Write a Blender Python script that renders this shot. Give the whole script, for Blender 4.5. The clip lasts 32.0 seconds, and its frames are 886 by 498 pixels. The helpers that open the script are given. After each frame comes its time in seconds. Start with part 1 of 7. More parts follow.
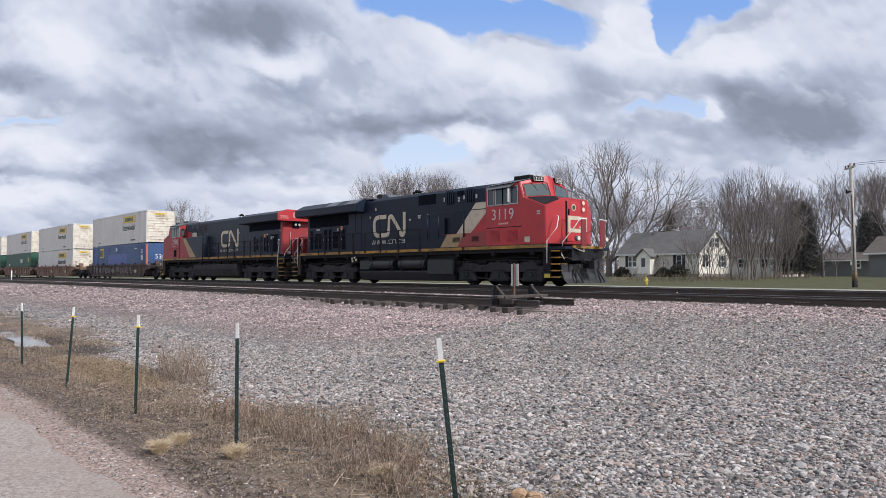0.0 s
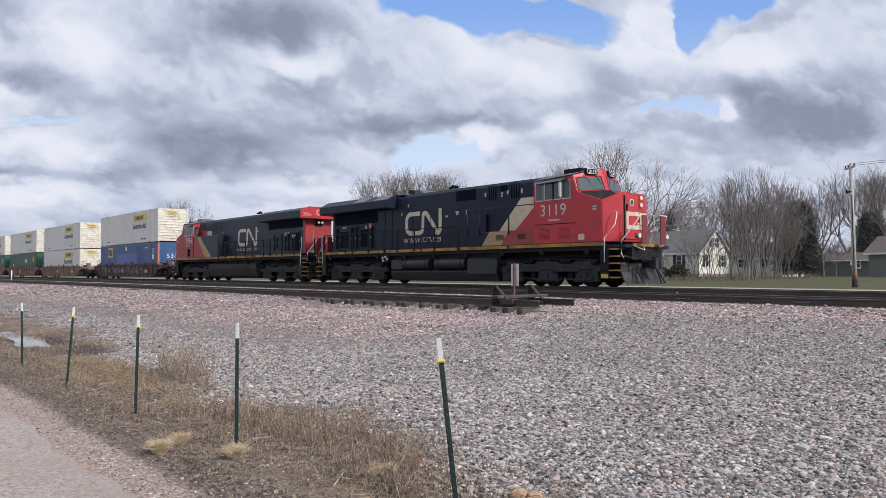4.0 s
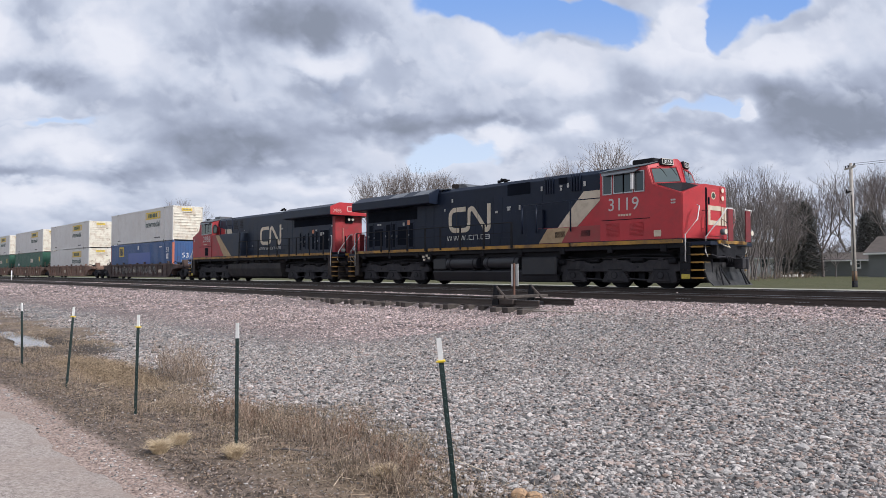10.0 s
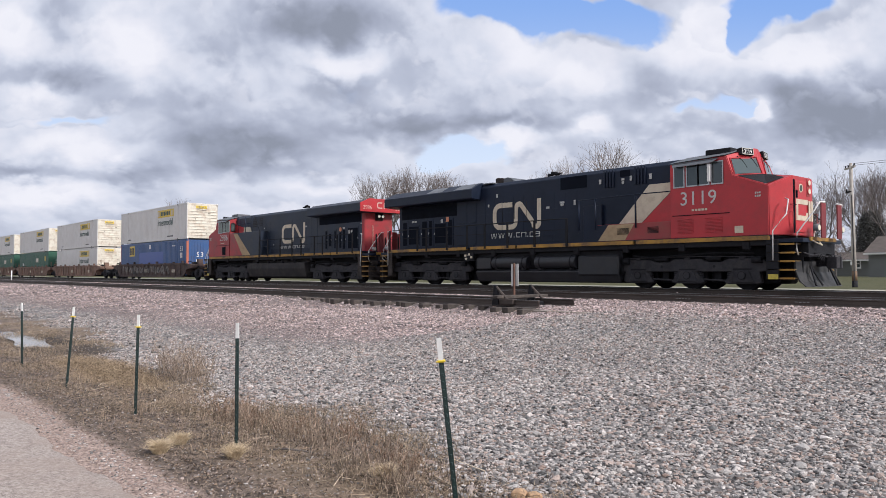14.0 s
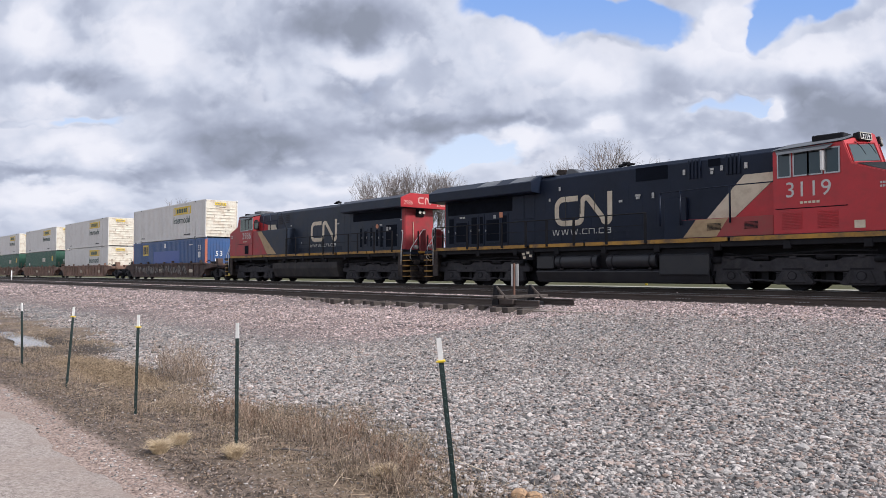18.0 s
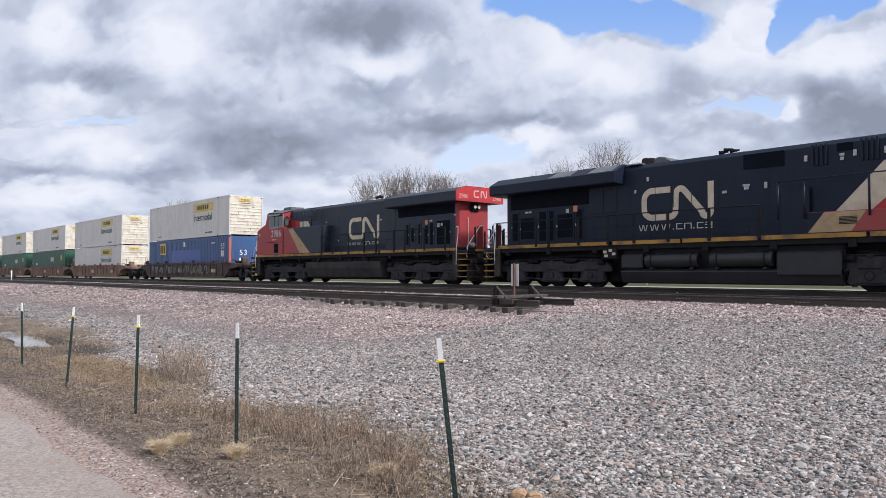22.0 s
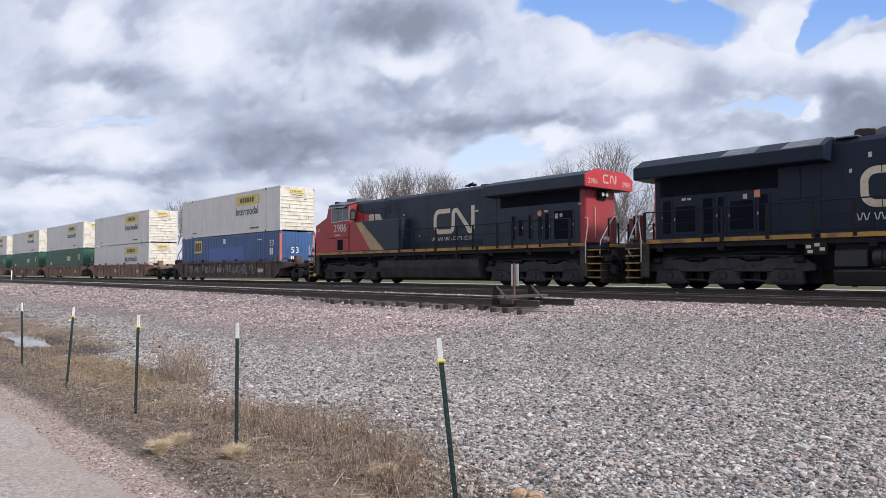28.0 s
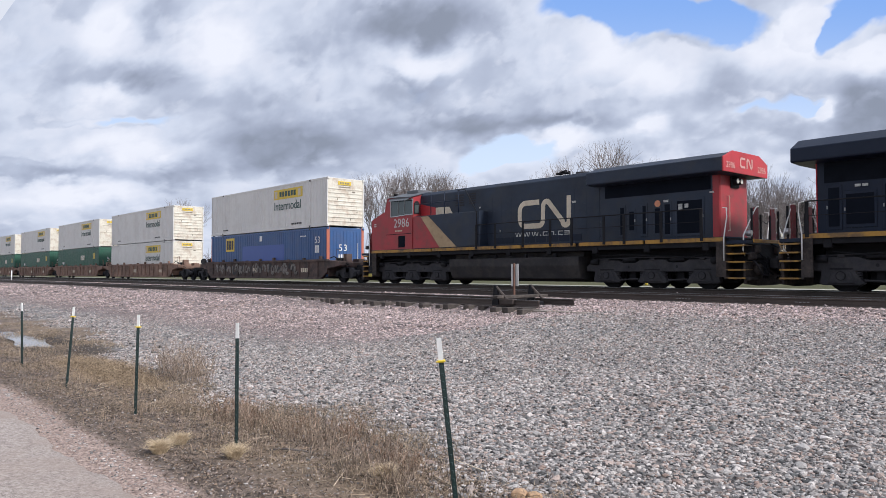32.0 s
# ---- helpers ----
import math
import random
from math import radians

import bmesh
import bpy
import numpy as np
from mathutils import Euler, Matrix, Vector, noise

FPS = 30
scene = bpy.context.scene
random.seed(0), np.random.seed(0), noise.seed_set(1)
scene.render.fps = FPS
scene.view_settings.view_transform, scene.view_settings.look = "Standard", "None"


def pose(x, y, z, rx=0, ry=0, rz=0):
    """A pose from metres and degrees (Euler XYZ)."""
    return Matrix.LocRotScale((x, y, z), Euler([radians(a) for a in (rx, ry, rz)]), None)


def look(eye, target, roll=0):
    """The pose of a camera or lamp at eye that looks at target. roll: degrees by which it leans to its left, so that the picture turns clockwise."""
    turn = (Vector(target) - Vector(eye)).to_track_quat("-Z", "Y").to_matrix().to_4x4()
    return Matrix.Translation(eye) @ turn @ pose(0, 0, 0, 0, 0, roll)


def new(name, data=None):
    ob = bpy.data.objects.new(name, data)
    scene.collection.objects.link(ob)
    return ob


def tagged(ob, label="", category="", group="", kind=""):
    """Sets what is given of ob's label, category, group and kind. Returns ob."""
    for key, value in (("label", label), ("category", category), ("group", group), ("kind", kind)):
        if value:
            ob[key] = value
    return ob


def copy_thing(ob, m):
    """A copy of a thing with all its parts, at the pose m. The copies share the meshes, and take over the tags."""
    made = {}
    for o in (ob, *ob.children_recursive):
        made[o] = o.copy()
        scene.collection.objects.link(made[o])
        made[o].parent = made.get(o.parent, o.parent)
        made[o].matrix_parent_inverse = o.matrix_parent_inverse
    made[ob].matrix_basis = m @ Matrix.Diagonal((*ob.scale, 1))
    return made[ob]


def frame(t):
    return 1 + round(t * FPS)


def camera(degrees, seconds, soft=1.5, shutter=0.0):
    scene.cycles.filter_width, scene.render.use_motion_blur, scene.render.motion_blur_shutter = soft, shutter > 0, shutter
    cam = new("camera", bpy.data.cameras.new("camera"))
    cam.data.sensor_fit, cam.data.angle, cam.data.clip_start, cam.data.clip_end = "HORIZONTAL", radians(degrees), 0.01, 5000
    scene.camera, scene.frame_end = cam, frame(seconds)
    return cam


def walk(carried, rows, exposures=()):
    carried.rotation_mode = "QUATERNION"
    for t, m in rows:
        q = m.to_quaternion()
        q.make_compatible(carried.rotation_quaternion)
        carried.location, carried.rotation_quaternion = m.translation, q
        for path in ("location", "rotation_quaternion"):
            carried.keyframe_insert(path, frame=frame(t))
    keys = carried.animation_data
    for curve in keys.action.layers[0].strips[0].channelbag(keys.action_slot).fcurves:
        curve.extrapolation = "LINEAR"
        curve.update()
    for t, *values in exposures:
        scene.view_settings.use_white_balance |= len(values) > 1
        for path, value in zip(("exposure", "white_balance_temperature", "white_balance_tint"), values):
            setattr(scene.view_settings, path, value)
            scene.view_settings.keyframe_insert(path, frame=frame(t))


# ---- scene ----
EYE = Vector((0.0, -24.29, 0.557))
YAW, PITCH = radians(48.99), radians(1.869)
AIM = Vector((-math.sin(YAW) * math.cos(PITCH), math.cos(YAW) * math.cos(PITCH), math.sin(PITCH)))
cam = camera(62.25, 32.0, 0.6)
HOLD = look(EYE, EYE + AIM)
walk(cam, [(0.0, HOLD), (32.0, HOLD)], [(0.0, 0.0, 6090, 11), (10.0, 0.0, 6090, 11), (13.5, 0.08, 6230, 12), (16.5, 0.08, 6270, 13), (20.0, 0.08, 6090, 11), (32.0, 0.1, 6050, 11)])

# ---- light: broken cloud, a hazy sun ahead of the train ----
SUN_AZ, SUN_EL = radians(13), radians(40)      # azimuth from +x towards +y
sun_dir = Vector((math.cos(SUN_AZ) * math.cos(SUN_EL), math.sin(SUN_AZ) * math.cos(SUN_EL), math.sin(SUN_EL)))
sun = new("sun", bpy.data.lights.new("sun", "SUN"))
sun.data.energy, sun.data.angle, sun.data.color = 3.5, radians(8), (1.0, 0.95, 0.89)
sun.matrix_world = look(sun_dir * 50, (0, 0, 0))

world = bpy.data.worlds.new("sky")
scene.world = world
world.use_nodes = True
wn, wl = world.node_tree.nodes, world.node_tree.links
wn.clear()
w_out, w_bg, w_sky = wn.new("ShaderNodeOutputWorld"), wn.new("ShaderNodeBackground"), wn.new("ShaderNodeTexSky")
w_sky.sky_type, w_sky.sun_disc = "NISHITA", False
w_sky.sun_elevation, w_sky.sun_rotation = SUN_EL, radians(90) - SUN_AZ
w_tc, w_no, w_ra, w_mx = wn.new("ShaderNodeTexCoord"), wn.new("ShaderNodeTexNoise"), wn.new("ShaderNodeValToRGB"), wn.new("ShaderNodeMix")
w_no.inputs["Scale"].default_value, w_no.inputs["Detail"].default_value = 2.6, 6
w_ra.color_ramp.elements[0].position, w_ra.color_ramp.elements[1].position = 0.36, 0.56
w_mx.data_type = "RGBA"
w_mx.inputs["B"].default_value = (7.2, 7.3, 7.7, 1)
w_bg.inputs["Strength"].default_value = 0.10
wl.new(w_tc.outputs["Generated"], w_no.inputs["Vector"])
wl.new(w_no.outputs["Fac"], w_ra.inputs["Fac"])
wl.new(w_ra.outputs["Color"], w_mx.inputs["Factor"])
wl.new(w_sky.outputs["Color"], w_mx.inputs["A"])
wl.new(w_mx.outputs["Result"], w_bg.inputs["Color"])
wl.new(w_bg.outputs["Background"], w_out.inputs["Surface"])


# ---- materials ----
class Nodes:
    """A short way to write node materials."""

    def __init__(self, name):
        self.m = bpy.data.materials.new(name)
        self.m.use_nodes = True
        self.t = self.m.node_tree
        self.b = self.t.nodes["Principled BSDF"]
        self.out = self.t.nodes["Material Output"]

    def add(self, kind, **sets):
        n = self.t.nodes.new("ShaderNode" + kind)
        for key, value in sets.items():
            n.inputs[key].default_value = value
        return n

    def link(self, a, b):
        self.t.links.new(a, b)

    def math(self, op, a, b=None, c=None):
        n = self.t.nodes.new("ShaderNodeMath")
        n.operation = op
        for k, v in enumerate((a, b, c)):
            if v is None:
                continue
            if isinstance(v, (int, float)):
                n.inputs[k].default_value = v
            else:
                self.link(v, n.inputs[k])
        return n.outputs[0]

    def mix(self, fac, a, b):
        n = self.t.nodes.new("ShaderNodeMix")
        n.data_type = "RGBA"
        for key, v in (("Factor", fac), ("A", a), ("B", b)):
            if isinstance(v, (int, float)):
                n.inputs[key].default_value = v
            elif isinstance(v, tuple):
                n.inputs[key].default_value = (*v, 1) if len(v) == 3 else v
            else:
                self.link(v, n.inputs[key])
        return n.outputs["Result"]

    def step(self, v, lo, hi):
        n = self.t.nodes.new("ShaderNodeMapRange")
        n.interpolation_type = "SMOOTHSTEP"
        self.link(v, n.inputs["Value"])
        n.inputs["From Min"].default_value, n.inputs["From Max"].default_value = lo, hi
        return n.outputs["Result"]

    def coords(self, which="Object"):
        return self.t.nodes.new("ShaderNodeTexCoord").outputs[which]

    def noise(self, vec, scale, detail=4.0, rough=0.55):
        n = self.add("TexNoise", Scale=scale, Detail=detail, Roughness=rough)
        self.link(vec, n.inputs["Vector"])
        return n.outputs["Fac"]

    def bump(self, height, strength, distance=0.02):
        n = self.add("Bump", Strength=strength, Distance=distance)
        self.link(height, n.inputs["Height"])
        self.link(n.outputs["Normal"], self.b.inputs["Normal"])


def shade(c, f):
    return tuple(min(1.0, v * f) for v in c)


def surf(name, col, rough=0.6, metal=0.0, var=0.25, scale=1.5, fine=40.0, bump=0.15, dirt=None, amount=0.5, spread=0.0, spec=0.5):
    """A painted, bare or grown surface: colour varied at two scales, an optional dirt colour, fine relief; spread varies it piece by piece."""
    n = Nodes(name)
    v = n.coords()
    big, small = n.noise(v, scale, 5), n.noise(v, fine, 3)
    f = n.math("ADD", n.math("MULTIPLY", big, 0.65), n.math("MULTIPLY", small, 0.35))
    c = n.mix(n.step(f, 0.3, 0.7), shade(col, 1 - var), shade(col, 1 + var))
    if dirt:
        streak = n.noise(v, scale * 2.3, 6, 0.7)
        c = n.mix(n.math("MULTIPLY", n.step(streak, 0.42, 0.68), amount), c, dirt)
    if spread:
        r = n.add("ObjectInfo").outputs["Random"]
        hsv = n.add("HueSaturation")
        n.link(c, hsv.inputs["Color"])
        n.link(n.math("MULTIPLY_ADD", r, 2 * spread, 1 - spread), hsv.inputs["Value"])
        c = hsv.outputs["Color"]
    n.link(c, n.b.inputs["Base Color"])
    n.link(n.math("MULTIPLY_ADD", f, 0.3, rough - 0.15), n.b.inputs["Roughness"])
    n.b.inputs["Metallic"].default_value = metal
    n.b.inputs["Specular IOR Level"].default_value = spec
    if bump:
        n.bump(small, bump)
    return n.m


def glass(name, col=(0.03, 0.04, 0.045)):
    n = Nodes(name)
    n.b.inputs["Base Color"].default_value = (*col, 1)
    n.b.inputs["Roughness"].default_value = 0.06
    n.b.inputs["Specular IOR Level"].default_value = 0.8
    return n.m


def glow(name, col, power):
    n = Nodes(name)
    n.b.inputs["Base Color"].default_value = (0.25, 0.24, 0.2, 1)
    n.b.inputs["Emission Color"].default_value = (*col, 1)
    n.b.inputs["Emission Strength"].default_value = power
    return n.m


def ground_material():
    """Lawn, ballast, gravel and trodden dirt by where they lie on the plan."""
    n = Nodes("ground")
    v = n.coords()
    xyz = n.add("SeparateXYZ")
    n.link(v, xyz.inputs[0])
    x, y = xyz.outputs["X"], xyz.outputs["Y"]
    wob = n.math("MULTIPLY_ADD", n.noise(v, 0.45, 5, 0.6), 3.2, -1.6)
    yw = n.math("ADD", y, wob)
    cell = n.add("TexVoronoi", Scale=17.0, Randomness=1.0)
    n.link(v, cell.inputs["Vector"])
    tone = n.add("SeparateColor")
    n.link(cell.outputs["Color"], tone.inputs[0])
    big = n.noise(v, 0.35, 5)
    grit = n.noise(v, 60, 3)
    t = n.math("ADD", n.math("MULTIPLY", tone.outputs[0], 0.7), n.math("MULTIPLY", grit, 0.3))
    # grey and pink beds darkened: shade in the gaps between stones is in the colour
    grey = n.mix(t, (0.07, 0.068, 0.07), (0.31, 0.30, 0.295))
    pink = n.mix(t, (0.065, 0.049, 0.048), (0.33, 0.272, 0.26))
    oil = n.mix(t, (0.03, 0.027, 0.026), (0.16, 0.14, 0.135))
    dirt = n.mix(n.step(n.noise(v, 9, 8, 0.8), 0.3, 0.7), (0.026, 0.021, 0.018), (0.27, 0.21, 0.172))
    straw = n.mix(n.noise(v, 26, 5, 0.7), (0.13, 0.094, 0.066), (0.38, 0.29, 0.2))
    dirt = n.mix(n.math("MULTIPLY", n.math("MULTIPLY", n.step(n.noise(v, 0.9, 5), 0.44, 0.6), n.step(n.math("MULTIPLY_ADD", wob, 0.3, y), -22.0, -21.3)), 0.65), dirt, straw)
    mx, my = n.math("MULTIPLY_ADD", x, 1 / 2.6, 12.0 / 2.6), n.math("MULTIPLY_ADD", n.math("MULTIPLY_ADD", wob, 0.2, y), 1 / 0.45, 20.9 / 0.45)
    matted = n.step(n.math("ADD", n.math("MULTIPLY", mx, mx), n.math("MULTIPLY", my, my)), 1.4, 0.4)
    dirt = n.mix(n.math("MULTIPLY", matted, n.step(n.noise(v, 3.0, 5, 0.6), 0.3, 0.55)), dirt, n.mix(n.noise(v, 30, 5, 0.7), (0.2, 0.14, 0.09), (0.48, 0.36, 0.24)))
    green = n.mix(n.noise(v, 0.5, 6, 0.7), (0.045, 0.058, 0.024), (0.135, 0.122, 0.064))
    tan = n.mix(n.noise(v, 2.0, 5), (0.36, 0.35, 0.29), (0.5, 0.48, 0.4))
    c = n.mix(n.step(n.math("ADD", yw, n.math("MULTIPLY", big, 1.0)), -17.2, -15.6), grey, pink)
    c = n.mix(n.math("MULTIPLY", n.step(x, -12.5, -9.5), n.step(yw, -10.6, -12.0)), c, grey)
    c = n.mix(n.math("MULTIPLY", n.step(big, 0.5, 0.66), 0.35), c, (0.2, 0.17, 0.15))
    for mid, half in ((0.0, 0.9), (-4.3, 0.8), (-8.3, 0.7)):
        off = n.math("ABSOLUTE", n.math("SUBTRACT", y, mid))
        inside = n.math("MULTIPLY", n.step(off, half + 0.7, half), 0.55)
        if mid < -8:
            inside = n.math("MULTIPLY", inside, n.step(x, -12.8, -14.0))
        c = n.mix(inside, c, oil)
    reach = n.math("MULTIPLY_ADD", n.step(x, -12.5, -20.0), -1.7, y)
    c = n.mix(n.step(n.math("MULTIPLY_ADD", wob, 0.5, reach), -19.9, -20.6), c, dirt)
    c = n.mix(n.step(n.math("MULTIPLY_ADD", wob, 0.08, y), -22.15, -22.3), c, n.mix(n.step(n.noise(v, 45, 4, 0.7), 0.35, 0.65), (0.17, 0.12, 0.1), (0.52, 0.4, 0.34)))
    ex, ey = n.math("MULTIPLY_ADD", x, 1 / 4.4, 15.9 / 4.4), n.math("MULTIPLY_ADD", n.math("MULTIPLY_ADD", wob, 0.4, y), 1 / 0.75, 20.35 / 0.75)
    wet = n.step(n.math("ADD", n.math("MULTIPLY", ex, ex), n.math("MULTIPLY", ey, ey)), 1.5, 0.5)
    c = n.mix(n.math("MULTIPLY", wet, 0.8), c, (0.04, 0.032, 0.027))
    c = n.mix(n.step(y, 2.8, 3.6), c, green)
    c = n.mix(n.math("MULTIPLY", n.step(y, 15.0, 16.5), n.step(y, 27.0, 25.0)), c, tan)
    n.link(c, n.b.inputs["Base Color"])
    n.b.inputs["Roughness"].default_value = 0.9
    n.b.inputs["Specular IOR Level"].default_value = 0.25
    h = n.math("ADD", cell.outputs["Distance"], n.math("MULTIPLY", grit, 0.4))
    n.bump(h, 0.7, 0.03)
    return n.m


def asphalt_material():
    n = Nodes("asphalt")
    v = n.coords()
    grit, big = n.noise(v, 90, 4, 0.7), n.noise(v, 0.8, 5, 0.6)
    c = n.mix(n.step(n.math("ADD", n.math("MULTIPLY", grit, 0.6), n.math("MULTIPLY", n.noise(v, 28, 4, 0.7), 0.4)), 0.36, 0.64), (0.18, 0.145, 0.127), (0.54, 0.465, 0.415))
    c = n.mix(n.math("MULTIPLY", n.step(big, 0.42, 0.62), 0.6), c, (0.33, 0.255, 0.21))
    crack = n.add("TexVoronoi", Scale=0.7)
    crack.feature = "DISTANCE_TO_EDGE"
    warp = n.add("VectorMath")
    noise_c = n.add("TexNoise", Scale=3.0, Detail=4.0)
    n.link(v, noise_c.inputs["Vector"])
    n.link(v, warp.inputs[0])
    n.link(noise_c.outputs["Color"], warp.inputs[1])
    n.link(warp.outputs[0], crack.inputs["Vector"])
    line = n.step(crack.outputs["Distance"], 0.008, 0.002)
    c = n.mix(n.math("MULTIPLY", line, 0.3), c, (0.09, 0.08, 0.07))
    n.link(c, n.b.inputs["Base Color"])
    n.b.inputs["Roughness"].default_value = 0.85
    n.bump(grit, 0.5, 0.01)
    return n.m


def stone_material(name, lo, hi):
    n = Nodes(name)
    rnd = n.add("NewGeometry").outputs["Random Per Island"]
    v = n.coords()
    spot = n.noise(v, 70, 3)
    c = n.mix(rnd, lo, hi)
    pale = n.step(rnd, 0.955, 0.985)
    c = n.mix(pale, c, shade(hi, 1.1))
    warm = n.step(n.math("FRACT", n.math("MULTIPLY", rnd, 17.0)), 0.72, 0.8)
    c = n.mix(n.math("MULTIPLY", warm, 0.6), c, (0.43, 0.30, 0.24))
    cool = n.step(n.math("FRACT", n.math("MULTIPLY", rnd, 31.0)), 0.7, 0.78)
    c = n.mix(n.math("MULTIPLY", cool, 0.3), c, (0.16, 0.185, 0.19))
    c = n.mix(n.math("MULTIPLY", n.step(spot, 0.4, 0.7), 0.35), c, shade(lo, 0.8))
    n.link(c, n.b.inputs["Base Color"])
    n.b.inputs["Roughness"].default_value = 0.72
    n.bump(spot, 0.3, 0.01)
    return n.m


def cloud_material():
    """Broken cloud in heaped layers: blue gaps, bright crisp tops and soft grey bases, carried by the layer's own space."""
    n = Nodes("cloud")
    xyz = n.add("SeparateXYZ")
    n.link(n.coords(), xyz.inputs[0])
    v = n.math("DIVIDE", xyz.outputs["Z"], xyz.outputs["Y"])
    u = n.math("MULTIPLY_ADD", v, 0.345, n.math("DIVIDE", xyz.outputs["X"], xyz.outputs["Y"]))
    s = n.math("ADD", v, 0.15)
    comb = n.add("CombineXYZ")
    n.link(n.math("MULTIPLY", u, 2.5), comb.inputs[0])
    n.link(n.math("MULTIPLY", n.math("LOGARITHM", s, 2.718), 1.25), comb.inputs[1])
    p = comb.outputs[0]

    def moved(vec, dx, dy, dz=0.0):
        m = n.add("VectorMath")
        n.link(vec, m.inputs[0])
        m.inputs[1].default_value = (dx, dy, dz)
        return m.outputs[0]

    def bent(vec, scale, amount):
        swirl = n.add("TexNoise", Scale=scale, Detail=3.0, Roughness=0.5)
        n.link(vec, swirl.inputs["Vector"])
        m = n.add("VectorMath")
        m.operation = "MULTIPLY_ADD"
        n.link(swirl.outputs["Color"], m.inputs[0])
        m.inputs[1].default_value = (amount, amount, 0.0)
        n.link(vec, m.inputs[2])
        return moved(m.outputs[0], -amount / 2, -amount / 2)

    w = bent(bent(p, 2.2, 0.12), 8.0, 0.045)

    def puffs(vec, scale):
        cell = n.add("TexVoronoi", Scale=scale, Detail=2.0, Roughness=0.45, Lacunarity=2.2)
        cell.normalize = True
        n.link(vec, cell.inputs["Vector"])
        return n.math("SUBTRACT", 0.42, cell.outputs["Distance"])

    def heap(vec, scale):
        """Rounded, cauliflower-like masses about zero."""
        return n.math("MULTIPLY_ADD", puffs(vec, scale), 0.85, n.math("MULTIPLY_ADD", n.noise(vec, scale * 0.7, 5, 0.5), 1.5, -0.75))

    # places on the picture of the sky at mid-clip, loosened by slow noise
    us = n.math("ADD", u, n.math("MULTIPLY_ADD", n.noise(p, 3.0, 4, 0.5), 0.14, -0.07))
    vs = n.math("ADD", v, n.math("MULTIPLY_ADD", n.noise(moved(p, 5.0, 3.0), 5.0, 4, 0.5), 0.07, -0.035))

    def field(spots):
        total = None
        for cu, cv, ru, rv, weight in spots:
            du, dv = n.math("MULTIPLY_ADD", us, 1 / ru, -cu / ru), n.math("MULTIPLY_ADD", vs, 1 / rv, -cv / rv)
            r2 = n.math("ADD", n.math("MULTIPLY", du, du), n.math("MULTIPLY", dv, dv))
            g = n.math("MULTIPLY", n.math("POWER", 2.718, n.math("MULTIPLY", r2, -1.0)), weight)
            total = g if total is None else n.math("ADD", total, g)
        return total

    gaps = field(((0.074, 0.371, 0.069, 0.02, 1.2), (0.182, 0.356, 0.077, 0.026, 1.3), (0.29, 0.348, 0.046, 0.031, 1.3), (0.442, 0.362, 0.036, 0.034, 1.3), (0.43, 0.32, 0.028, 0.024, 0.8), (0.5, 0.375, 0.045, 0.02, 1.1), (0.047, 0.163, 0.058, 0.02, 0.95), (-0.015, 0.153, 0.023, 0.015, 0.6),
                  (0.417, 0.234, 0.035, 0.01, 0.95), (0.359, 0.223, 0.046, 0.009, 0.5), (-0.535, 0.206, 0.077, 0.007, 0.6), (-0.627, 0.142, 0.054, 0.011, 0.5)))
    dark = field(((-0.165, 0.345, 0.092, 0.032, 1.15), (-0.142, 0.246, 0.048, 0.02, 0.9), (-0.512, 0.357, 0.026, 0.031, 0.55), (-0.519, 0.274, 0.092, 0.02, 0.75), (-0.357, 0.238, 0.1, 0.028, 0.45), (-0.273, 0.176, 0.116, 0.031, 1.1), (-0.08, 0.2, 0.1, 0.02, 0.75),
                  (0.552, 0.215, 0.096, 0.045, 1.25), (0.074, 0.205, 0.092, 0.014, 0.65), (-0.423, 0.133, 0.069, 0.014, 0.7), (-0.581, 0.136, 0.054, 0.008, 0.7), (0.282, 0.257, 0.046, 0.026, 0.45), (0.313, 0.2, 0.092, 0.012, 0.35)))
    lit = field(((-0.408, 0.313, 0.055, 0.048, 1.5), (-0.577, 0.338, 0.04, 0.039, 1.2), (-0.126, 0.287, 0.048, 0.02, 1.15), (-0.565, 0.243, 0.054, 0.012, 0.8), (-0.488, 0.171, 0.092, 0.017, 0.9), (-0.542, 0.107, 0.1, 0.018, 1.1), (0.12, 0.307, 0.058, 0.025, 0.75),
                  (0.205, 0.265, 0.054, 0.022, 0.8), (0.39, 0.333, 0.029, 0.039, 1.4), (0.34, 0.3, 0.039, 0.031, 0.8), (0.513, 0.297, 0.065, 0.022, 1.1), (0.448, 0.227, 0.018, 0.012, 1.3), (0.112, 0.18, 0.034, 0.01, 1.2), (0.209, 0.199, 0.032, 0.012, 1.2),
                  (-0.142, 0.115, 0.108, 0.012, 0.7)))
    tone = n.math("SUBTRACT", n.math("MULTIPLY", dark, 0.52), n.math("MULTIPLY", lit, 0.52))
    slow = n.math("MULTIPLY_ADD", n.noise(w, 3.2, 6, 0.52), 0.9, -0.45)

    ramp_rows = ((0.0, (0.84, 0.835, 0.865)), (0.2, (0.76, 0.765, 0.815)), (0.4, (0.645, 0.675, 0.75)), (0.6, (0.47, 0.505, 0.595)), (0.8, (0.36, 0.39, 0.475)), (1.0, (0.27, 0.295, 0.355)))

    def greys(fac):
        ramp = n.add("ValToRGB")
        els = ramp.color_ramp.elements
        els[0].position, els[0].color = ramp_rows[0][0], (*ramp_rows[0][1], 1)
        els[1].position, els[1].color = ramp_rows[-1][0], (*ramp_rows[-1][1], 1)
        for at, col in ramp_rows[1:-1]:
            els.new(at).color = (*col, 1)
        n.link(fac, ramp.inputs["Fac"])
        return ramp.outputs["Color"]

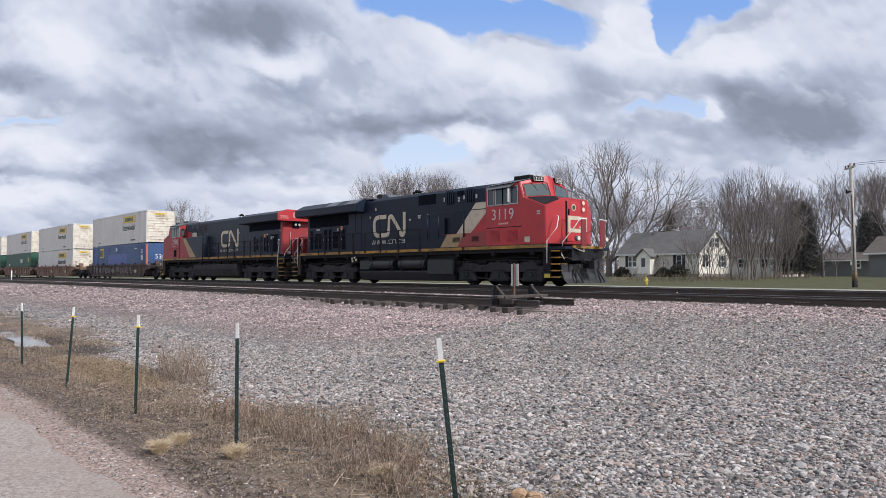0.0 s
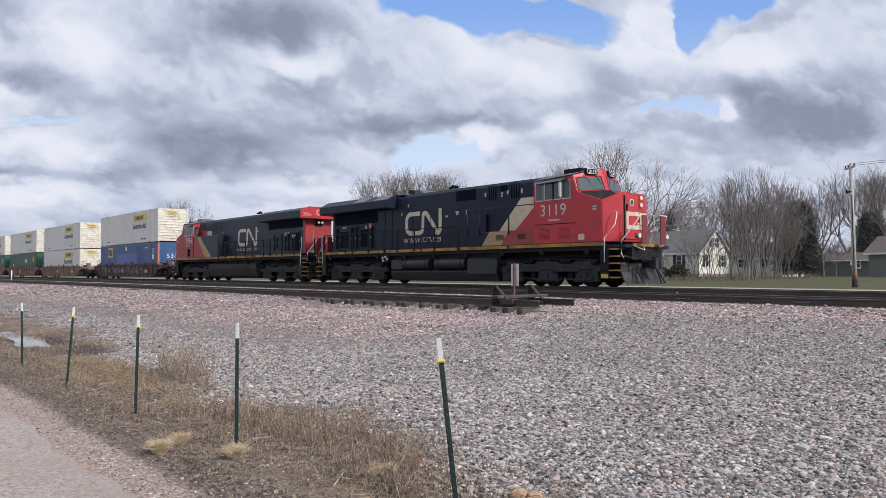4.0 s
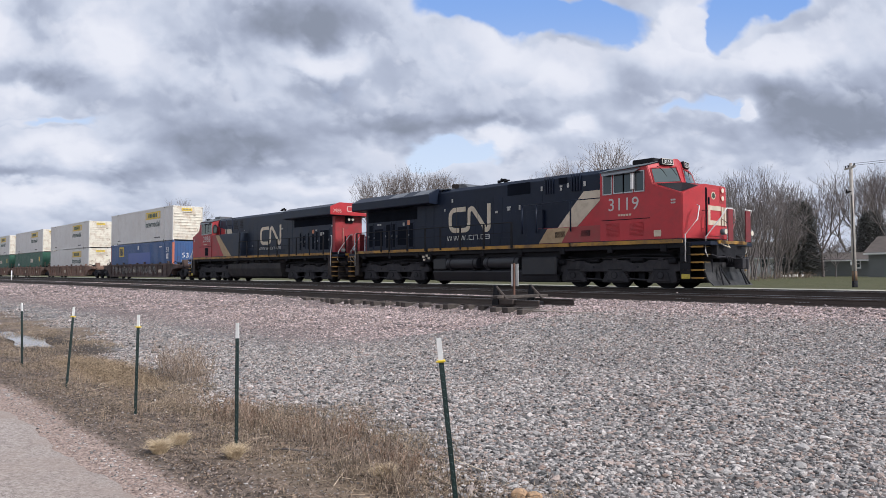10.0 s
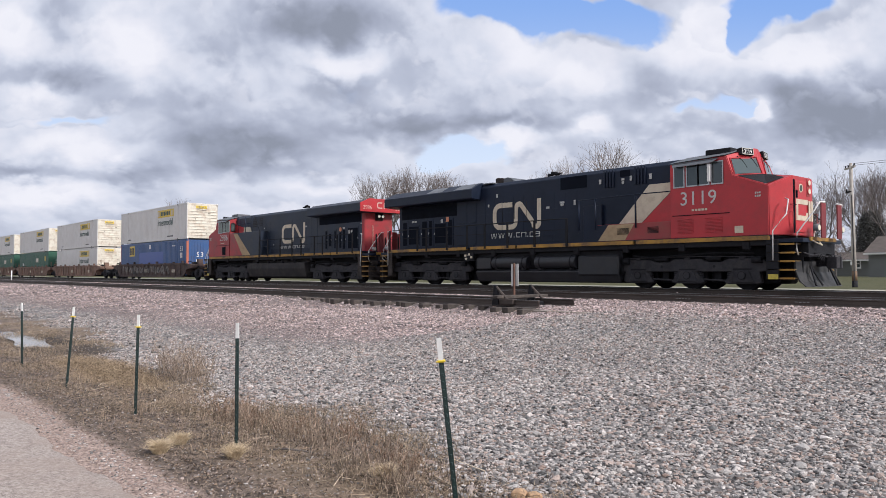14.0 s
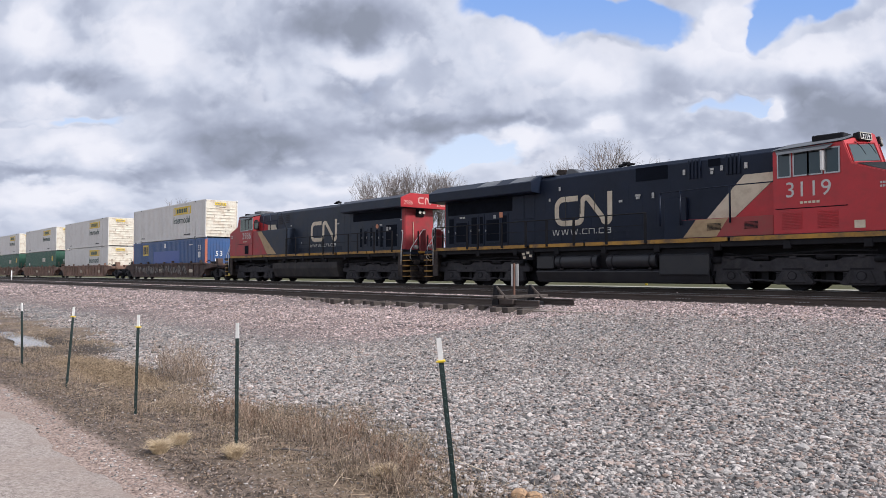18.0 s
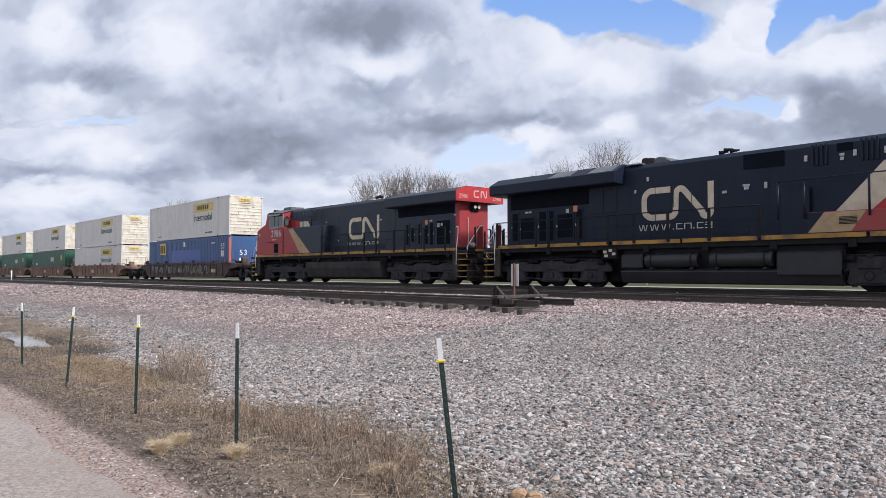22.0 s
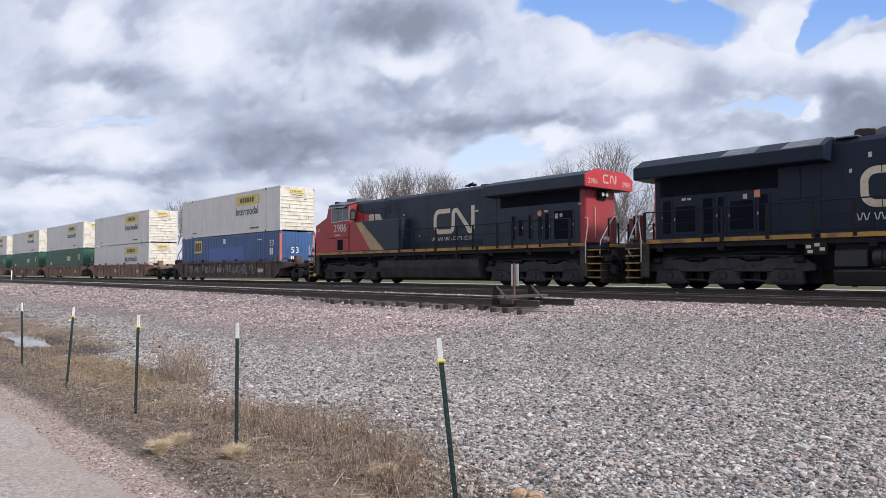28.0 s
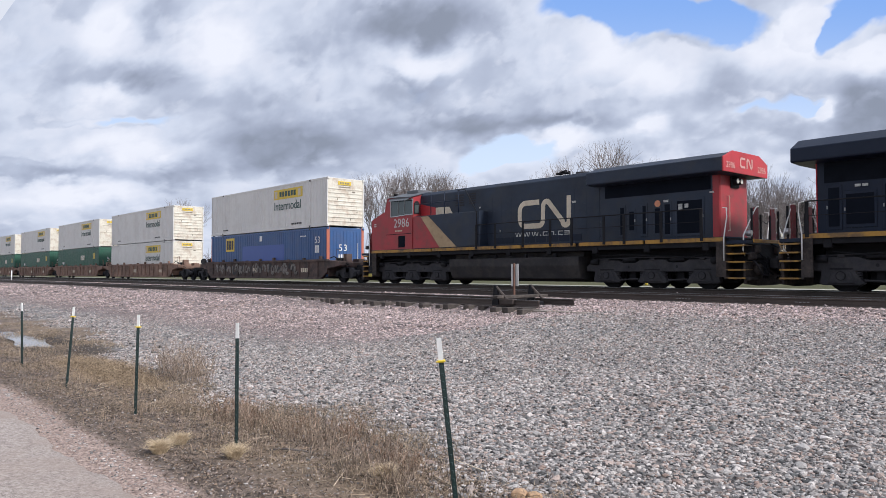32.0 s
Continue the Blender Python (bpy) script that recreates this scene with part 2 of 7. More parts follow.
    blue = n.mix(n.step(v, 0.12, 0.4), (0.66, 0.76, 0.89), (0.24, 0.41, 0.78))

    def layer(under, shift, scale, base, up, crisp, strength):
        """One sheet of heaps over what lies beneath: bright where its top edge catches the light, greyer with depth under that edge."""
        at = moved(w, *shift)
        here, above = heap(at, scale), heap(moved(at, up * 0.35, up), scale)
        knobs = n.math("SUBTRACT", puffs(moved(at, 0.012, 0.04), scale * 1.9), puffs(at, scale * 1.9))
        frays = n.math("MULTIPLY_ADD", n.noise(at, scale * 2.6, 4, 0.5), 0.44, -0.22)
        thin = n.math("MULTIPLY", gaps, -0.8)
        d = n.math("ADD", n.math("ADD", n.math("ADD", here, frays), base), thin)
        deep = n.math("ADD", n.math("ADD", above, base), thin)
        cover = n.math("MULTIPLY", n.step(d, 0.0, crisp), strength)
        depth = n.step(deep, -0.12, 0.55)
        fac = n.math("ADD", n.math("ADD", tone, n.math("MULTIPLY", slow, 0.24)), n.math("MULTIPLY_ADD", depth, 0.26, 0.30))
        fac = n.math("MULTIPLY_ADD", n.math("SUBTRACT", above, here), 0.25, fac)
        fac = n.math("MULTIPLY_ADD", knobs, 0.5, fac)
        return n.mix(cover, under, greys(fac))

    c = layer(blue, (0.0, 0.0, 0.0), 2.6, 0.42, 0.12, 0.30, 1.0)
    c = layer(c, (3.1, 1.7, 0.0), 3.6, 0.06, 0.10, 0.16, 0.8)
    c = layer(c, (7.3, 4.9, 0.0), 5.5, -0.10, 0.07, 0.16, 0.5)
    # small crisp heads where the light falls
    at = moved(w, 2.4, 8.1, 0.0)
    head = n.math("ADD", heap(at, 7.5), n.math("MULTIPLY_ADD", lit, 0.75, -0.72))
    fresh = n.math("MULTIPLY", n.step(head, 0.0, 0.16), 0.85)
    c = n.mix(fresh, c, greys(n.math("MULTIPLY_ADD", n.step(heap(moved(at, 0.02, 0.06), 7.5), -0.1, 0.5), 0.3, -0.02)))
    em = n.add("Emission", Strength=1.0)
    n.link(c, em.inputs["Color"])
    n.link(em.outputs[0], n.out.inputs["Surface"])
    n.m.cycles.emission_sampling = "NONE"
    return n.m


GROUND, ASPHALT = ground_material(), asphalt_material()
STONE_GREY = stone_material("grey_stone", (0.027, 0.024, 0.024), (0.67, 0.612, 0.575))
STONE_DUSTY = stone_material("dusty_stone", (0.044, 0.04, 0.039), (0.64, 0.58, 0.547))
STONE_PINK = stone_material("pink_stone", (0.038, 0.027, 0.027), (0.83, 0.665, 0.635))
CLOUD = cloud_material()
RED = surf("red_paint", (0.48, 0.03, 0.038), 0.42, var=0.12, scale=0.8, bump=0.04, dirt=(0.2, 0.035, 0.035), amount=0.35)
BLACK = surf("black_paint", (0.0096, 0.0162, 0.0342), 0.45, spec=0.24, var=0.25, scale=0.7, bump=0.04, dirt=(0.015, 0.0205, 0.037), amount=0.5)
BLACK_DUSTY = surf("dusty_black", (0.026, 0.036, 0.058), 0.5, spec=0.27, var=0.3, scale=0.7, bump=0.05, dirt=(0.042, 0.044, 0.05), amount=0.5)
GRILLE = surf("dark_grille", (0.0085, 0.011, 0.018), 0.8, spec=0.05, var=0.2, bump=0.1)
GRIME = surf("running_gear", (0.036, 0.035, 0.040), 0.75, spec=0.25, var=0.35, scale=2.0, bump=0.3, dirt=(0.068, 0.062, 0.06), amount=0.5)
SOOT = surf("sooty_steel", (0.015, 0.015, 0.018), 0.7, spec=0.2, var=0.4, scale=2.0, bump=0.3)
CREAM = surf("cream_paint", (0.64, 0.56, 0.43), 0.5, var=0.08, bump=0.03, dirt=(0.38, 0.28, 0.18), amount=0.4)
WHITE = surf("white_paint", (0.78, 0.77, 0.75), 0.5, var=0.05, bump=0.03)
GREY = surf("roof_grey", (0.11, 0.118, 0.13), 0.55, var=0.15, bump=0.06)
YELLOW = surf("yellow_stripe", (0.40, 0.21, 0.03), 0.55, var=0.25, scale=0.8, bump=0.05, dirt=(0.10, 0.065, 0.04), amount=0.95)
BRIGHT_YELLOW = surf("step_yellow", (0.62, 0.50, 0.07), 0.55, var=0.2, bump=0.05, dirt=(0.12, 0.09, 0.05), amount=0.5)
GLASS = glass("window_glass")
GLASS_PALE = glass("windshield_glass", (0.075, 0.1, 0.098))
LAMP = glow("headlight_glow", (1.0, 0.88, 0.68), 0.5)
LENS = surf("lamp_lens", (0.6, 0.58, 0.5), 0.25, var=0.1, bump=0.0)
STEEL = surf("bright_steel", (0.42, 0.42, 0.43), 0.35, 0.8, var=0.2, bump=0.05)
RAIL = surf("rail_steel", (0.075, 0.058, 0.05), 0.65, 0.2, var=0.3, scale=1.0, bump=0.15)
RAIL_HEAD = surf("rail_head", (0.36, 0.36, 0.37), 0.35, 0.85, var=0.2, bump=0.05)
TIE = surf("tie_wood", (0.055, 0.045, 0.04), 0.9, var=0.4, scale=3.0, fine=30, bump=0.5, dirt=(0.15, 0.125, 0.105), amount=0.6, spread=0.35)


# ---- building helpers ----
def mesh_of(name, bm):
    me = bpy.data.meshes.new(name)
    bm.normal_update()
    bm.to_mesh(me)
    bm.free()
    return me


def part(name, bm, material, parent=None, label=""):
    """Links a bmesh as one mesh object, under a thing or a part."""
    me = mesh_of(name, bm)
    me.materials.append(material)
    ob = new(name, me)
    ob.parent = parent
    return tagged(ob, label)


def thing(name, label, category, group="", kind="", at=None):
    ob = new(name)
    ob.empty_display_size = 0.2
    if at is not None:
        ob.matrix_basis = at
    return tagged(ob, label, category, group, kind)


def bm_box(bm, x0, x1, y0, y1, z0, z1, bevel=0.0):
    vs = [bm.verts.new((x, y, z)) for x in (x0, x1) for y in (y0, y1) for z in (z0, z1)]
    fs = [bm.faces.new([vs[i] for i in f]) for f in ((0, 1, 3, 2), (4, 6, 7, 5), (0, 4, 5, 1), (2, 3, 7, 6), (0, 2, 6, 4), (1, 5, 7, 3))]
    if bevel:
        edges = list({e for f in fs for e in f.edges})
        bmesh.ops.bevel(bm, geom=edges, offset=bevel, segments=1, affect="EDGES", clamp_overlap=True)
    return bm


def box(name, x0, x1, y0, y1, z0, z1, material, parent=None, bevel=0.012, label=""):
    return part(name, bm_box(bmesh.new(), x0, x1, y0, y1, z0, z1, bevel), material, parent, label)


def bm_prism(bm, pts, axis, a, b, bevel=0.0):
    """A polygon swept along an axis: axis 'x' takes (y, z), 'y' takes (x, z), 'z' takes (x, y)."""
    def put(p, w):
        return {"x": (w, p[0], p[1]), "y": (p[0], w, p[1]), "z": (p[0], p[1], w)}[axis]
    lo, hi = [bm.verts.new(put(p, a)) for p in pts], [bm.verts.new(put(p, b)) for p in pts]
    fs = [bm.faces.new(lo), bm.faces.new(hi[::-1])]
    k = len(pts)
    fs += [bm.faces.new((lo[i], hi[i], hi[(i + 1) % k], lo[(i + 1) % k])) for i in range(k)]
    bmesh.ops.recalc_face_normals(bm, faces=fs)
    if bevel:
        bmesh.ops.bevel(bm, geom=list({e for f in fs for e in f.edges}), offset=bevel, segments=1, affect="EDGES", clamp_overlap=True)
    return bm


def prism(name, pts, axis, a, b, material, parent=None, bevel=0.0, label=""):
    return part(name, bm_prism(bmesh.new(), pts, axis, a, b, bevel), material, parent, label)


def bm_tube(bm, pts, r, seg=8, r1=None):
    """A round bar along a line of points."""
    pts = [Vector(p) for p in pts]
    rings = []
    for i, p in enumerate(pts):
        d = (pts[min(i + 1, len(pts) - 1)] - pts[max(i - 1, 0)]).normalized()
        side = d.cross((0, 0, 1)) if abs(d.z) < 0.95 else d.cross((0, 1, 0))
        side.normalize()
        up = side.cross(d)
        rad = r if r1 is None else r + (r1 - r) * i / (len(pts) - 1)
        rings.append([bm.verts.new(p + (side * math.cos(t) + up * math.sin(t)) * rad) for t in (2 * math.pi * k / seg for k in range(seg))])
    for a, b in zip(rings, rings[1:]):
        for k in range(seg):
            bm.faces.new((a[k], a[(k + 1) % seg], b[(k + 1) % seg], b[k])).smooth = seg > 6
    bm.faces.new(rings[0][::-1])
    bm.faces.new(rings[-1])
    return bm


def tube(name, pts, r, material, parent=None, seg=8, label="", r1=None):
    return part(name, bm_tube(bmesh.new(), pts, r, seg, r1), material, parent, label)


def bm_quad(bm, pts):
    bm.faces.new([bm.verts.new(p) for p in pts])
    return bm


def lettering(name, words, size, material, parent, m, label="", pitch=0.0):
    """Raised characters in the built-in font, as a thin mesh; m: where its baseline's middle lies. pitch: sets each character on its own, that far apart."""
    if pitch:
        for k, ch in enumerate(words):
            lettering(name, ch, size, material, parent, m @ pose((k - (len(words) - 1) / 2) * pitch * size, 0, 0), label)
        return
    cu = bpy.data.curves.new(name, "FONT")
    cu.body, cu.size, cu.extrude, cu.align_x = words, size, 0.004, "CENTER"
    tmp = bpy.data.objects.new(name, cu)
    scene.collection.objects.link(tmp)
    me = bpy.data.meshes.new_from_object(tmp.evaluated_get(bpy.context.evaluated_depsgraph_get()))
    bpy.data.objects.remove(tmp)
    me.materials.append(material)
    ob = new(name, me)
    ob.parent, ob.matrix_basis = parent, m
    tagged(ob, label)


def from_arrays(name, verts, faces, material, parent=None, label="", smooth=False):
    """One mesh from arrays of points and of equal-sided faces."""
    me = bpy.data.meshes.new(name)
    k, cnt = faces.shape[1], len(faces)
    me.vertices.add(len(verts))
    me.vertices.foreach_set("co", np.ascontiguousarray(verts, dtype=np.float32).ravel())
    me.loops.add(cnt * k)
    me.loops.foreach_set("vertex_index", np.ascontiguousarray(faces, dtype=np.int32).ravel())
    me.polygons.add(cnt)
    me.polygons.foreach_set("loop_start", np.arange(0, cnt * k, k, dtype=np.int32))
    me.update(calc_edges=True)
    me.polygons.foreach_set("use_smooth", np.full(cnt, smooth, dtype=bool))
    me.materials.append(material)
    ob = new(name, me)
    ob.parent = parent
    return tagged(ob, label)


# ---- sky and ground ----
def sstep(a, b, v):
    t = np.clip((np.asarray(v, dtype=float) - a) / (b - a), 0, 1)
    return t * t * (3 - 2 * t)


def ripple(x, y):
    return 0.5 * (np.sin(1.7 * x + 0.6 * np.sin(1.1 * y)) * np.sin(1.3 * y + 0.8 * np.sin(0.9 * x)) + 0.5 * np.sin(4.1 * x + 1.3 * y) * np.sin(3.7 * y - 0.7 * x))


LEFT_Y = [-3000, -24, -20.0, -18.5, -16.8, -10.1, -9.6, -7.0, -6.3, -5.7, -3.0, -2.4, 2.2, 3.8, 24, 50, 70, 3000]
LEFT_Z = [-0.95, -0.95, -0.94, -0.92, -0.86, -0.50, -0.41, -0.405, -0.36, -0.29, -0.29, -0.215, -0.21, -0.45, -0.55, 0.08, 0.1, 0.1]
RIGHT_Y = [-3000, -24, -20.5, -18.0, -11.5, -7.0, -5.7, -3.0, -2.4, 2.2, 3.8, 24, 50, 70, 3000]
RIGHT_Z = [-0.95, -0.95, -0.94, -0.85, -0.50, -0.38, -0.29, -0.29, -0.215, -0.21, -0.45, -0.55, 0.08, 0.1, 0.1]


def ground_z(x, y):
    """Height of the ground: rail tops lie at 0, the yard slopes down to the road."""
    x, y = np.asarray(x, dtype=float), np.asarray(y, dtype=float)
    f = sstep(-14.0, -10.5, x)
    z = np.interp(y, LEFT_Y, LEFT_Z) * (1 - f) + np.interp(y, RIGHT_Y, RIGHT_Z) * f
    washed = sstep(-27.5, -23.0, x) * sstep(-12.2, -14.2, x) * sstep(-9.1, -9.5, y) * sstep(-12.5, -10.5, y)
    z = z - 0.13 * washed
    z = z - 0.09 * np.exp(-(((x + 18.9) / 2.4) ** 2) - (((y + 20.5) / 0.45) ** 2))
    near = sstep(-23.0, -21.0, y) * sstep(-6.5, -10.5, y)
    return z + 0.05 * ripple(x, y) * near * (1 - 0.7 * sstep(-13.0, -10.0, y))


def span(*stretches):
    out = []
    for a, b, step in stretches:
        out += list(np.arange(a, b - 1e-6, step))
    return np.array(out + [stretches[-1][1]])


gx = span((-3000, -400, 400), (-400, -80, 20), (-80, -24, 1.0), (-24, 4, 0.25), (4, 40, 4), (40, 400, 40), (400, 3000, 400))
gy = span((-3000, -200, 400), (-200, -30, 17), (-30, -23, 0.5), (-23, -8, 0.15), (-8, 6, 0.3), (6, 80, 4), (80, 400, 40), (400, 3000, 400))
GX, GY = np.meshgrid(gx, gy)
nx, ny = len(gx), len(gy)
idx = np.arange(nx * ny).reshape(ny, nx)
quads = np.stack([idx[:-1, :-1], idx[:-1, 1:], idx[1:, 1:], idx[1:, :-1]], -1).reshape(-1, 4)
ground = from_arrays("ground", np.stack([GX, GY, ground_z(GX, GY)], -1).reshape(-1, 3), quads, GROUND, smooth=True)
tagged(ground, "ballast, grey gravel, trodden dirt and lawn beside the tracks", "ground", kind="structure")

# road along the tracks, with a ragged edge
rx = span((-300, -30, 10), (-30, 2, 0.12), (2, 100, 7))
edge = -22.62 + 0.035 * np.sin(rx * 2.1) + 0.02 * np.sin(rx * 7.7 + 1) + 0.015 * np.sin(rx * 19.3)
rows = [(np.full_like(rx, -29.0), -0.928), (np.full_like(rx, -24.0), -0.915), (edge - 0.12, -0.918), (edge, -0.936), (edge + 0.03, -0.975)]
rv = np.concatenate([np.stack([rx, y, np.full_like(rx, z)], -1) for y, z in rows])
k = len(rx)
ri = np.arange(len(rows) * k).reshape(len(rows), k)
road = from_arrays("road", rv, np.stack([ri[:-1, :-1], ri[:-1, 1:], ri[1:, 1:], ri[1:, :-1]], -1).reshape(-1, 4), ASPHALT, smooth=True)
tagged(road, "worn pale asphalt road with a crumbling edge", "road", kind="structure")

# cloud layer ahead, drifting across
CLOUD_Z = 250.0
cd = np.geomspace(540, 3900, 26)
cu = np.linspace(-0.85, 0.75, 30)
CD, CU = np.meshgrid(cd, cu)
cloud_v = np.stack([CU * CD, CD, CLOUD_Z * (1 - (CD / 3960) ** 5)], -1).reshape(-1, 3)
ci = np.arange(len(cd) * len(cu)).reshape(len(cu), len(cd))
cloud_layer = from_arrays("backdrop", cloud_v, np.stack([ci[:-1, :-1], ci[1:, :-1], ci[1:, 1:], ci[:-1, 1:]], -1).reshape(-1, 4), CLOUD, smooth=True)
tagged(cloud_layer, "broken white and grey clouds with blue gaps", "sky", kind="structure")


# ---- tracks ----
RAIL_PROFILE = [(-0.037, 0), (0.037, 0), (0.037, -0.035), (0.012, -0.05), (0.010, -0.155), (0.07, -0.175), (0.07, -0.186), (-0.07, -0.186), (-0.07, -0.175),
                (-0.010, -0.155), (-0.012, -0.05), (-0.037, -0.035)]


def track(y, x0, x1, z, label):
    rails = []
    for side in (-0.7545, 0.7545):
        body = prism("rail", [(y + side + a, z + b - 0.004) for a, b in RAIL_PROFILE], "x", x0, x1, RAIL)
        tagged(body, label, "rail", "rails", "structure")
        box("railhead", x0, x1, y + side - 0.03, y + side + 0.03, z - 0.006, z, RAIL_HEAD, body, 0)
        rails.append(body)
    return rails


STENCIL = surf("rail_stencil", (0.3, 0.29, 0.28), 0.7, var=0.3, scale=12, bump=0.0, dirt=(0.07, 0.055, 0.05), amount=0.8)
TRACKS = [(0.0, -420, 120, 0.0), (-4.3, -420, 120, -0.08), (-8.3, -420, -13.5, -0.2)]
for y, x0, x1, z in TRACKS:
    laid = track(y, x0, x1, z, "rusty brown steel rail with a worn bright head")
    if y == -4.3:
        rails_near = laid[0]
for x0, count in ((-11.74, 5), (-8.32, 4)):
    for k in range(count):
        box("stencil_bar", x0 + k * 0.1, x0 + k * 0.1 + 0.065, -5.071, -5.066, -0.2, -0.18, STENCIL, rails_near, 0, "faded white stencil on the rail web")
tie_bm = bm_box(bmesh.new(), -0.115, 0.115, -1.3, 1.3, -0.18, 0.0, 0.012)
tie_mesh = mesh_of("tie", tie_bm)
tie_mesh.materials.append(TIE)
ties = 0
rnd = random.Random(4)
for y, x0, x1, z in TRACKS:
    bed = tagged(new("tie_row"), "weathered wooden ties bedded in ballast", "railroad ties", kind="structure")
    a, b = (-64, 6) if y > -8 else (-62, -13.7)
    x = b
    while x > a:
        t = new("tie", tie_mesh)
        loose = 2.2 if y < -8 else 1.0
        t.parent, t.matrix_basis = bed, pose(x + rnd.uniform(-0.04, 0.04) * loose, y + rnd.uniform(-0.09, 0.09) * loose, z - 0.196 + rnd.uniform(-0.008, 0.0) * loose, rnd.uniform(-0.4, 0.4) * loose, 0, rnd.uniform(-1.5, 1.5) * loose)
        x -= 0.53 + rnd.uniform(-0.03, 0.05) * loose


def bumping_post():
    """Steel stop at the end of the stub: two bent rail frames and a timber crossbeam."""
    stop = thing("bumping_post", "rusty steel bumping post with a timber crossbeam at the track end", "bumper", at=pose(-15.15, -8.3, -0.2))
    for side in (-0.7545, 0.7545):
        prism("frame_plate", [(-0.16, -0.3), (0.1, -0.36), (0.14, 0.0), (0.02, 0.4), (-0.06, 0.4), (-0.12, 0.0)], "y", side - 0.05, side + 0.05, SOOT, stop, 0.01)
        tube("brace", [(-0.02, side, 0.38), (0.25, side, 0.15), (0.5, side, -0.05)], 0.035, RAIL, stop, 6)
        tube("tie_rod", [(-0.02, side + 0.08, 0.3), (0.45, side + 0.08, -0.05)], 0.018, RAIL, stop, 6)
    box("crossbeam", 0.12, 0.34, -1.05, 1.15, 0.02, 0.11, TIE, stop)
    box("base_timber", -0.1, 0.6, -0.66, 0.66, -0.22, -0.08, SOOT, stop, 0.02)
    box("shoe", 0.3, 0.75, -0.85, -0.66, -0.15, 0.02, RAIL, stop, 0.02)
    return stop


bumping_post()
timber = box("timber", -13.45, -13.25, -10.0, -9.3, -0.58, -0.41, TIE)
tagged(timber, "short square timber block beside the track end", "timber")
plank = box("plank", -13.1, -11.4, -9.75, -9.55, -0.475, -0.43, surf("grey_plank", (0.3, 0.26, 0.22), 0.85, var=0.25, scale=4, bump=0.3))
plank.matrix_basis = pose(0, 0, 0.01)
tagged(plank, "loose weathered grey plank lying on the ballast", "plank")

SIGN_BACK = surf("sign_back", (0.62, 0.62, 0.6), 0.5, 0.3, var=0.08, bump=0.05)
RUST_POST = surf("rust_post", (0.16, 0.085, 0.06), 0.8, var=0.3, bump=0.2)


def track_sign():
    s = thing("track_sign", "pale metal sign plate on a rusty post between tracks", "sign", at=pose(-17.0, -6.35, -0.36))
    box("post", -0.035, 0.035, -0.03, 0.03, -0.2, 1.24, RUST_POST, s, 0.006)
    plate = box("plate", -0.17, 0.17, 0.032, 0.045, 0.48, 1.22, SIGN_BACK, s, 0.004, "pale grey rectangular plate")
    return s


track_sign()

POST_GREEN = surf("post_green", (0.020, 0.042, 0.040), 0.5, var=0.25, scale=4, bump=0.1, dirt=(0.03, 0.04, 0.035), amount=0.4)
POST_WHITE = surf("post_white", (0.8, 0.8, 0.78), 0.5, var=0.06, scale=6, bump=0.05)
CLIP_YELLOW = surf("clip_yellow", (0.75, 0.55, 0.03), 0.45, var=0.1, bump=0.02)


def fence_post(x, y, lean_x, lean_y, clip, height=1.09, turn=0):
    """A studded steel T-post with a white tip, and a yellow wire clip on some."""
    z = float(ground_z(x, y))
    m = pose(x, y, z, -math.degrees(lean_y), math.degrees(lean_x), turn)
    p = thing("fence_post", "dark green steel T-post with white painted tip" + (" and yellow clip" if clip else ""), "fence post", "fence posts by the road", at=m)
    cut = height - (0.15 if clip and height > 1.08 else 0.13)
    tee = [(-0.02, -0.004), (-0.004, -0.004), (-0.004, -0.03), (0.004, -0.03), (0.004, -0.004), (0.02, -0.004), (0.02, 0.004), (-0.02, 0.004)]
    tee = [(a * 0.8, -b * 0.8) for a, b in tee]
    prism("shaft", tee, "z", -0.4, cut, POST_GREEN, p)
    prism("tip", tee, "z", cut, height, POST_WHITE, p, label="white painted tip")
    for k in range(18):
        z0 = 0.06 + k * 0.053
        if z0 < cut - 0.03:
            box("stud", -0.007, 0.007, -0.013, -0.003, z0, z0 + 0.02, POST_GREEN, p, 0.002)
    if clip:
        c = bmesh.new()
        bm_box(c, -0.022, 0.022, -0.012, 0.03, cut - 0.008, cut + 0.008, 0.004)
        bm_box(c, -0.032, -0.021, -0.017, 0.01, cut - 0.004, cut + 0.005, 0.002)
        bm_box(c, 0.021, 0.03, -0.02, 0.0, cut - 0.004, cut + 0.005, 0.002)
        part("clip", c, CLIP_YELLOW, p, "yellow plastic wire clip")
    return p


fence_post(-3.57, -21.07, -0.095, -0.07, True, 1.1, 40)
fence_post(-5.94, -21.47, 0.0, 0.0, False, 1.07, 30)
fence_post(-8.06, -21.61, 0.015, 0.01, True, 1.05, 38)
fence_post(-10.57, -21.66, 0.05, 0.05, True, 1.06, 44)
fence_post(-13.24, -21.65, -0.01, -0.02, False, 1.02, 35)
marker = thing("marker_stake", "slim white marker stake beside the far track", "stake", at=pose(-96.2, -6.35, -0.36, 0, 3, 0))
tube("stake", [(0, 0, -0.1), (0, 0, 1.2)], 0.065, POST_WHITE, marker, 8)


# ---- the train ----
RED_DIRTY = surf("dusty_red", (0.33, 0.05, 0.05), 0.6, var=0.15, scale=0.9, bump=0.05, dirt=(0.2, 0.08, 0.06), amount=0.5)
CREAM_DIRTY = surf("stained_cream", (0.42, 0.30, 0.17), 0.6, var=0.12, bump=0.04, dirt=(0.24, 0.15, 0.08), amount=0.5)


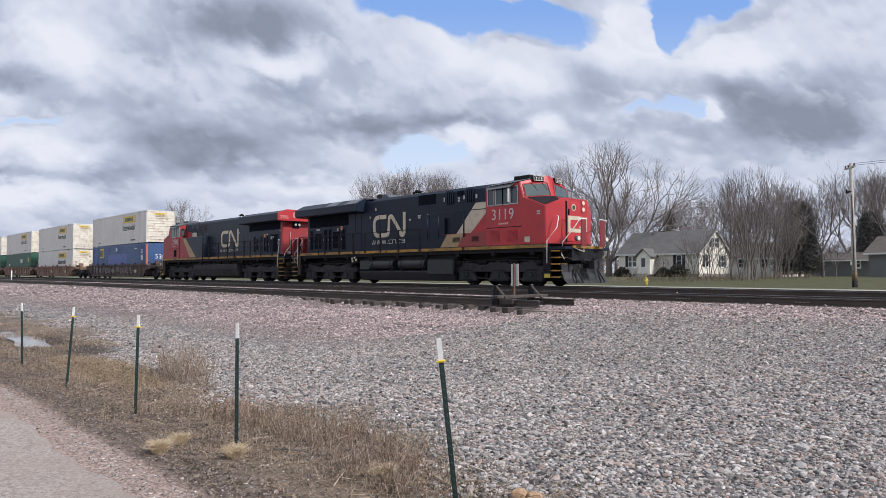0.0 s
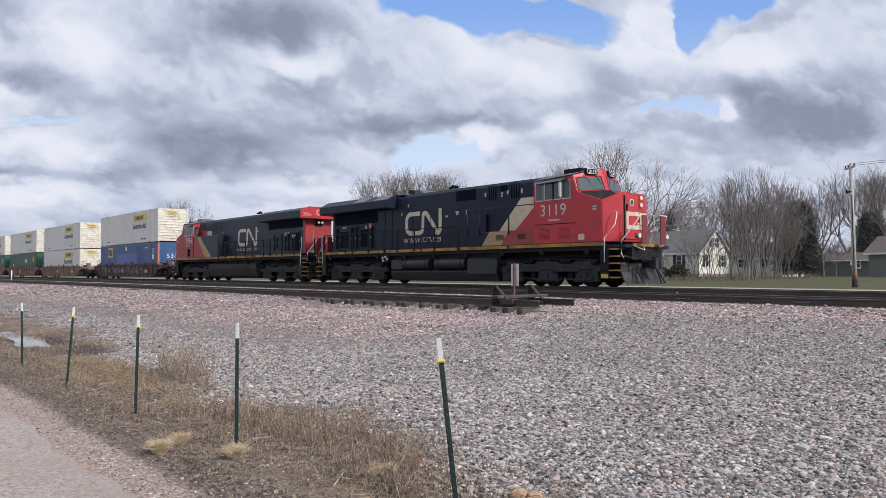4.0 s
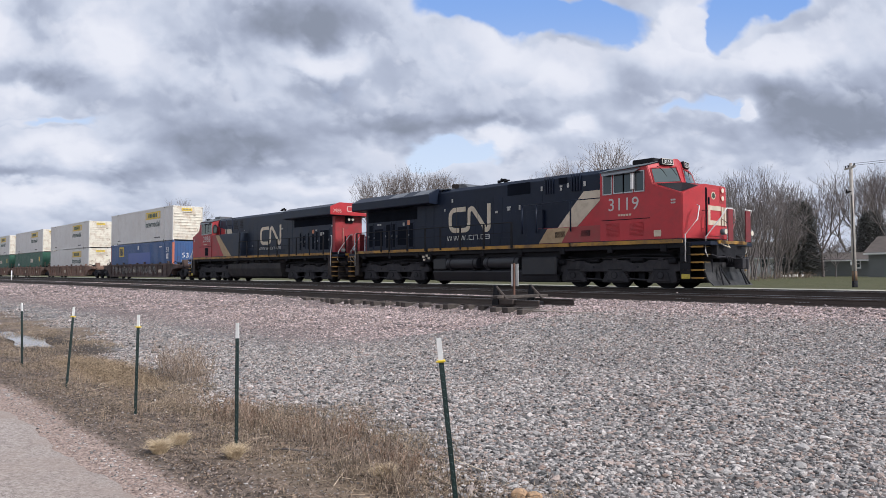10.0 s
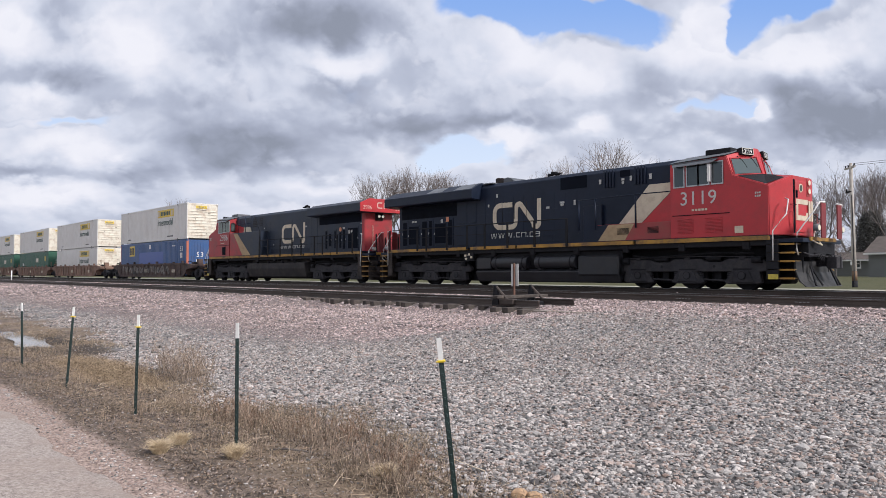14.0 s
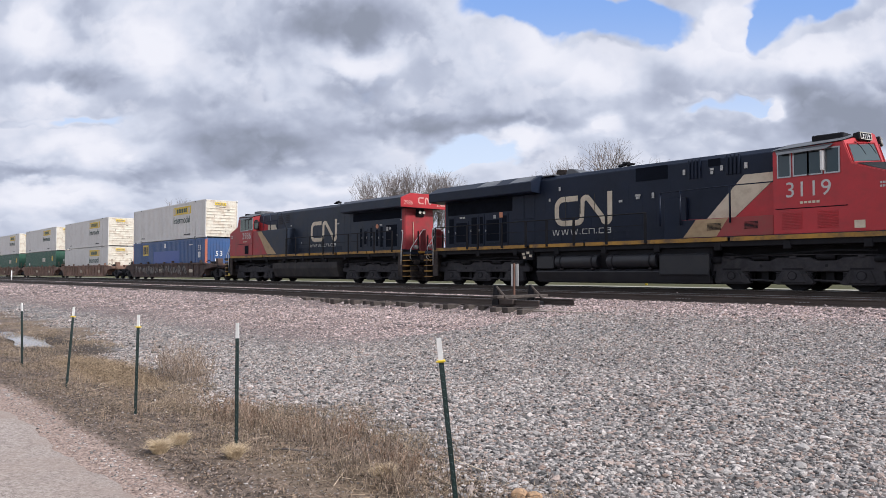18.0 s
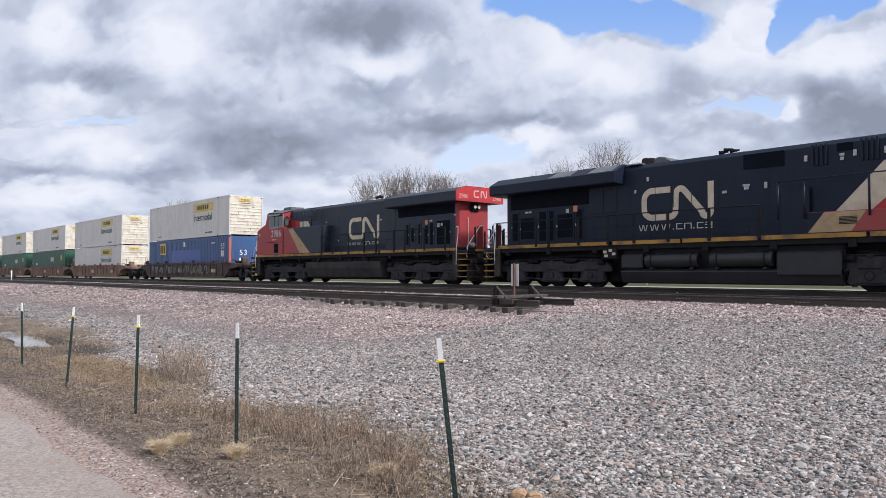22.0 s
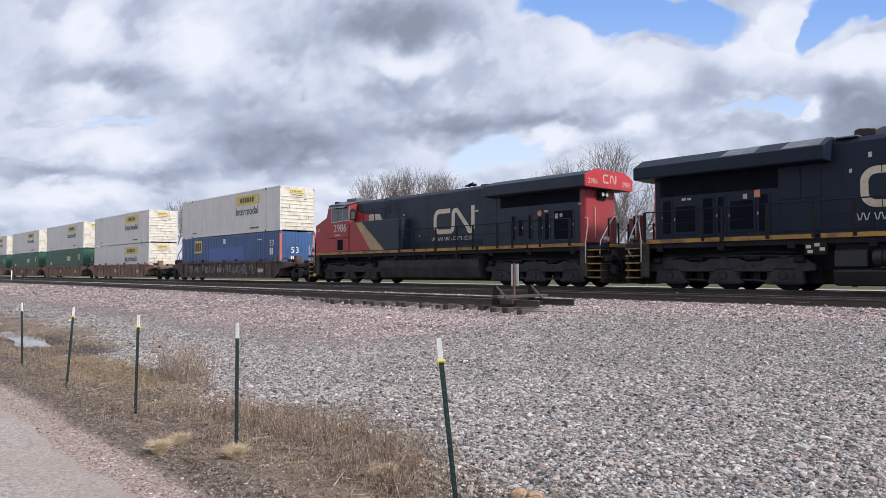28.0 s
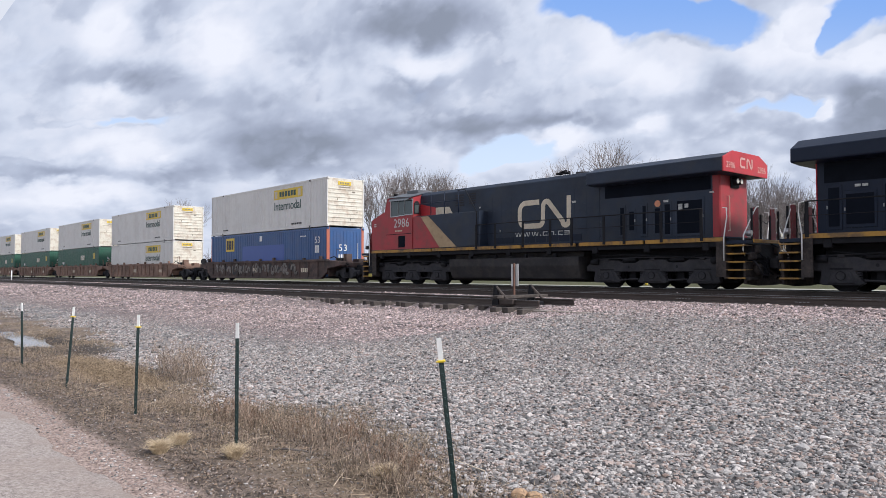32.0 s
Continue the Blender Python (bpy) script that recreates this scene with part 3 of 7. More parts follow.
SCREEN = surf("screen_mesh", (0.2, 0.21, 0.225), 0.5, 0.4, var=0.25, scale=3, fine=50, bump=0.2)
# end panel red, darkened to hold the panels' shade, with some grime
RED_SHADE = surf("shaded_grimy_red", (0.19, 0.022, 0.028), 0.6, var=0.2, scale=1.2, bump=0.05, dirt=(0.08, 0.03, 0.028), amount=0.5)
ROAD_GRIME = surf("road_grime", (0.045, 0.038, 0.036), 0.85, spec=0.2, var=0.45, scale=2.5, fine=25, bump=0.35, dirt=(0.095, 0.075, 0.064), amount=0.7)
STICKER_ORANGE = surf("orange_notice", (0.62, 0.26, 0.14), 0.6, var=0.15, scale=8, bump=0.0)
PLOW = surf("plow_steel", (0.022, 0.022, 0.024), 0.6, var=0.35, scale=2.0, bump=0.2, dirt=(0.06, 0.057, 0.055), amount=0.7)
STEP_OCHRE = surf("worn_step", (0.2, 0.13, 0.05), 0.7, var=0.3, scale=4, bump=0.1, dirt=(0.05, 0.04, 0.03), amount=0.9)
FADED_PINK = surf("faded_end_mark", (0.6, 0.36, 0.32), 0.6, var=0.15, scale=5, bump=0.0)
RED_OLD = surf("faded_red", (0.36, 0.03, 0.038), 0.5, var=0.15, scale=0.8, bump=0.04, dirt=(0.16, 0.05, 0.042), amount=0.6)
TANK_BLACK = surf("tank_black", (0.022, 0.023, 0.028), 0.42, spec=0.4, var=0.3, scale=1.0, bump=0.08, dirt=(0.035, 0.032, 0.032), amount=0.5)
TANK_DUSTY = surf("tank_dusty", (0.036, 0.034, 0.036), 0.7, spec=0.22, var=0.35, scale=0.8, bump=0.1, dirt=(0.075, 0.065, 0.058), amount=0.6)
RADIATOR_SHADE = surf("shaded_mesh", (0.0085, 0.0105, 0.0155), 0.85, spec=0.05, var=0.3, scale=2, fine=60, bump=0.2)
NOTICE = surf("notice_white", (0.5, 0.5, 0.48), 0.6, var=0.3, scale=9, fine=30, bump=0.0, dirt=(0.15, 0.15, 0.15), amount=0.6)


FADED = surf("faded_white", (0.55, 0.54, 0.52), 0.55, var=0.1, scale=4, bump=0.0)


def wheelset(parent, x, r, width=1.435):
    """Two wheels on an axle; it turns about its own axle."""
    w = new("wheelset")
    w.parent, w.matrix_basis = parent, pose(x, 0, r)
    for s in (-1, 1):
        bm = bmesh.new()
        bm_tube(bm, [(0, s * 0.68, 0), (0, s * 0.815, 0)], r, 28)
        bm_tube(bm, [(0, s * 0.66, 0), (0, s * 0.69, 0)], r + 0.028, 28)
        bm_tube(bm, [(0, s * 0.81, 0), (0, s * 0.84, 0)], r * 0.82, 28)
        part("wheel", bm, SOOT, w, "grimy steel wheel")
        hub = bmesh.new()
        bm_tube(hub, [(0, s * 0.83, 0), (0, s * 0.9, 0)], 0.13, 12)
        for k in range(6):
            a = k * math.pi / 3
            bm_box(hub, math.cos(a) * r * 0.55 - 0.03, math.cos(a) * r * 0.55 + 0.03, s * 0.86 - 0.03, s * 0.86 + 0.03, math.sin(a) * r * 0.55 - 0.03, math.sin(a) * r * 0.55 + 0.03)
        part("hub", hub, GRIME, w)
    tube("axle", [(0, -0.7, 0), (0, 0.7, 0)], 0.09, SOOT, w, 10)
    return w


WHEELS = []


def loco_truck(lo, cx, s):
    """A three-axle truck's side frame on one flank, with journal boxes, springs and brake gear."""
    y0, y1 = (s * 0.95, s * 1.16) if s > 0 else (-1.16, -0.95)
    half = [(0.0, 1.04), (0.5, 1.04), (0.72, 0.93), (1.25, 0.93), (1.48, 1.03), (2.35, 1.05), (2.7, 0.98), (2.95, 0.8), (2.95, 0.62), (2.55, 0.6), (2.62, 0.24), (2.5, 0.19), (1.46, 0.19), (1.34, 0.24),
            (1.62, 0.6), (0.36, 0.6), (0.64, 0.24), (0.52, 0.19)]
    pts = [(-a, b) for a, b in half[:0:-1]] + half
    frame_ = prism("truck_frame", [(cx + a, b) for a, b in pts], "y", y0, y1, GRIME, lo, 0.025)
    for a in (-1.0, 1.0):
        tube("frame_opening", [(cx + a, s * 1.15, 0.78), (cx + a, s * 1.166, 0.78)], 0.05, SOOT, frame_, 10)
    for a in (-2.5, 2.5):
        tube("sand_cylinder", [(cx + a - 0.16, s * 1.18, 0.98), (cx + a + 0.16, s * 1.18, 0.98)], 0.11, SOOT, frame_, 12)
    ya, yb = min(s * 1.0, s * 1.2), max(s * 1.0, s * 1.2)
    for a in (-1.98, 0.0, 1.98):
        prism("journal_box", [(cx + a - 0.4, 0.24), (cx + a + 0.4, 0.24), (cx + a + 0.26, 0.6), (cx + a + 0.2, 0.64), (cx + a - 0.2, 0.64), (cx + a - 0.26, 0.6)], "y", ya, yb, GRIME, frame_, 0.03)
        # dark strip painted in for the shadowed slot over the journal
        box("slot_shade", cx + a - 0.32, cx + a + 0.32, *sorted((s * 1.15, s * 1.168)), 0.655, 0.705, SOOT, frame_, 0.0)
        cap_ = tube("bearing_cap", [(cx + a, s * 1.19, 0.47), (cx + a, s * 1.23, 0.47)], 0.14, SOOT, frame_, 18)
        tube("cap_ring", [(cx + a, s * 1.225, 0.47), (cx + a, s * 1.236, 0.47)], 0.115, GRIME, cap_, 16)
        for b in (-0.47, 0.47):
            spring = bmesh.new()
            for k in range(4):
                bm_tube(spring, [(cx + a + b, s * 1.06, 0.34 + 0.065 * k), (cx + a + b, s * 1.06, 0.38 + 0.065 * k)], 0.09, 10)
            part("spring", spring, GRIME, frame_)
        box("frame_lug", cx + a - 0.1, cx + a + 0.1, *sorted((s * 1.1, s * 1.19)), 1.0, 1.09, GRIME, frame_, 0.02)
    for a in (-1.0, 1.0):
        tube("brake_cylinder", [(cx + a - 0.3, s * 1.1, 1.06), (cx + a + 0.24, s * 1.1, 1.04)], 0.085, SOOT, frame_, 12)
        box("brake_shoe", cx + a - 0.12, cx + a + 0.12, min(s * 0.72, s * 0.9), max(s * 0.72, s * 0.9), 0.3, 0.75, SOOT, frame_)
        tube("brake_rod", [(cx + a - 0.38, s * 1.1, 0.34), (cx + a + 0.38, s * 1.1, 0.3)], 0.035, GRIME, frame_, 6)
    tube("air_pipe", [(cx - 2.6, s * 1.16, 1.08), (cx - 0.6, s * 1.16, 1.12), (cx + 0.6, s * 1.16, 1.12), (cx + 2.6, s * 1.16, 1.08)], 0.022, GRIME, frame_, 6)
    tube("air_pipe", [(cx - 2.2, s * 1.2, 1.2), (cx - 1.5, s * 1.2, 1.1), (cx + 1.2, s * 1.2, 1.24), (cx + 2.4, s * 1.2, 1.2)], 0.028, SOOT, frame_, 6)


def ribbon(bm, pts, w, y):
    """A flat stroke of constant width in the x-z plane, mitred at its corners."""
    pts = [Vector(p) for p in pts]
    left, right = [], []
    for i, p in enumerate(pts):
        a = (p - pts[i - 1]).normalized() if i else None
        b = (pts[i + 1] - p).normalized() if i < len(pts) - 1 else None
        d = ((a or b) + (b or a)).normalized()
        nrm = Vector((-d.y, d.x))
        half = w / 2 / max(0.5, nrm.dot(Vector((-(a or b).y, (a or b).x))))
        left.append(p + nrm * half)
        right.append(p - nrm * half)
    th = 0.004
    rows = [[bm.verts.new((q.x, y + o, q.y)) for q in (l, r)] for o in (-th, th) for l, r in zip(left, right)]
    k = len(pts)
    for i in range(k - 1):
        bm.faces.new((rows[i][0], rows[i][1], rows[i + 1][1], rows[i + 1][0]))
        bm.faces.new((rows[k + i][0], rows[k + i + 1][0], rows[k + i + 1][1], rows[k + i][1]))
    return bm


def arc(cx, cz, r, a0, a1, k=6):
    return [(cx + r * math.cos(radians(a0 + (a1 - a0) * i / k)), cz + r * math.sin(radians(a0 + (a1 - a0) * i / k))) for i in range(k + 1)]


def emblem(lo, x0, x1, z0, z1, y, flip):
    """The railway's mark as two plain curving bands."""
    w = 0.22 * (z1 - z0) / 1.2
    W_, H_ = x1 - x0, z1 - z0
    r = 0.28 * H_
    a, b, c, d = x0 + w / 2, x0 + 0.42 * W_, z0 + w / 2, z1 - w / 2
    first = [(b, d), (a + r, d)] + arc(a + r, d - r, r, 90, 180) + arc(a + r, c + r, r, 180, 270) + [(b - 0.1, c)]
    e = x0 + 0.53 * W_
    second = first + arc(b - 0.02, c + 0.22, 0.22, 270, 360, 5) + [(b + 0.2 + 0.02, d - 0.3)] + arc(b + 0.2 + 0.2, d - 0.18, 0.18, 180, 40, 6)
    last = x1 - w / 2
    second += [(last - 0.32, c + 0.12)] + arc(last - 0.17, c + 0.13, 0.17, 215, 350, 6) + [(last, z1 + 0.05)]
    if flip:
        second = [(x0 + x1 - p, q) for p, q in second]
    clean = [second[0]]
    for p in second[1:]:
        if (Vector(p) - Vector(clean[-1])).length > 0.015:
            clean.append(p)
    bm = ribbon(bmesh.new(), clean, w, y)
    return part("emblem", bm, CREAM, lo, "cream curving band emblem")


def bars(name, lo, x0, x1, z0, z1, y, count, material, label, fill=0.72):
    step = (x1 - x0) / count
    for k in range(count):
        last = box(name, x0 + k * step, x0 + (k + fill) * step, y - 0.004, y + 0.004, z0, z1, material, lo, 0.0, label)
    return last


FAINT_SEAM = surf("seam_brown", (0.03, 0.026, 0.024), 0.7, var=0.3, bump=0.0)
LINE_WHITE = surf("worn_lettering", (0.66, 0.65, 0.61), 0.6, var=0.2, scale=6, bump=0.0, dirt=(0.2, 0.2, 0.2), amount=0.35)


def letter_line(lo, x0, x1, z0, z1, y, s):
    """A line of small writing as slim bars in word-like groups."""
    widths = (0.4, 0.4, 0.4, 0.06, 0.24, 0.28, 0.06, 0.24, 0.26)
    gap = ((x1 - x0) - sum(widths)) / (len(widths) - 1)
    x = x0

    def bar(pts):
        if s > 0:
            pts = [(x0 + x1 - p, q) for p, q in pts]
        prism("letter_bar", pts, "y", y - 0.004, y + 0.004, LINE_WHITE, lo, 0.0)
    for k_, w in enumerate(widths):
        top = z1 if w > 0.1 else z0 + 0.05
        count = 4 if w > 0.3 else 2 if w > 0.1 else 1
        if k_ in (4, 7, 8):
            stem = x if k_ < 8 else x + w - 0.03
            bar([(stem, z0), (stem + 0.03, z0), (stem + 0.03, z1), (stem, z1)])
            across = (x + 0.032, x + w) if k_ < 8 else (x, x + w - 0.032)
            for z in (z0, z1 - 0.03) if k_ < 8 else (z0, (z0 + z1) / 2, z1 - 0.03):
                bar([(across[0], z), (across[1], z), (across[1], z + 0.03), (across[0], z + 0.03)])
            x += w + gap
            continue
        lean = 0.06 if count == 4 else 0.0
        for k in range(count):
            a = x + (w - 0.03) * (k + 0.5) / count - 0.01 if count == 4 else x + (w - 0.03) * k / max(1, count - 1)
            tip = lean if k % 2 else -lean
            bar([(a - tip / 2, z0), (a - tip / 2 + 0.03, z0), (a + tip / 2 + 0.03, top), (a + tip / 2, top)])
        if count == 2:
            bar([(x + 0.032, z1 - 0.03), (x + w - 0.032, z1 - 0.03), (x + w - 0.032, z1), (x + 0.032, z1)])
        x += w + gap


def end_gear(lo, e, plow):
    """Steps, rails, coupler and hoses at one end; e: +1 front, -1 rear."""
    def X(v):
        if e > 0 and v > 9.96:
            v += 0.3 if v <= 10.5 else 0.38
        return e * v

    def bx(name, a, b, y0, y1, z0, z1, mt, bevel=0.01, parent=None, label=""):
        return box(name, min(X(a), X(b)), max(X(a), X(b)), y0, y1, z0, z1, mt, parent or lo, bevel, label)
    bx("end_platform", 9.9, 10.62, -1.45, 1.45, 1.5, 1.62, BLACK)
    bx("end_edge", 10.6, 10.66, -0.98, 0.98, 1.55, 1.67, YELLOW, label="yellow platform edge")
    bx("draft_sill", 9.4, 10.5, -0.5, 0.5, 0.75, 1.5, SOOT)
    bx("coupler_shank", 10.3, 10.85, -0.12, 0.12, 0.76, 1.0, SOOT)
    prism("coupler_knuckle", [(X(10.8), -0.2), (X(11.12), -0.24), (X(11.15), -0.05), (X(11.0), 0.0), (X(11.15), 0.08), (X(11.1), 0.26), (X(10.8), 0.2)], "z", 0.7, 1.06, GRIME, lo, 0.015)
    bx("buffer_plate", 10.45, 10.6, -1.0, 1.0, 1.05, 1.5, SOOT)
    for s in (-1, 1):
        ya, yb = sorted((s * 0.98, s * 1.5))
        side = bx("step_side", 9.88, 9.95, ya, yb, 0.36, 1.6, SOOT if plow else ROAD_GRIME)
        if not plow:
            bx("step_cheek_outer", 9.6, 9.9, *sorted((s * 1.44, s * 1.5)), 0.42, 1.6, ROAD_GRIME, 0.01, side)
        if e > 0:
            box("step_panel", 9.93, 10.27, *sorted((s * 1.42, s * 1.5)), 0.36, 1.6, SOOT, side, 0.01)
            box("yellow_corner", 9.94, 10.26, *sorted((s * 1.44, s * 1.508)), 0.36, 0.52, BRIGHT_YELLOW, side, 0.004, "yellow step corner")
        bx("step_cheek", 9.88, 10.5, sorted((s * 0.93, s * 0.98))[0], sorted((s * 0.93, s * 0.98))[1], 0.36, 1.5, SOOT, parent=side)
        for k in range(5):
            z = 0.38 + k * 0.265
            wide = 10.45 if e > 0 else 10.6
            bx("step", 9.92, wide, ya, yb, z, z + 0.03, STEP_OCHRE, 0.004, side)
            bx("step_nosing", 10.02, wide, *sorted((s * 1.46, s * 1.51)), z - 0.02, z + 0.034, YELLOW, 0.004, side, "worn ochre step edge")
        tube("grab_rail", [(X(9.84), s * 1.47, 2.72), (X(9.98), s * 1.49, 2.7), (X(10.0), s * 1.5, 2.4), (X(9.9), s * 1.52, 1.72), (X(9.9), s * 1.53, 0.95)] if e < 0 else
             [(10.36, s * 1.15, 2.9), (10.48, s * 1.22, 2.86), (10.45, s * 1.3, 2.4), (10.12, s * 1.53, 1.88), (10.12, s * 1.54, 0.95)], 0.021, WHITE, lo, 8, "white painted grab rail")
        tube("grab_rail", [(X(10.55) + (0.33 if e > 0 else 0), s * 0.45, 2.76), (X(10.6) + (0.3 if e > 0 else 0), s * (0.88 if e > 0 else 0.66), 2.74), (X(10.56) + (0.22 if e > 0 else 0), s * (0.95 if e > 0 else 0.74), 2.62 if e < 0 else 2.5), (X(10.5), s * 1.38, 1.78), (X(10.5), s * 1.42, 1.3), (X(10.45), s * 1.2, 1.12)], 0.021, WHITE, lo, 8, "white painted grab rail")
        bx("end_panel", 10.52 + (0.35 if e > 0 else 0), 10.56 + (0.35 if e > 0 else 0), *sorted((s * 0.45, s * 0.78)), 1.64, 2.72, RED_SHADE, 0.006, label="red end railing panel with shade in its colour")
        tube("uncoupling_lever", [(X(10.62), s * 1.4, 1.18), (X(10.72), s * 1.1, 1.1), (X(10.72), s * 0.5, 1.12), (X(10.85), s * 0.2, 1.05)], 0.018, GRIME, lo, 6)
        for k in range(3):
            y = s * (0.34 + 0.13 * k)
            tube("air_hose", [(X(10.55), y, 1.16), (X(10.72), y, 1.14), (X(10.8), y, 0.98), (X(10.79), y + s * 0.05, 0.84)] if plow else [(X(10.55), y, 1.0), (X(10.75), y, 0.86), (X(10.82), y, 0.55), (X(10.78), y + s * 0.05, 0.4)], 0.028, SOOT, lo, 7)
    if not plow:
        for s in (-1, 1):
            bx("end_post", 10.54, 10.6, *sorted((s * 0.92, s * 0.99)), 1.6, 2.68, SOOT)
            bx("end_post", 10.54, 10.6, *sorted((s * 0.3, s * 0.36)), 1.6, 2.5, SOOT)
            bx("receptacle_box", 10.58, 10.7, *sorted((s * 0.55, s * 0.85)), 1.2, 1.46, ROAD_GRIME, 0.03)
            bx("gear_bracket", 10.58, 10.74, *sorted((s * 0.95, s * 1.3)), 0.98, 1.22, ROAD_GRIME, 0.03)
            bx("pilot_step", 10.5, 10.7, *sorted((s * 0.75, s * 1.4)), 0.3, 0.42, ROAD_GRIME, 0.04)
            bx("cylinder_cover", 10.56, 10.82, *sorted((s * 0.62, s * 0.98)), 0.5, 0.86, ROAD_GRIME, 0.09)
            tube("air_hose", [(X(10.6), s * 0.7, 1.3), (X(10.85), s * 0.62, 1.05), (X(10.9), s * 0.5, 0.62), (X(10.98), s * 0.35, 0.5)], 0.034, SOOT, lo, 8)
            tube("air_hose", [(X(10.6), s * 1.1, 1.1), (X(10.8), s * 1.05, 0.8), (X(10.84), s * 0.8, 0.5), (X(10.95), s * 0.6, 0.48)], 0.03, GRIME, lo, 8)
        tube("signal_cable", [(X(10.62), -1.1, 1.62), (X(10.72), -1.2, 1.48), (X(10.74), -1.0, 1.3), (X(10.66), -0.75, 1.34)], 0.02, CREAM, lo, 7, "pale cable loop")
    tube("mu_cable", [(X(10.6), -0.25, 1.55), (X(10.78), -0.45, 1.42), (X(10.72), -0.75, 1.5), (X(10.6), -0.9, 1.6)], 0.022, CREAM if e > 0 else SOOT, lo, 7)
    tube("safety_chain", [(X(10.55), -0.5, 2.4), (X(10.6), 0, 2.2), (X(10.55), 0.5, 2.4)], 0.012, GRIME, lo, 6)
    if plow:
        bm = bmesh.new()
        for s in (-1, 1):
            prof = [(10.66, 0.92), (10.68, 0.6), (10.8, 0.3), (11.0, 0.13), (11.04, 0.13), (10.84, 0.32), (10.73, 0.6), (10.71, 0.92)]
            tip = [(v + 0.02, z) for v, z in prof]
            lo_r = [bm.verts.new((X(v) - e * 0.36, s * 1.36, z)) for v, z in prof]
            hi_r = [bm.verts.new((X(v) - e * 0.26, s * 0.01, z)) for v, z in tip]
            n = len(prof)
            for i in range(n):
                bm.faces.new((lo_r[i], lo_r[(i + 1) % n], hi_r[(i + 1) % n], hi_r[i]))
            bm.faces.new(lo_r)
        bmesh.ops.recalc_face_normals(bm, faces=bm.faces[:])
        plow_ = part("snow_plow", bm, PLOW, lo, "dark grey steel snow plow")
        for s in (-1, 1):
            tube("plow_brace", [(X(10.52), s * 0.7, 0.78), (X(10.84), s * 0.58, 0.17)], 0.034, SOOT, plow_, 6)
            tube("plow_brace", [(X(10.52), s * 0.7, 0.78), (X(10.78), s * 0.92, 0.17)], 0.034, SOOT, plow_, 6)
    else:
        prism("pilot_plate", [(-1.42, 0.95), (1.42, 0.95), (1.42, 0.2), (0.5, 0.14), (-0.5, 0.14), (-1.42, 0.2)], "x", X(10.5), X(10.58), ROAD_GRIME, lo, 0.01)


def handrails(lo, s, posts, z0=1.75, z1=2.72):
    y = s * 1.5
    for x in posts:
        box("stanchion", x - 0.055, x + 0.055, *sorted((y, y + s * 0.035)), z0 - 0.12, z1, SOOT, lo, 0.006)
    tube("handrail", [(x, y, z1) for x in posts], 0.022, SOOT, lo, 7)
    tube("mid_rail", [(x, y, (z0 + z1) / 2 + 0.05) for x in posts], 0.011, SOOT, lo, 6)


def side_doors(lo, s, spots, y, paint):
    for x0, x1, z0, z1 in spots:
        d = box("hood_door", x0, x1, *sorted((s * y, s * (y + 0.025))), z0, z1, paint, lo, 0.006)
        box("door_grille", x0 + 0.07, x1 - 0.07, *sorted((s * (y + 0.02), s * (y + 0.032))), z0 + 0.1, z1 - 0.1, GRILLE, d, 0.0)
        box("latch", x0 + 0.02, x0 + 0.05, *sorted((s * (y + 0.02), s * (y + 0.05))), (z0 + z1) / 2 - 0.05, (z0 + z1) / 2 + 0.05, STEEL, d, 0.004)


def louvres(name, lo, s, x0, x1, z0, z1, y, count, material, upright=False):
    bm = bmesh.new()
    for k in range(count):
        if upright:
            x = x0 + (k + 0.5) * (x1 - x0) / count
            bm_box(bm, x - 0.035, x + 0.035, *sorted((s * y, s * (y + 0.06))), z0, z1, 0.01)
        else:
            z = z0 + (k + 0.5) * (z1 - z0) / count
            bm_box(bm, x0, x1, *sorted((s * y, s * (y + 0.02))), z - 0.3 * (z1 - z0) / count, z + 0.2 * (z1 - z0) / count, 0.004)
    return part(name, bm, material, lo)


def hood_block(name, lo, x0, x1, half, top, material, cham=0.28):
    pts = [(-half, 1.75), (half, 1.75), (half, top - cham), (half - cham * 1.1, top), (-half + cham * 1.1, top), (-half, top - cham)]
    return prism(name, pts, "x", x0, x1, material, lo, 0.02)


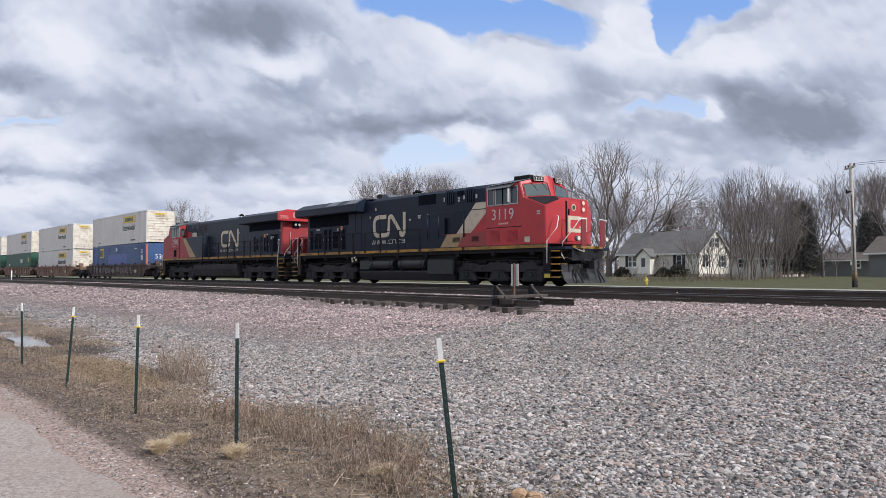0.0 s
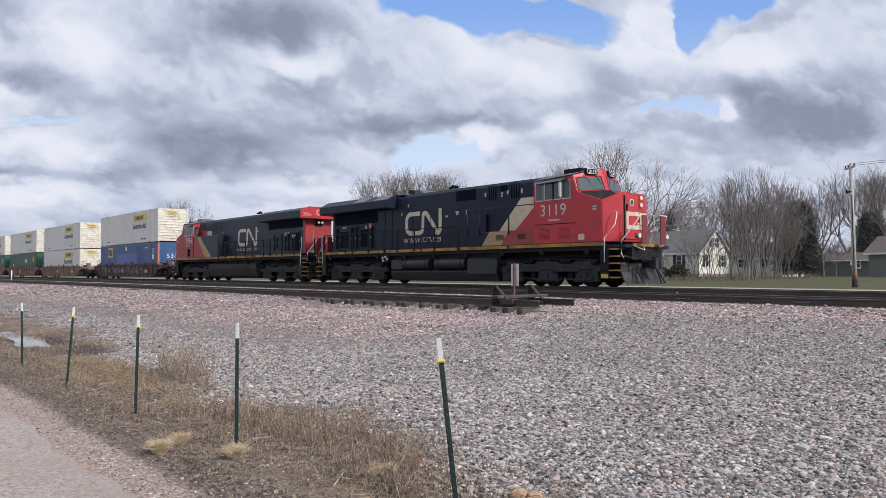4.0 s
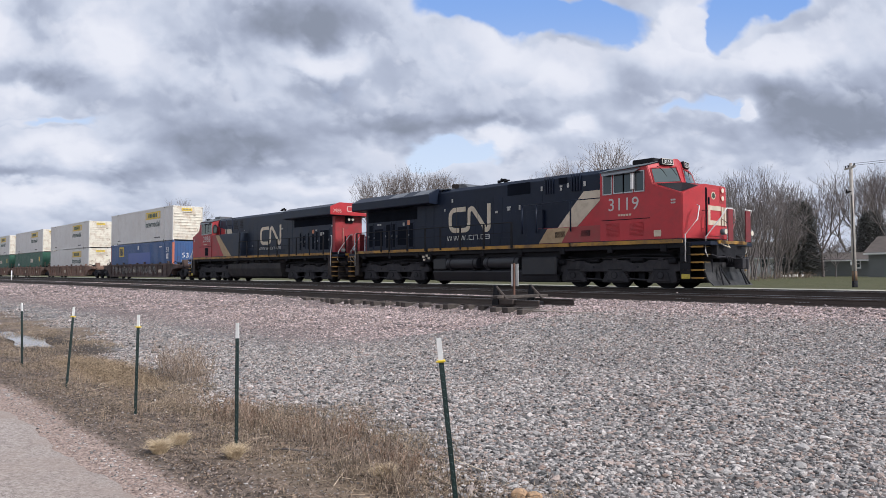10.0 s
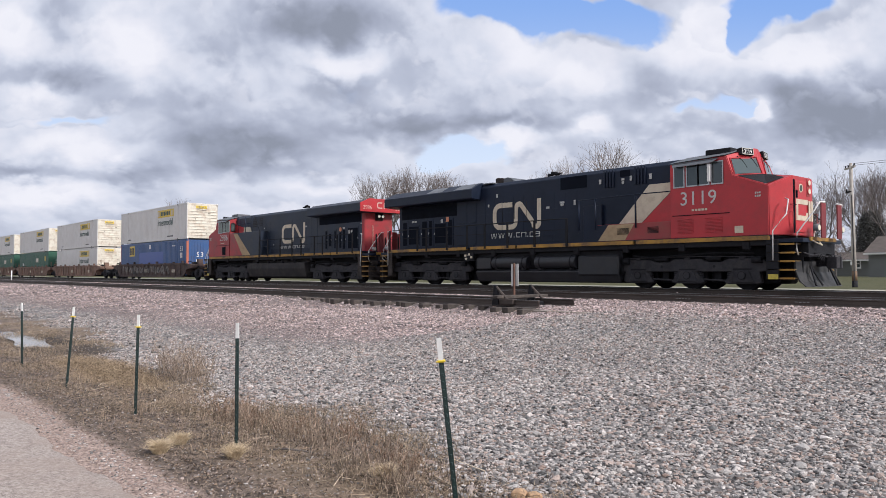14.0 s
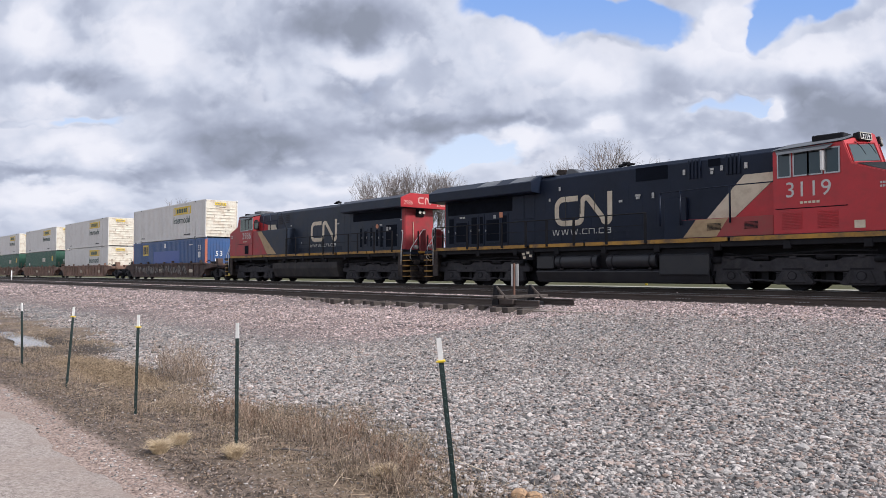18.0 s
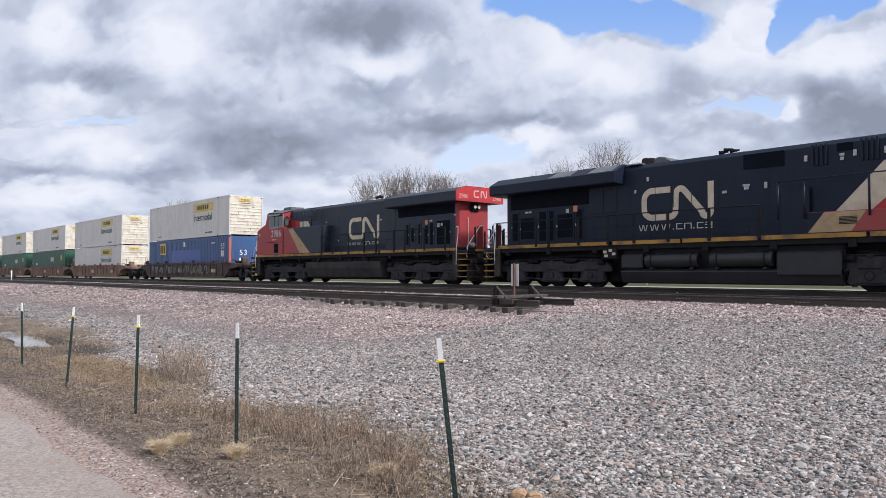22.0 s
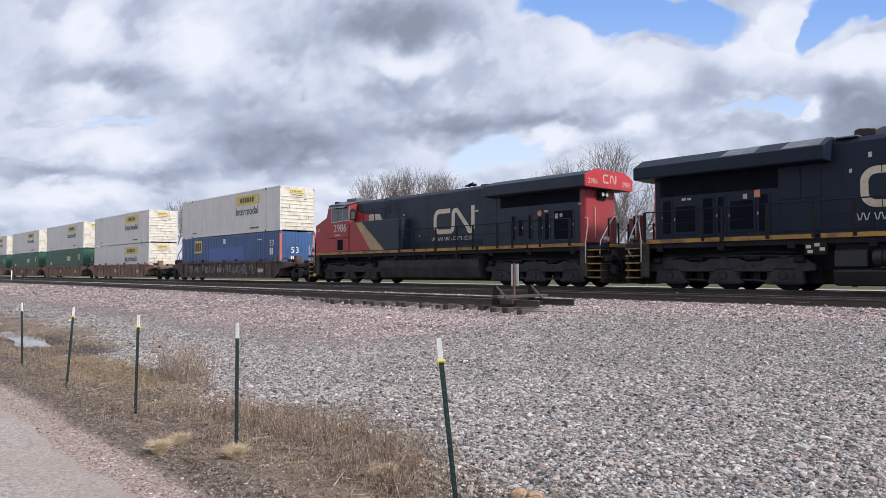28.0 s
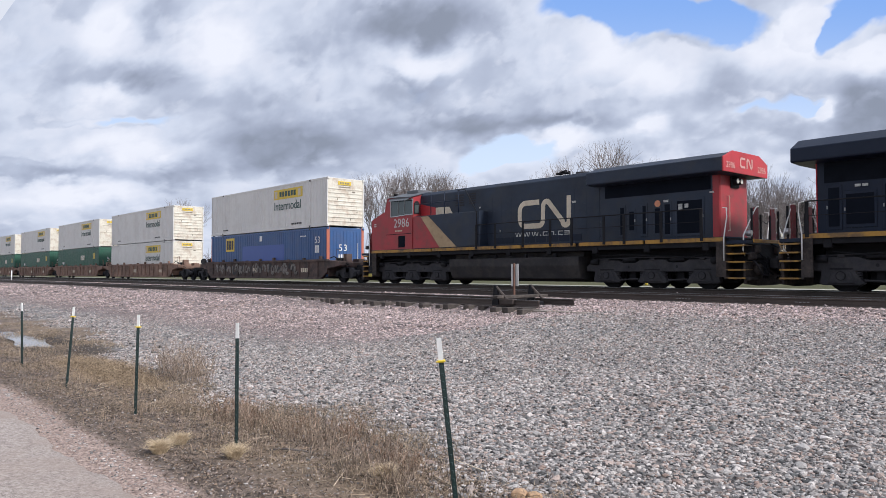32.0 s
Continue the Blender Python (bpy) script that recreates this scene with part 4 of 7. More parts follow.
def locomotive(lead):
    """A six-axle diesel road engine, its cab at +x. lead: the newer engine with air tanks along the flank."""
    lo = thing("locomotive", "red, black and cream diesel locomotive, headlights lit, leading" if lead else "red, black and cream diesel locomotive coupled second, red hood end",
               "locomotive", "locomotives on the track")
    box("underframe", -10.0, 10.0, -1.42, 1.42, 1.42, 1.74, SOOT, lo, 0.02)
    box("centre_sill", -9.6, 9.6, -0.6, 0.6, 0.62, 1.45, SOOT, lo, 0.03)
    box("walkway", -10.0, 10.0, -1.5, 1.5, 1.715, 1.755, BLACK, lo, 0.004)
    H = 0.95
    body = BLACK if lead else BLACK_DUSTY
    hood_block("long_hood", lo, -4.0 if lead else -4.5, 6.6, H, 4.6 if lead else 4.58, body, 0.16)
    hood_block("rear_hood", lo, -9.66 if lead else -9.4, -4.0 if lead else -4.5, H, 4.3, body, 0.1)
    for s in (-1, 1):
        # flush dark sheet: the eave's shade over the radiator recess, put in as colour
        if lead:
            box("radiator_shade", -9.45, -5.2, *sorted((s * H, s * (H + 0.008))), 3.28, 3.92, RADIATOR_SHADE, lo, 0.0, "dark radiator intake under the eave")
        else:
            box("radiator_shade", -9.15, -4.75, *sorted((s * H, s * (H + 0.008))), 3.42, 3.9, GRILLE, lo, 0.0, "dark radiator intake under the eave")
        # edge stripe broken by brackets
        bm = bmesh.new()
        for x0, x1 in ((-9.9, -6.9), (-6.8, -3.9), (-3.7, -0.9), (-0.8, 1.85), (1.95, 5.0), (5.1, 9.98)):
            bm_box(bm, x0, x1, *sorted((s * 1.44, s * 1.506)), 1.6, 1.735)
        part("edge_stripe", bm, YELLOW, lo, "dirty yellow reflective edge stripe")
        for k in range(9):
            x = -9.2 + k * 2.3
            box("sill_bracket", x - 0.12, x + 0.12, *sorted((s * 1.3, s * 1.45)), 1.3, 1.58, SOOT, lo, 0.02)
        loco_truck(lo, 6.95, s)
        loco_truck(lo, -6.95, s)
    for cx in (6.95, -6.95):
        for a in (-2.6, -1.0, 1.0, 2.6):
            box("traction_motor", cx + a - 0.42, cx + a + 0.42, -0.62, 0.62, 0.2, 0.95, SOOT, lo, 0.06)
        box("truck_bolster", cx - 2.6, cx + 2.6, -0.95, 0.95, 0.8, 1.1, SOOT, lo, 0.04)
        for a in (-1.98, 0.0, 1.98):
            WHEELS.append((wheelset(lo, cx + a, 0.533), cx + a, 0.533, lead))
    # radiator cap with flared eaves
    e0, e1 = (-10.2, -3.55) if lead else (-9.9, -4.3)
    roof_z, eave_z, low = (4.68, 4.36, 3.93) if lead else (4.62, 4.4, 3.93)
    cap = prism("radiator_cap", [(-1.52, low), (-1.55, low + 0.04), (-1.55, eave_z), (-0.95, roof_z), (0.95, roof_z), (1.55, eave_z), (1.55, low + 0.04), (1.52, low), (H, low - 0.03), (-H, low - 0.03)],
                "x", e0, e1, body, lo, 0.015)
    for k in range(3):
        box("radiator_fan", e0 + 0.7 + 1.65 * k, e0 + 2.0 + 1.65 * k, -0.7, 0.7, roof_z, roof_z + 0.05, GREY, lo, 0.02)
    for s in (-1, 1):
        for x0 in ((-6.9, -4.9) if lead else (-7.4, -5.6)):
            bm = bmesh.new()
            zf = lambda y: roof_z + (abs(y) - 0.95) / 0.6 * (eave_z - roof_z) + 0.008
            bm_quad(bm, [(x0 + 0.12, s * 0.98, zf(0.98)), (x0 + 1.2, s * 0.98, zf(0.98)), (x0 + 1.2, s * 1.5, zf(1.5)), (x0 + 0.02, s * 1.5, zf(1.5))])
            if lead:
                part("roof_screen", bm, SCREEN, lo, "pale metal radiator screen")
            else:
                bm.free()
    if lead:
        side_rows = [(-9.4, -8.95, 1.85, 3.22), (-8.9, -8.0, 1.9, 3.0), (-7.85, -7.35, 1.8, 3.22), (-7.3, -6.95, 1.8, 3.22), (-6.86, -5.93, 1.9, 3.05), (-5.88, -5.45, 1.8, 3.2)]
        for s in (-1, 1):
            for x0, x1, z0, z1 in ((-5.15, -4.5, 2.88, 3.9), (-4.46, -3.88, 2.88, 3.9), (-5.15, -3.88, 1.85, 2.82)):
                box("hood_panel", x0, x1, *sorted((s * H, s * (H + 0.02))), z0, z1, body, lo, 0.008)
    else:
        side_rows = [(-5.7, -5.4, 1.9, 3.12), (-6.15, -5.8, 2.05, 2.95), (-6.65, -6.38, 1.9, 3.12), (-7.25, -6.9, 1.9, 3.0), (-7.65, -7.3, 1.85, 3.12), (-8.9, -7.8, 1.85, 3.2)]
    for s in (-1, 1):
        side_doors(lo, s, side_rows, H, body)
        for k in range(12):
            x0 = -3.84 + k * 0.585
            if x0 + 0.57 < 3.2:
                box("engine_door", x0, x0 + 0.57, *sorted((s * (H - 0.01), s * (H + 0.005))), 2.14, 3.2 if lead else 3.3, body, lo, 0.0)
                box("upper_panel", x0, x0 + 0.57, *sorted((s * (H - 0.01), s * (H + 0.005))), 3.22 if lead else 3.32, 3.92, body, lo, 0.0)
        for k in range(8):
            box("access_panel", -3.6 + k * 0.62, -3.04 + k * 0.62, *sorted((s * H, s * (H + 0.012))), 1.85, 2.12, BLACK, lo, 0.004)
    # cab
    ch = 1.5
    zr = 4.55
    cab = bmesh.new()
    side = [(6.52, 1.75), (10.0, 1.75), (10.0, 3.32), (8.84, 3.74), (8.6, 4.42), (6.52, 4.34)]
    ring = {}
    for s in (-1, 1):
        ring[s] = [cab.verts.new((x, s * ch, z)) for x, z in side]
    nose_b = [cab.verts.new((10.4, s * 0.8, 1.75)) for s in (-1, 1)]
    nose_t = [cab.verts.new((10.4, s * 0.72, 3.66)) for s in (-1, 1)]
    ws_b = [cab.verts.new((9.16, s * 0.1, 3.86)) for s in (-1, 1)]
    ws_t = [cab.verts.new((8.9, s * 0.1, 4.78)) for s in (-1, 1)]
    rr = [cab.verts.new((6.52, s * 0.3, 4.66)) for s in (-1, 1)]
    for s, i in ((-1, 0), (1, 1)):
        r = ring[s]
        cab.faces.new((r[0], r[1], r[2], r[3], r[4], r[5]))
        cab.faces.new((r[1], nose_b[i], nose_t[i], r[2]))
        cab.faces.new((r[2], nose_t[i], ws_b[i], r[3]))
        cab.faces.new((r[3], ws_b[i], ws_t[i], r[4]))
        cab.faces.new((r[4], ws_t[i], rr[i], r[5]))
    cab.faces.new((nose_b[0], nose_b[1], nose_t[1], nose_t[0]))
    cab.faces.new((nose_t[0], nose_t[1], ws_b[1], ws_b[0]))
    cab.faces.new((ws_b[0], ws_b[1], ws_t[1], ws_t[0]))
    cab.faces.new((ws_t[0], ws_t[1], rr[1], rr[0]))
    cab.faces.new((ring[-1][0], ring[-1][5], rr[0], rr[1], ring[1][5], ring[1][0]))
    cab.faces.new((ring[-1][1], ring[-1][0], ring[1][0], ring[1][1], nose_b[1], nose_b[0]))
    bmesh.ops.recalc_face_normals(cab, faces=cab.faces[:])
    bmesh.ops.bevel(cab, geom=cab.edges[:], offset=0.022, segments=2, affect="EDGES", clamp_overlap=True)
    cab_ = part("cab", cab, RED if lead else RED_OLD, lo, "bright red wide-nosed cab" if lead else "dusty faded red wide-nosed cab")
    # grey roof sheets and visor
    for s in (-1, 1):
        bm = bmesh.new()
        q = [(6.48, s * 1.53, 4.33), (8.58, s * 1.53, 4.41), (8.68, s * 0.1, 4.775), (6.48, s * 0.3, 4.67)]
        for dz in (0.012, 0.035):
            bm_quad(bm, [(x, y, z + dz) for x, y, z in q])
        part("roof_sheet", bm, GREY, lo, "grey roof sheet")
        bm = bmesh.new()
        bm_prism(bm, [(6.62, 4.34), (8.3, 4.38), (8.3, 4.35), (6.62, 4.31)], "y", *sorted((s * 1.5, s * 1.56)))
        q = [(6.62, s * 1.52, 4.33), (8.35, s * 1.52, 4.37), (8.2, s * 1.72, 4.22), (6.75, s * 1.72, 4.19)]
        bm_quad(bm, q)
        part("sunshade", bm, GREY, lo, "grey sunshade over the cab windows")
        wins = ((6.71, 7.06, 3.53, 4.28), (7.19, 7.58, 3.54, 4.22), (7.62, 7.98, 3.54, 4.22), (8.11, 8.47, 3.54, 4.24)) if lead else ((6.5, 7.1, 3.5, 4.22), (7.15, 7.6, 3.48, 4.25), (7.65, 8.25, 3.46, 4.25))
        for a, b, c, d in wins:
            w = bmesh.new()
            for x0, x1, z0, z1 in ((a - 0.04, b + 0.04, c - 0.04, c), (a - 0.04, b + 0.04, d, d + 0.04), (a - 0.04, a, c, d), (b, b + 0.04, c, d)):
                bm_box(w, x0, x1, *sorted((s * 1.49, s * 1.53)), z0, z1)
            win = part("cab_window", w, STEEL, lo, "aluminium-framed cab side window")
            box("pane", a, b, *sorted((s * 1.5, s * 1.51)), c, d, GLASS, win, 0)
        if lead:
            box("armrest_screen", 8.0, 8.09, *sorted((s * 1.53, s * 1.66)), 3.6, 4.2, WHITE, lo, 0.01, "pale wind deflector")
        box("data_plate" if lead else "cab_vent", *((8.87, 9.16) if lead else (7.11, 7.65)), *sorted((s * 1.5, s * 1.512)), 1.85, 2.08 if lead else 2.43, CREAM if lead else GRILLE, lo, 0.003)
        groove = tube("cab_seam", [(6.6, s * 1.505, 2.53), (8.71, s * 1.505, 2.53)], 0.014, GRILLE, lo, 5)
        if lead:
            for a, b in ((6.8, 7.4), (7.85, 8.45)):
                louvres("cab_louvre", lo, s, a, b, 1.9, 2.42, 1.5, 11, RED)
        # cream sweep behind the cab, on the hood and the step box
        if lead:
            for pts, y in (([(5.32, 3.8), (6.5, 3.8), (6.5, 3.72), (4.98, 2.4), (3.98, 2.4)], H + 0.006),):
                bm = bmesh.new()
                bm_quad(bm, [(x, s * y, z) for x, z in pts])
                part("cream_sweep", bm, CREAM, lo, "cream diagonal band")
                bm = bmesh.new()
                bm_quad(bm, [(6.5, s * y, 3.7), (6.5, s * y, 2.4), (5.0, s * y, 2.4)])
                part("red_field", bm, RED, lo)
            boxy = box("battery_box", 3.3, 6.5, *sorted((s * 0.9, s * 1.42)), 1.75, 2.38, RED_DIRTY, lo, 0.02)
            bm = bmesh.new()
            bm_quad(bm, [(x, s * 1.424, z) for x, z in ((3.36, 1.77), (4.58, 1.77), (4.99, 2.36), (3.84, 2.36))])
            part("cream_sweep", bm, CREAM_DIRTY, lo, "stained cream diagonal band")
            bm = bmesh.new()
            bm_quad(bm, [(x, s * 1.423, z) for x, z in ((3.3, 1.76), (3.36, 1.76), (3.84, 2.37), (3.3, 2.37))])
            part("black_field", bm, BLACK, lo)
            louvres("box_louvre", boxy, s, 4.25, 4.75, 1.98, 2.22, 1.424, 6, SOOT)
            louvres("box_louvre", boxy, s, 5.55, 6.0, 1.98, 2.22, 1.42, 6, SOOT)
            box("step_box", 2.4, 3.28, *sorted((s * 0.9, s * 1.1)), 1.75, 3.2, BLACK, lo, 0.02)
            louvres("intake_louvre", lo, s, 3.28, 3.82, 3.84, 4.5, H, 4, BLACK, True)
            louvres("intake_louvre", lo, s, 4.68, 5.24, 3.85, 4.52, H, 4, BLACK, True)
            box("intake_screen", 4.05, 4.5, *sorted((s * H, s * (H + 0.01))), 4.2, 4.45, GRILLE, lo, 0)
            box("inertial_grille", 1.14, 2.48, *sorted((s * H, s * (H + 0.012))), 3.95, 4.45, GRILLE, lo, 0)
            stickers = ((3.15, 4.1, 0.1, 0.18), (4.2, 4.1, 0.14, 0.08), (4.2, 3.98, 0.1, 0.1), (4.56, 4.11, 0.1, 0.18), (5.4, 4.1, 0.12, 0.2), (0.48, 3.28, 0.16, 0.09),
                        (1.24, 3.44, 0.24, 0.07), (1.24, 3.35, 0.16, 0.1), (1.89, 3.39, 0.1, 0.2), (3.05, 2.61, 0.07, 0.07), (3.24, 2.03, 0.2, 0.07), (-3.03, 3.58, 0.08, 0.12), (-2.49, 4.0, 0.1, 0.16),
                        (-8.5, 3.14, 0.16, 0.08), (-6.27, 3.08, 0.14, 0.16), (-5.86, 3.14, 0.2, 0.24), (-8.3, 3.14, 0.16, 0.08))
        else:
            bm = bmesh.new()
            bm_quad(bm, [(x, s * 1.466, z) for x, z in ((5.91, 3.32), (5.33, 3.32), (3.28, 1.78), (4.49, 1.77))])
            box("equipment_box", 1.75, 6.5, *sorted((s * 0.9, s * 1.46)), 1.755, 3.36, BLACK_DUSTY, lo, 0.02)
            part("cream_sweep", bm, CREAM_DIRTY, lo, "stained tan diagonal band")
            bm = bmesh.new()
            bm_quad(bm, [(x, s * 1.463, z) for x, z in ((6.5, 3.34), (5.9, 3.34), (4.49, 1.77), (6.5, 1.77))])
            part("red_field", bm, RED_OLD, lo)
            bm = bmesh.new()
            bm_quad(bm, [(x, s * (H + 0.006), z) for x, z in ((5.0, 3.76), (5.35, 3.76), (5.35, 3.36), (4.3, 3.36), (4.1, 3.4), (4.35, 3.74))])
            part("cream_sweep", bm, CREAM, lo, "cream diagonal band")
            bm = bmesh.new()
            bm_quad(bm, [(x, s * (H + 0.005), z) for x, z in ((5.35, 3.76), (6.5, 4.0), (6.5, 3.36), (5.35, 3.36))])
            part("red_field", bm, RED, lo)
            box("step_door", 1.8, 2.55, *sorted((s * 1.45, s * 1.475)), 1.8, 3.3, BLACK_DUSTY, lo, 0.008)
            gasket = prism("rear_cab_window", [(s * 1.06, 3.52), (s * 1.4, 3.52), (s * 1.4, 4.0), (s * 1.34, 4.12), (s * 1.23, 4.17), (s * 1.12, 4.12), (s * 1.06, 4.0)], "x", 6.49, 6.53, SOOT, lo, 0.0, "arched black-edged rear cab window")
            box("pane", 6.484, 6.492, *sorted((s * 1.1, s * 1.36)), 3.57, 4.02, GLASS_PALE, gasket, 0)
            louvres("intake_louvre", lo, s, 3.3, 3.9, 3.7, 4.3, H, 5, GRIME)
            louvres("intake_louvre", lo, s, 2.5, 2.95, 3.75, 4.3, H, 5, GRIME)
            tube("round_notice", [(-7.08, s * (H + 0.02), 3.07), (-7.08, s * (H + 0.042), 3.07)], 0.12, STICKER_ORANGE, lo, 18, "round salmon notice")
            stickers = ((-3.25, 3.42, 0.2, 0.08), (-7.43, 3.14, 0.2, 0.08), (-8.0, 2.9, 0.16, 0.2), (-8.24, 2.92, 0.14, 0.14), (-9.2, 3.32, 0.16, 0.06), (0.9, 2.42, 0.06, 0.1), (2.2, 3.55, 0.1, 0.07))
        for x, z, w, h in stickers:
            orange = lead and (x, z) == (-5.86, 3.14)
            box("notice_plate", x - w / 2, x + w / 2, *sorted((s * (H + 0.03), s * (H + 0.04))), z - h / 2, z + h / 2, STICKER_ORANGE if orange else NOTICE, lo, 0, "orange notice plate" if orange else "small white notice plate")
        flip = s > 0
        if lead:
            emblem(lo, -2.78, 0.08, 2.46, 3.66, s * (H + 0.012), flip)
            for x in (-2.2, -1.45, -0.75):
                box("emblem_seam", x - 0.012, x + 0.012, *sorted((s * (H + 0.01), s * (H + 0.018))), 2.46 if x < -2 else 2.9, 3.66, FAINT_SEAM, lo, 0, "brown door seam across the emblem")
            letter_line(lo, -2.9, 0.02, 2.1, 2.32, s * (H + 0.02), s)
        else:
            emblem(lo, -3.08, -0.15, 2.44, 3.66, s * (H + 0.008), flip)
            letter_line(lo, -3.0, 0.0, 2.12, 2.29, s * (H + 0.02), s)
        number = "3119" if lead else "2986"
        lettering("road_number", number, 0.66 if lead else 0.62, FADED, lo, pose(7.58 if lead else 7.4, s * 1.508, 2.88, 90, 0, 0 if s < 0 else 180), "white cab-side digit", 0.53)
        bars("class_line", lo, 7.35, 7.95, 2.66, 2.73, s * 1.508, 5, CREAM, "small pale lettering line")
        # walkway rails
        handrails(lo, s, (-9.75, -7.5, -6.8, -5.3, -3.9, -2.75, -1.35, 0.2, 1.9) if lead else (-9.1, -7.56, -6.0, -5.1, -3.55, -2.45, -0.95, 0.7, 1.9))
        if lead:
            tube("high_rail", [(2.5, s * 1.5, 3.38), (5.1, s * 1.5, 3.42), (6.5, s * 1.45, 3.42)], 0.02, BLACK, lo, 7)
            for x in (2.5, 3.3, 5.1):
                tube("stanchion", [(x, s * 1.5, 2.2), (x, s * 1.5, 3.38)], 0.035, BLACK, lo, 7)
        else:
            tube("high_rail", [(1.9, s * 1.5, 2.72), (1.9, s * 1.48, 3.3), (2.7, s * 1.45, 4.4), (3.2, s * 1.45, 4.4)], 0.02, SOOT, lo, 7)
            for x in (3.2, 4.2, 5.2):
                tube("stanchion", [(x, s * 1.4, 3.36), (x, s * 1.4, 4.4)], 0.025, BLACK, lo, 7)
            tube("cab_rail", [(3.2, s * 1.4, 3.95), (6.4, s * 1.4, 3.95)], 0.018, BLACK, lo, 7)
    # nose fittings
    bm = bmesh.new()
    up = 0.012
    bm_quad(bm, [(10.3, -0.66, 3.66 + up), (10.3, 0.66, 3.66 + up), (9.2, 0.1, 3.86 + up), (9.2, -0.1, 3.86 + up)])
    for s in (-1, 1):
        bm_quad(bm, [(9.88, s * 1.42, 3.375 + up), (10.3, s * 0.66, 3.66 + up), (9.2, s * 0.1, 3.86 + up)])
        bm_quad(bm, [(9.88, s * 1.42, 3.375 + up), (9.2, s * 0.1, 3.86 + up), (8.93, s * 1.42, 3.735 + up)])
    part("nose_top", bm, SOOT, lo, "black anti-glare nose top")
    for s in (-1, 1):
        bm = bmesh.new()
        o = 0.012
        corners = [(8.84, 1.5, 3.74), (9.16, 0.1, 3.86), (8.9, 0.1, 4.78), (8.6, 1.5, 4.42)]
        def on(a, b):
            q0 = Vector(corners[0]).lerp(Vector(corners[1]), a)
            q1 = Vector(corners[3]).lerp(Vector(corners[2]), a)
            w = q0.lerp(q1, b)
            return (w.x + 0.02, s * w.y, w.z + 0.006)
        bm_quad(bm, [on(0.07, 0.06), on(0.94, 0.06), on(0.9, 0.62), on(0.1, 0.78)])
        part("windshield", bm, GLASS_PALE, lo, "greenish windshield pane")
        tube("wiper", [on(0.32, 0.85), on(0.45, 0.6), on(0.52, 0.3)], 0.014, SOOT, lo, 5)
        tube("wiper", [on(0.68, 0.85), on(0.78, 0.6), on(0.88, 0.3)], 0.014, SOOT, lo, 5)
        for a_, b_ in (((0.04, 0.02), (0.97, 0.02)), ((0.97, 0.02), (0.93, 0.67)), ((0.93, 0.67), (0.07, 0.83)), ((0.07, 0.83), (0.04, 0.02))):
            tube("windshield_gasket", [on(*a_), on(*b_)], 0.018, RED, lo, 5)
        yaw_ = s * 13
        mid_ = (Vector(on(0.42, 0.9)) + Vector(on(0.82, 0.9))) / 2 + Vector((0.03, 0, 0.03))
        nbox = box("number_box", -0.3, 0.3, -0.06, 0.16, -0.12, 0.13, SOOT, lo, 0.03, "black number board in a pale frame")
        nbox.matrix_basis = pose(mid_.x, mid_.y, mid_.z, -8, 0, 90 + yaw_)
        rim_ = bmesh.new()
        for x0, x1, z0, z1 in ((-0.27, 0.27, -0.105, -0.085), (-0.27, 0.27, 0.095, 0.115), (-0.27, -0.25, -0.085, 0.095), (0.25, 0.27, -0.085, 0.095)):
            bm_box(rim_, x0, x1, -0.072, -0.058, z0, z1)
        part("board_frame", rim_, LENS, nbox, "pale board frame")
        lettering("board_number", "3119" if lead else "2986", 0.19, WHITE, nbox, pose(0, -0.066, -0.066, 90, 0, 0), "white board number")
        ditch = tube("ditch_light", [(11.12, s * 0.92, 1.95), (11.27, s * 0.92, 1.95)], 0.105, GREY, lo, 16)
        tube("lens", [(11.26, s * 0.92, 1.95), (11.285, s * 0.92, 1.95)], 0.085, LAMP if lead else LENS, ditch, 16)
    slot_ = box("light_recess", 10.395, 10.41, 0.3, 0.58, 3.05, 3.62, RED_DIRTY, lo, 0.004)
    for z in (3.5, 3.22):
        rim = tube("headlight", [(10.38, 0.44, z), (10.44, 0.44, z)], 0.11, RED, lo, 16)
        tube("lens", [(10.435, 0.44, z), (10.45, 0.44, z)], 0.085, LAMP if lead else LENS, rim, 16)
    door = box("nose_door", 10.395, 10.43, -0.6, 0.2, 1.85, 3.5, RED, lo, 0.012)
    box("door_gap", 10.39, 10.412, -0.69, -0.6, 1.82, 3.54, GRILLE, door, 0.0)
    box("door_handle", 10.43, 10.47, -0.58, -0.5, 2.95, 3.2, GRILLE, door, 0.01)
    for z0 in (2.98, 3.08):
        for s in (-1, 1):
            bars("class_line", lo, 9.56, 9.76, z0, z0 + 0.06, s * 1.508, 3, FADED, "small pale stencil marks")
    for y in (-0.85, 0.95):
        tube("grab_iron", [(10.38, y, 2.1), (10.46, y, 2.1), (10.46, y, 2.5), (10.38, y, 2.5)], 0.014, RED_DIRTY, lo, 6)
    tube("hinge", [(10.43, -0.61, 1.9), (10.43, -0.61, 3.5)], 0.014, RED_DIRTY, door, 6)
    tube("grab_iron", [(10.42, -0.95, 2.72), (10.5, -0.95, 2.72), (10.5, -0.7, 2.72)], 0.014, GRILLE, lo, 6)
    bm = bmesh.new()
    for y0, y1, z0, z1 in ((-0.56, 0.3, 2.76, 2.92), (-0.56, 0.3, 2.24, 2.4), (-0.56, -0.42, 2.4, 2.76), (0.16, 0.3, 2.4, 2.5), (0.36, 0.5, 2.24, 2.9), (0.56, 0.68, 2.24, 2.9)):
        bm_box(bm, 10.432, 10.44, y0, y1, z0, z1)
    part("nose_emblem", bm, CREAM, lo, "cream band emblem on the nose")
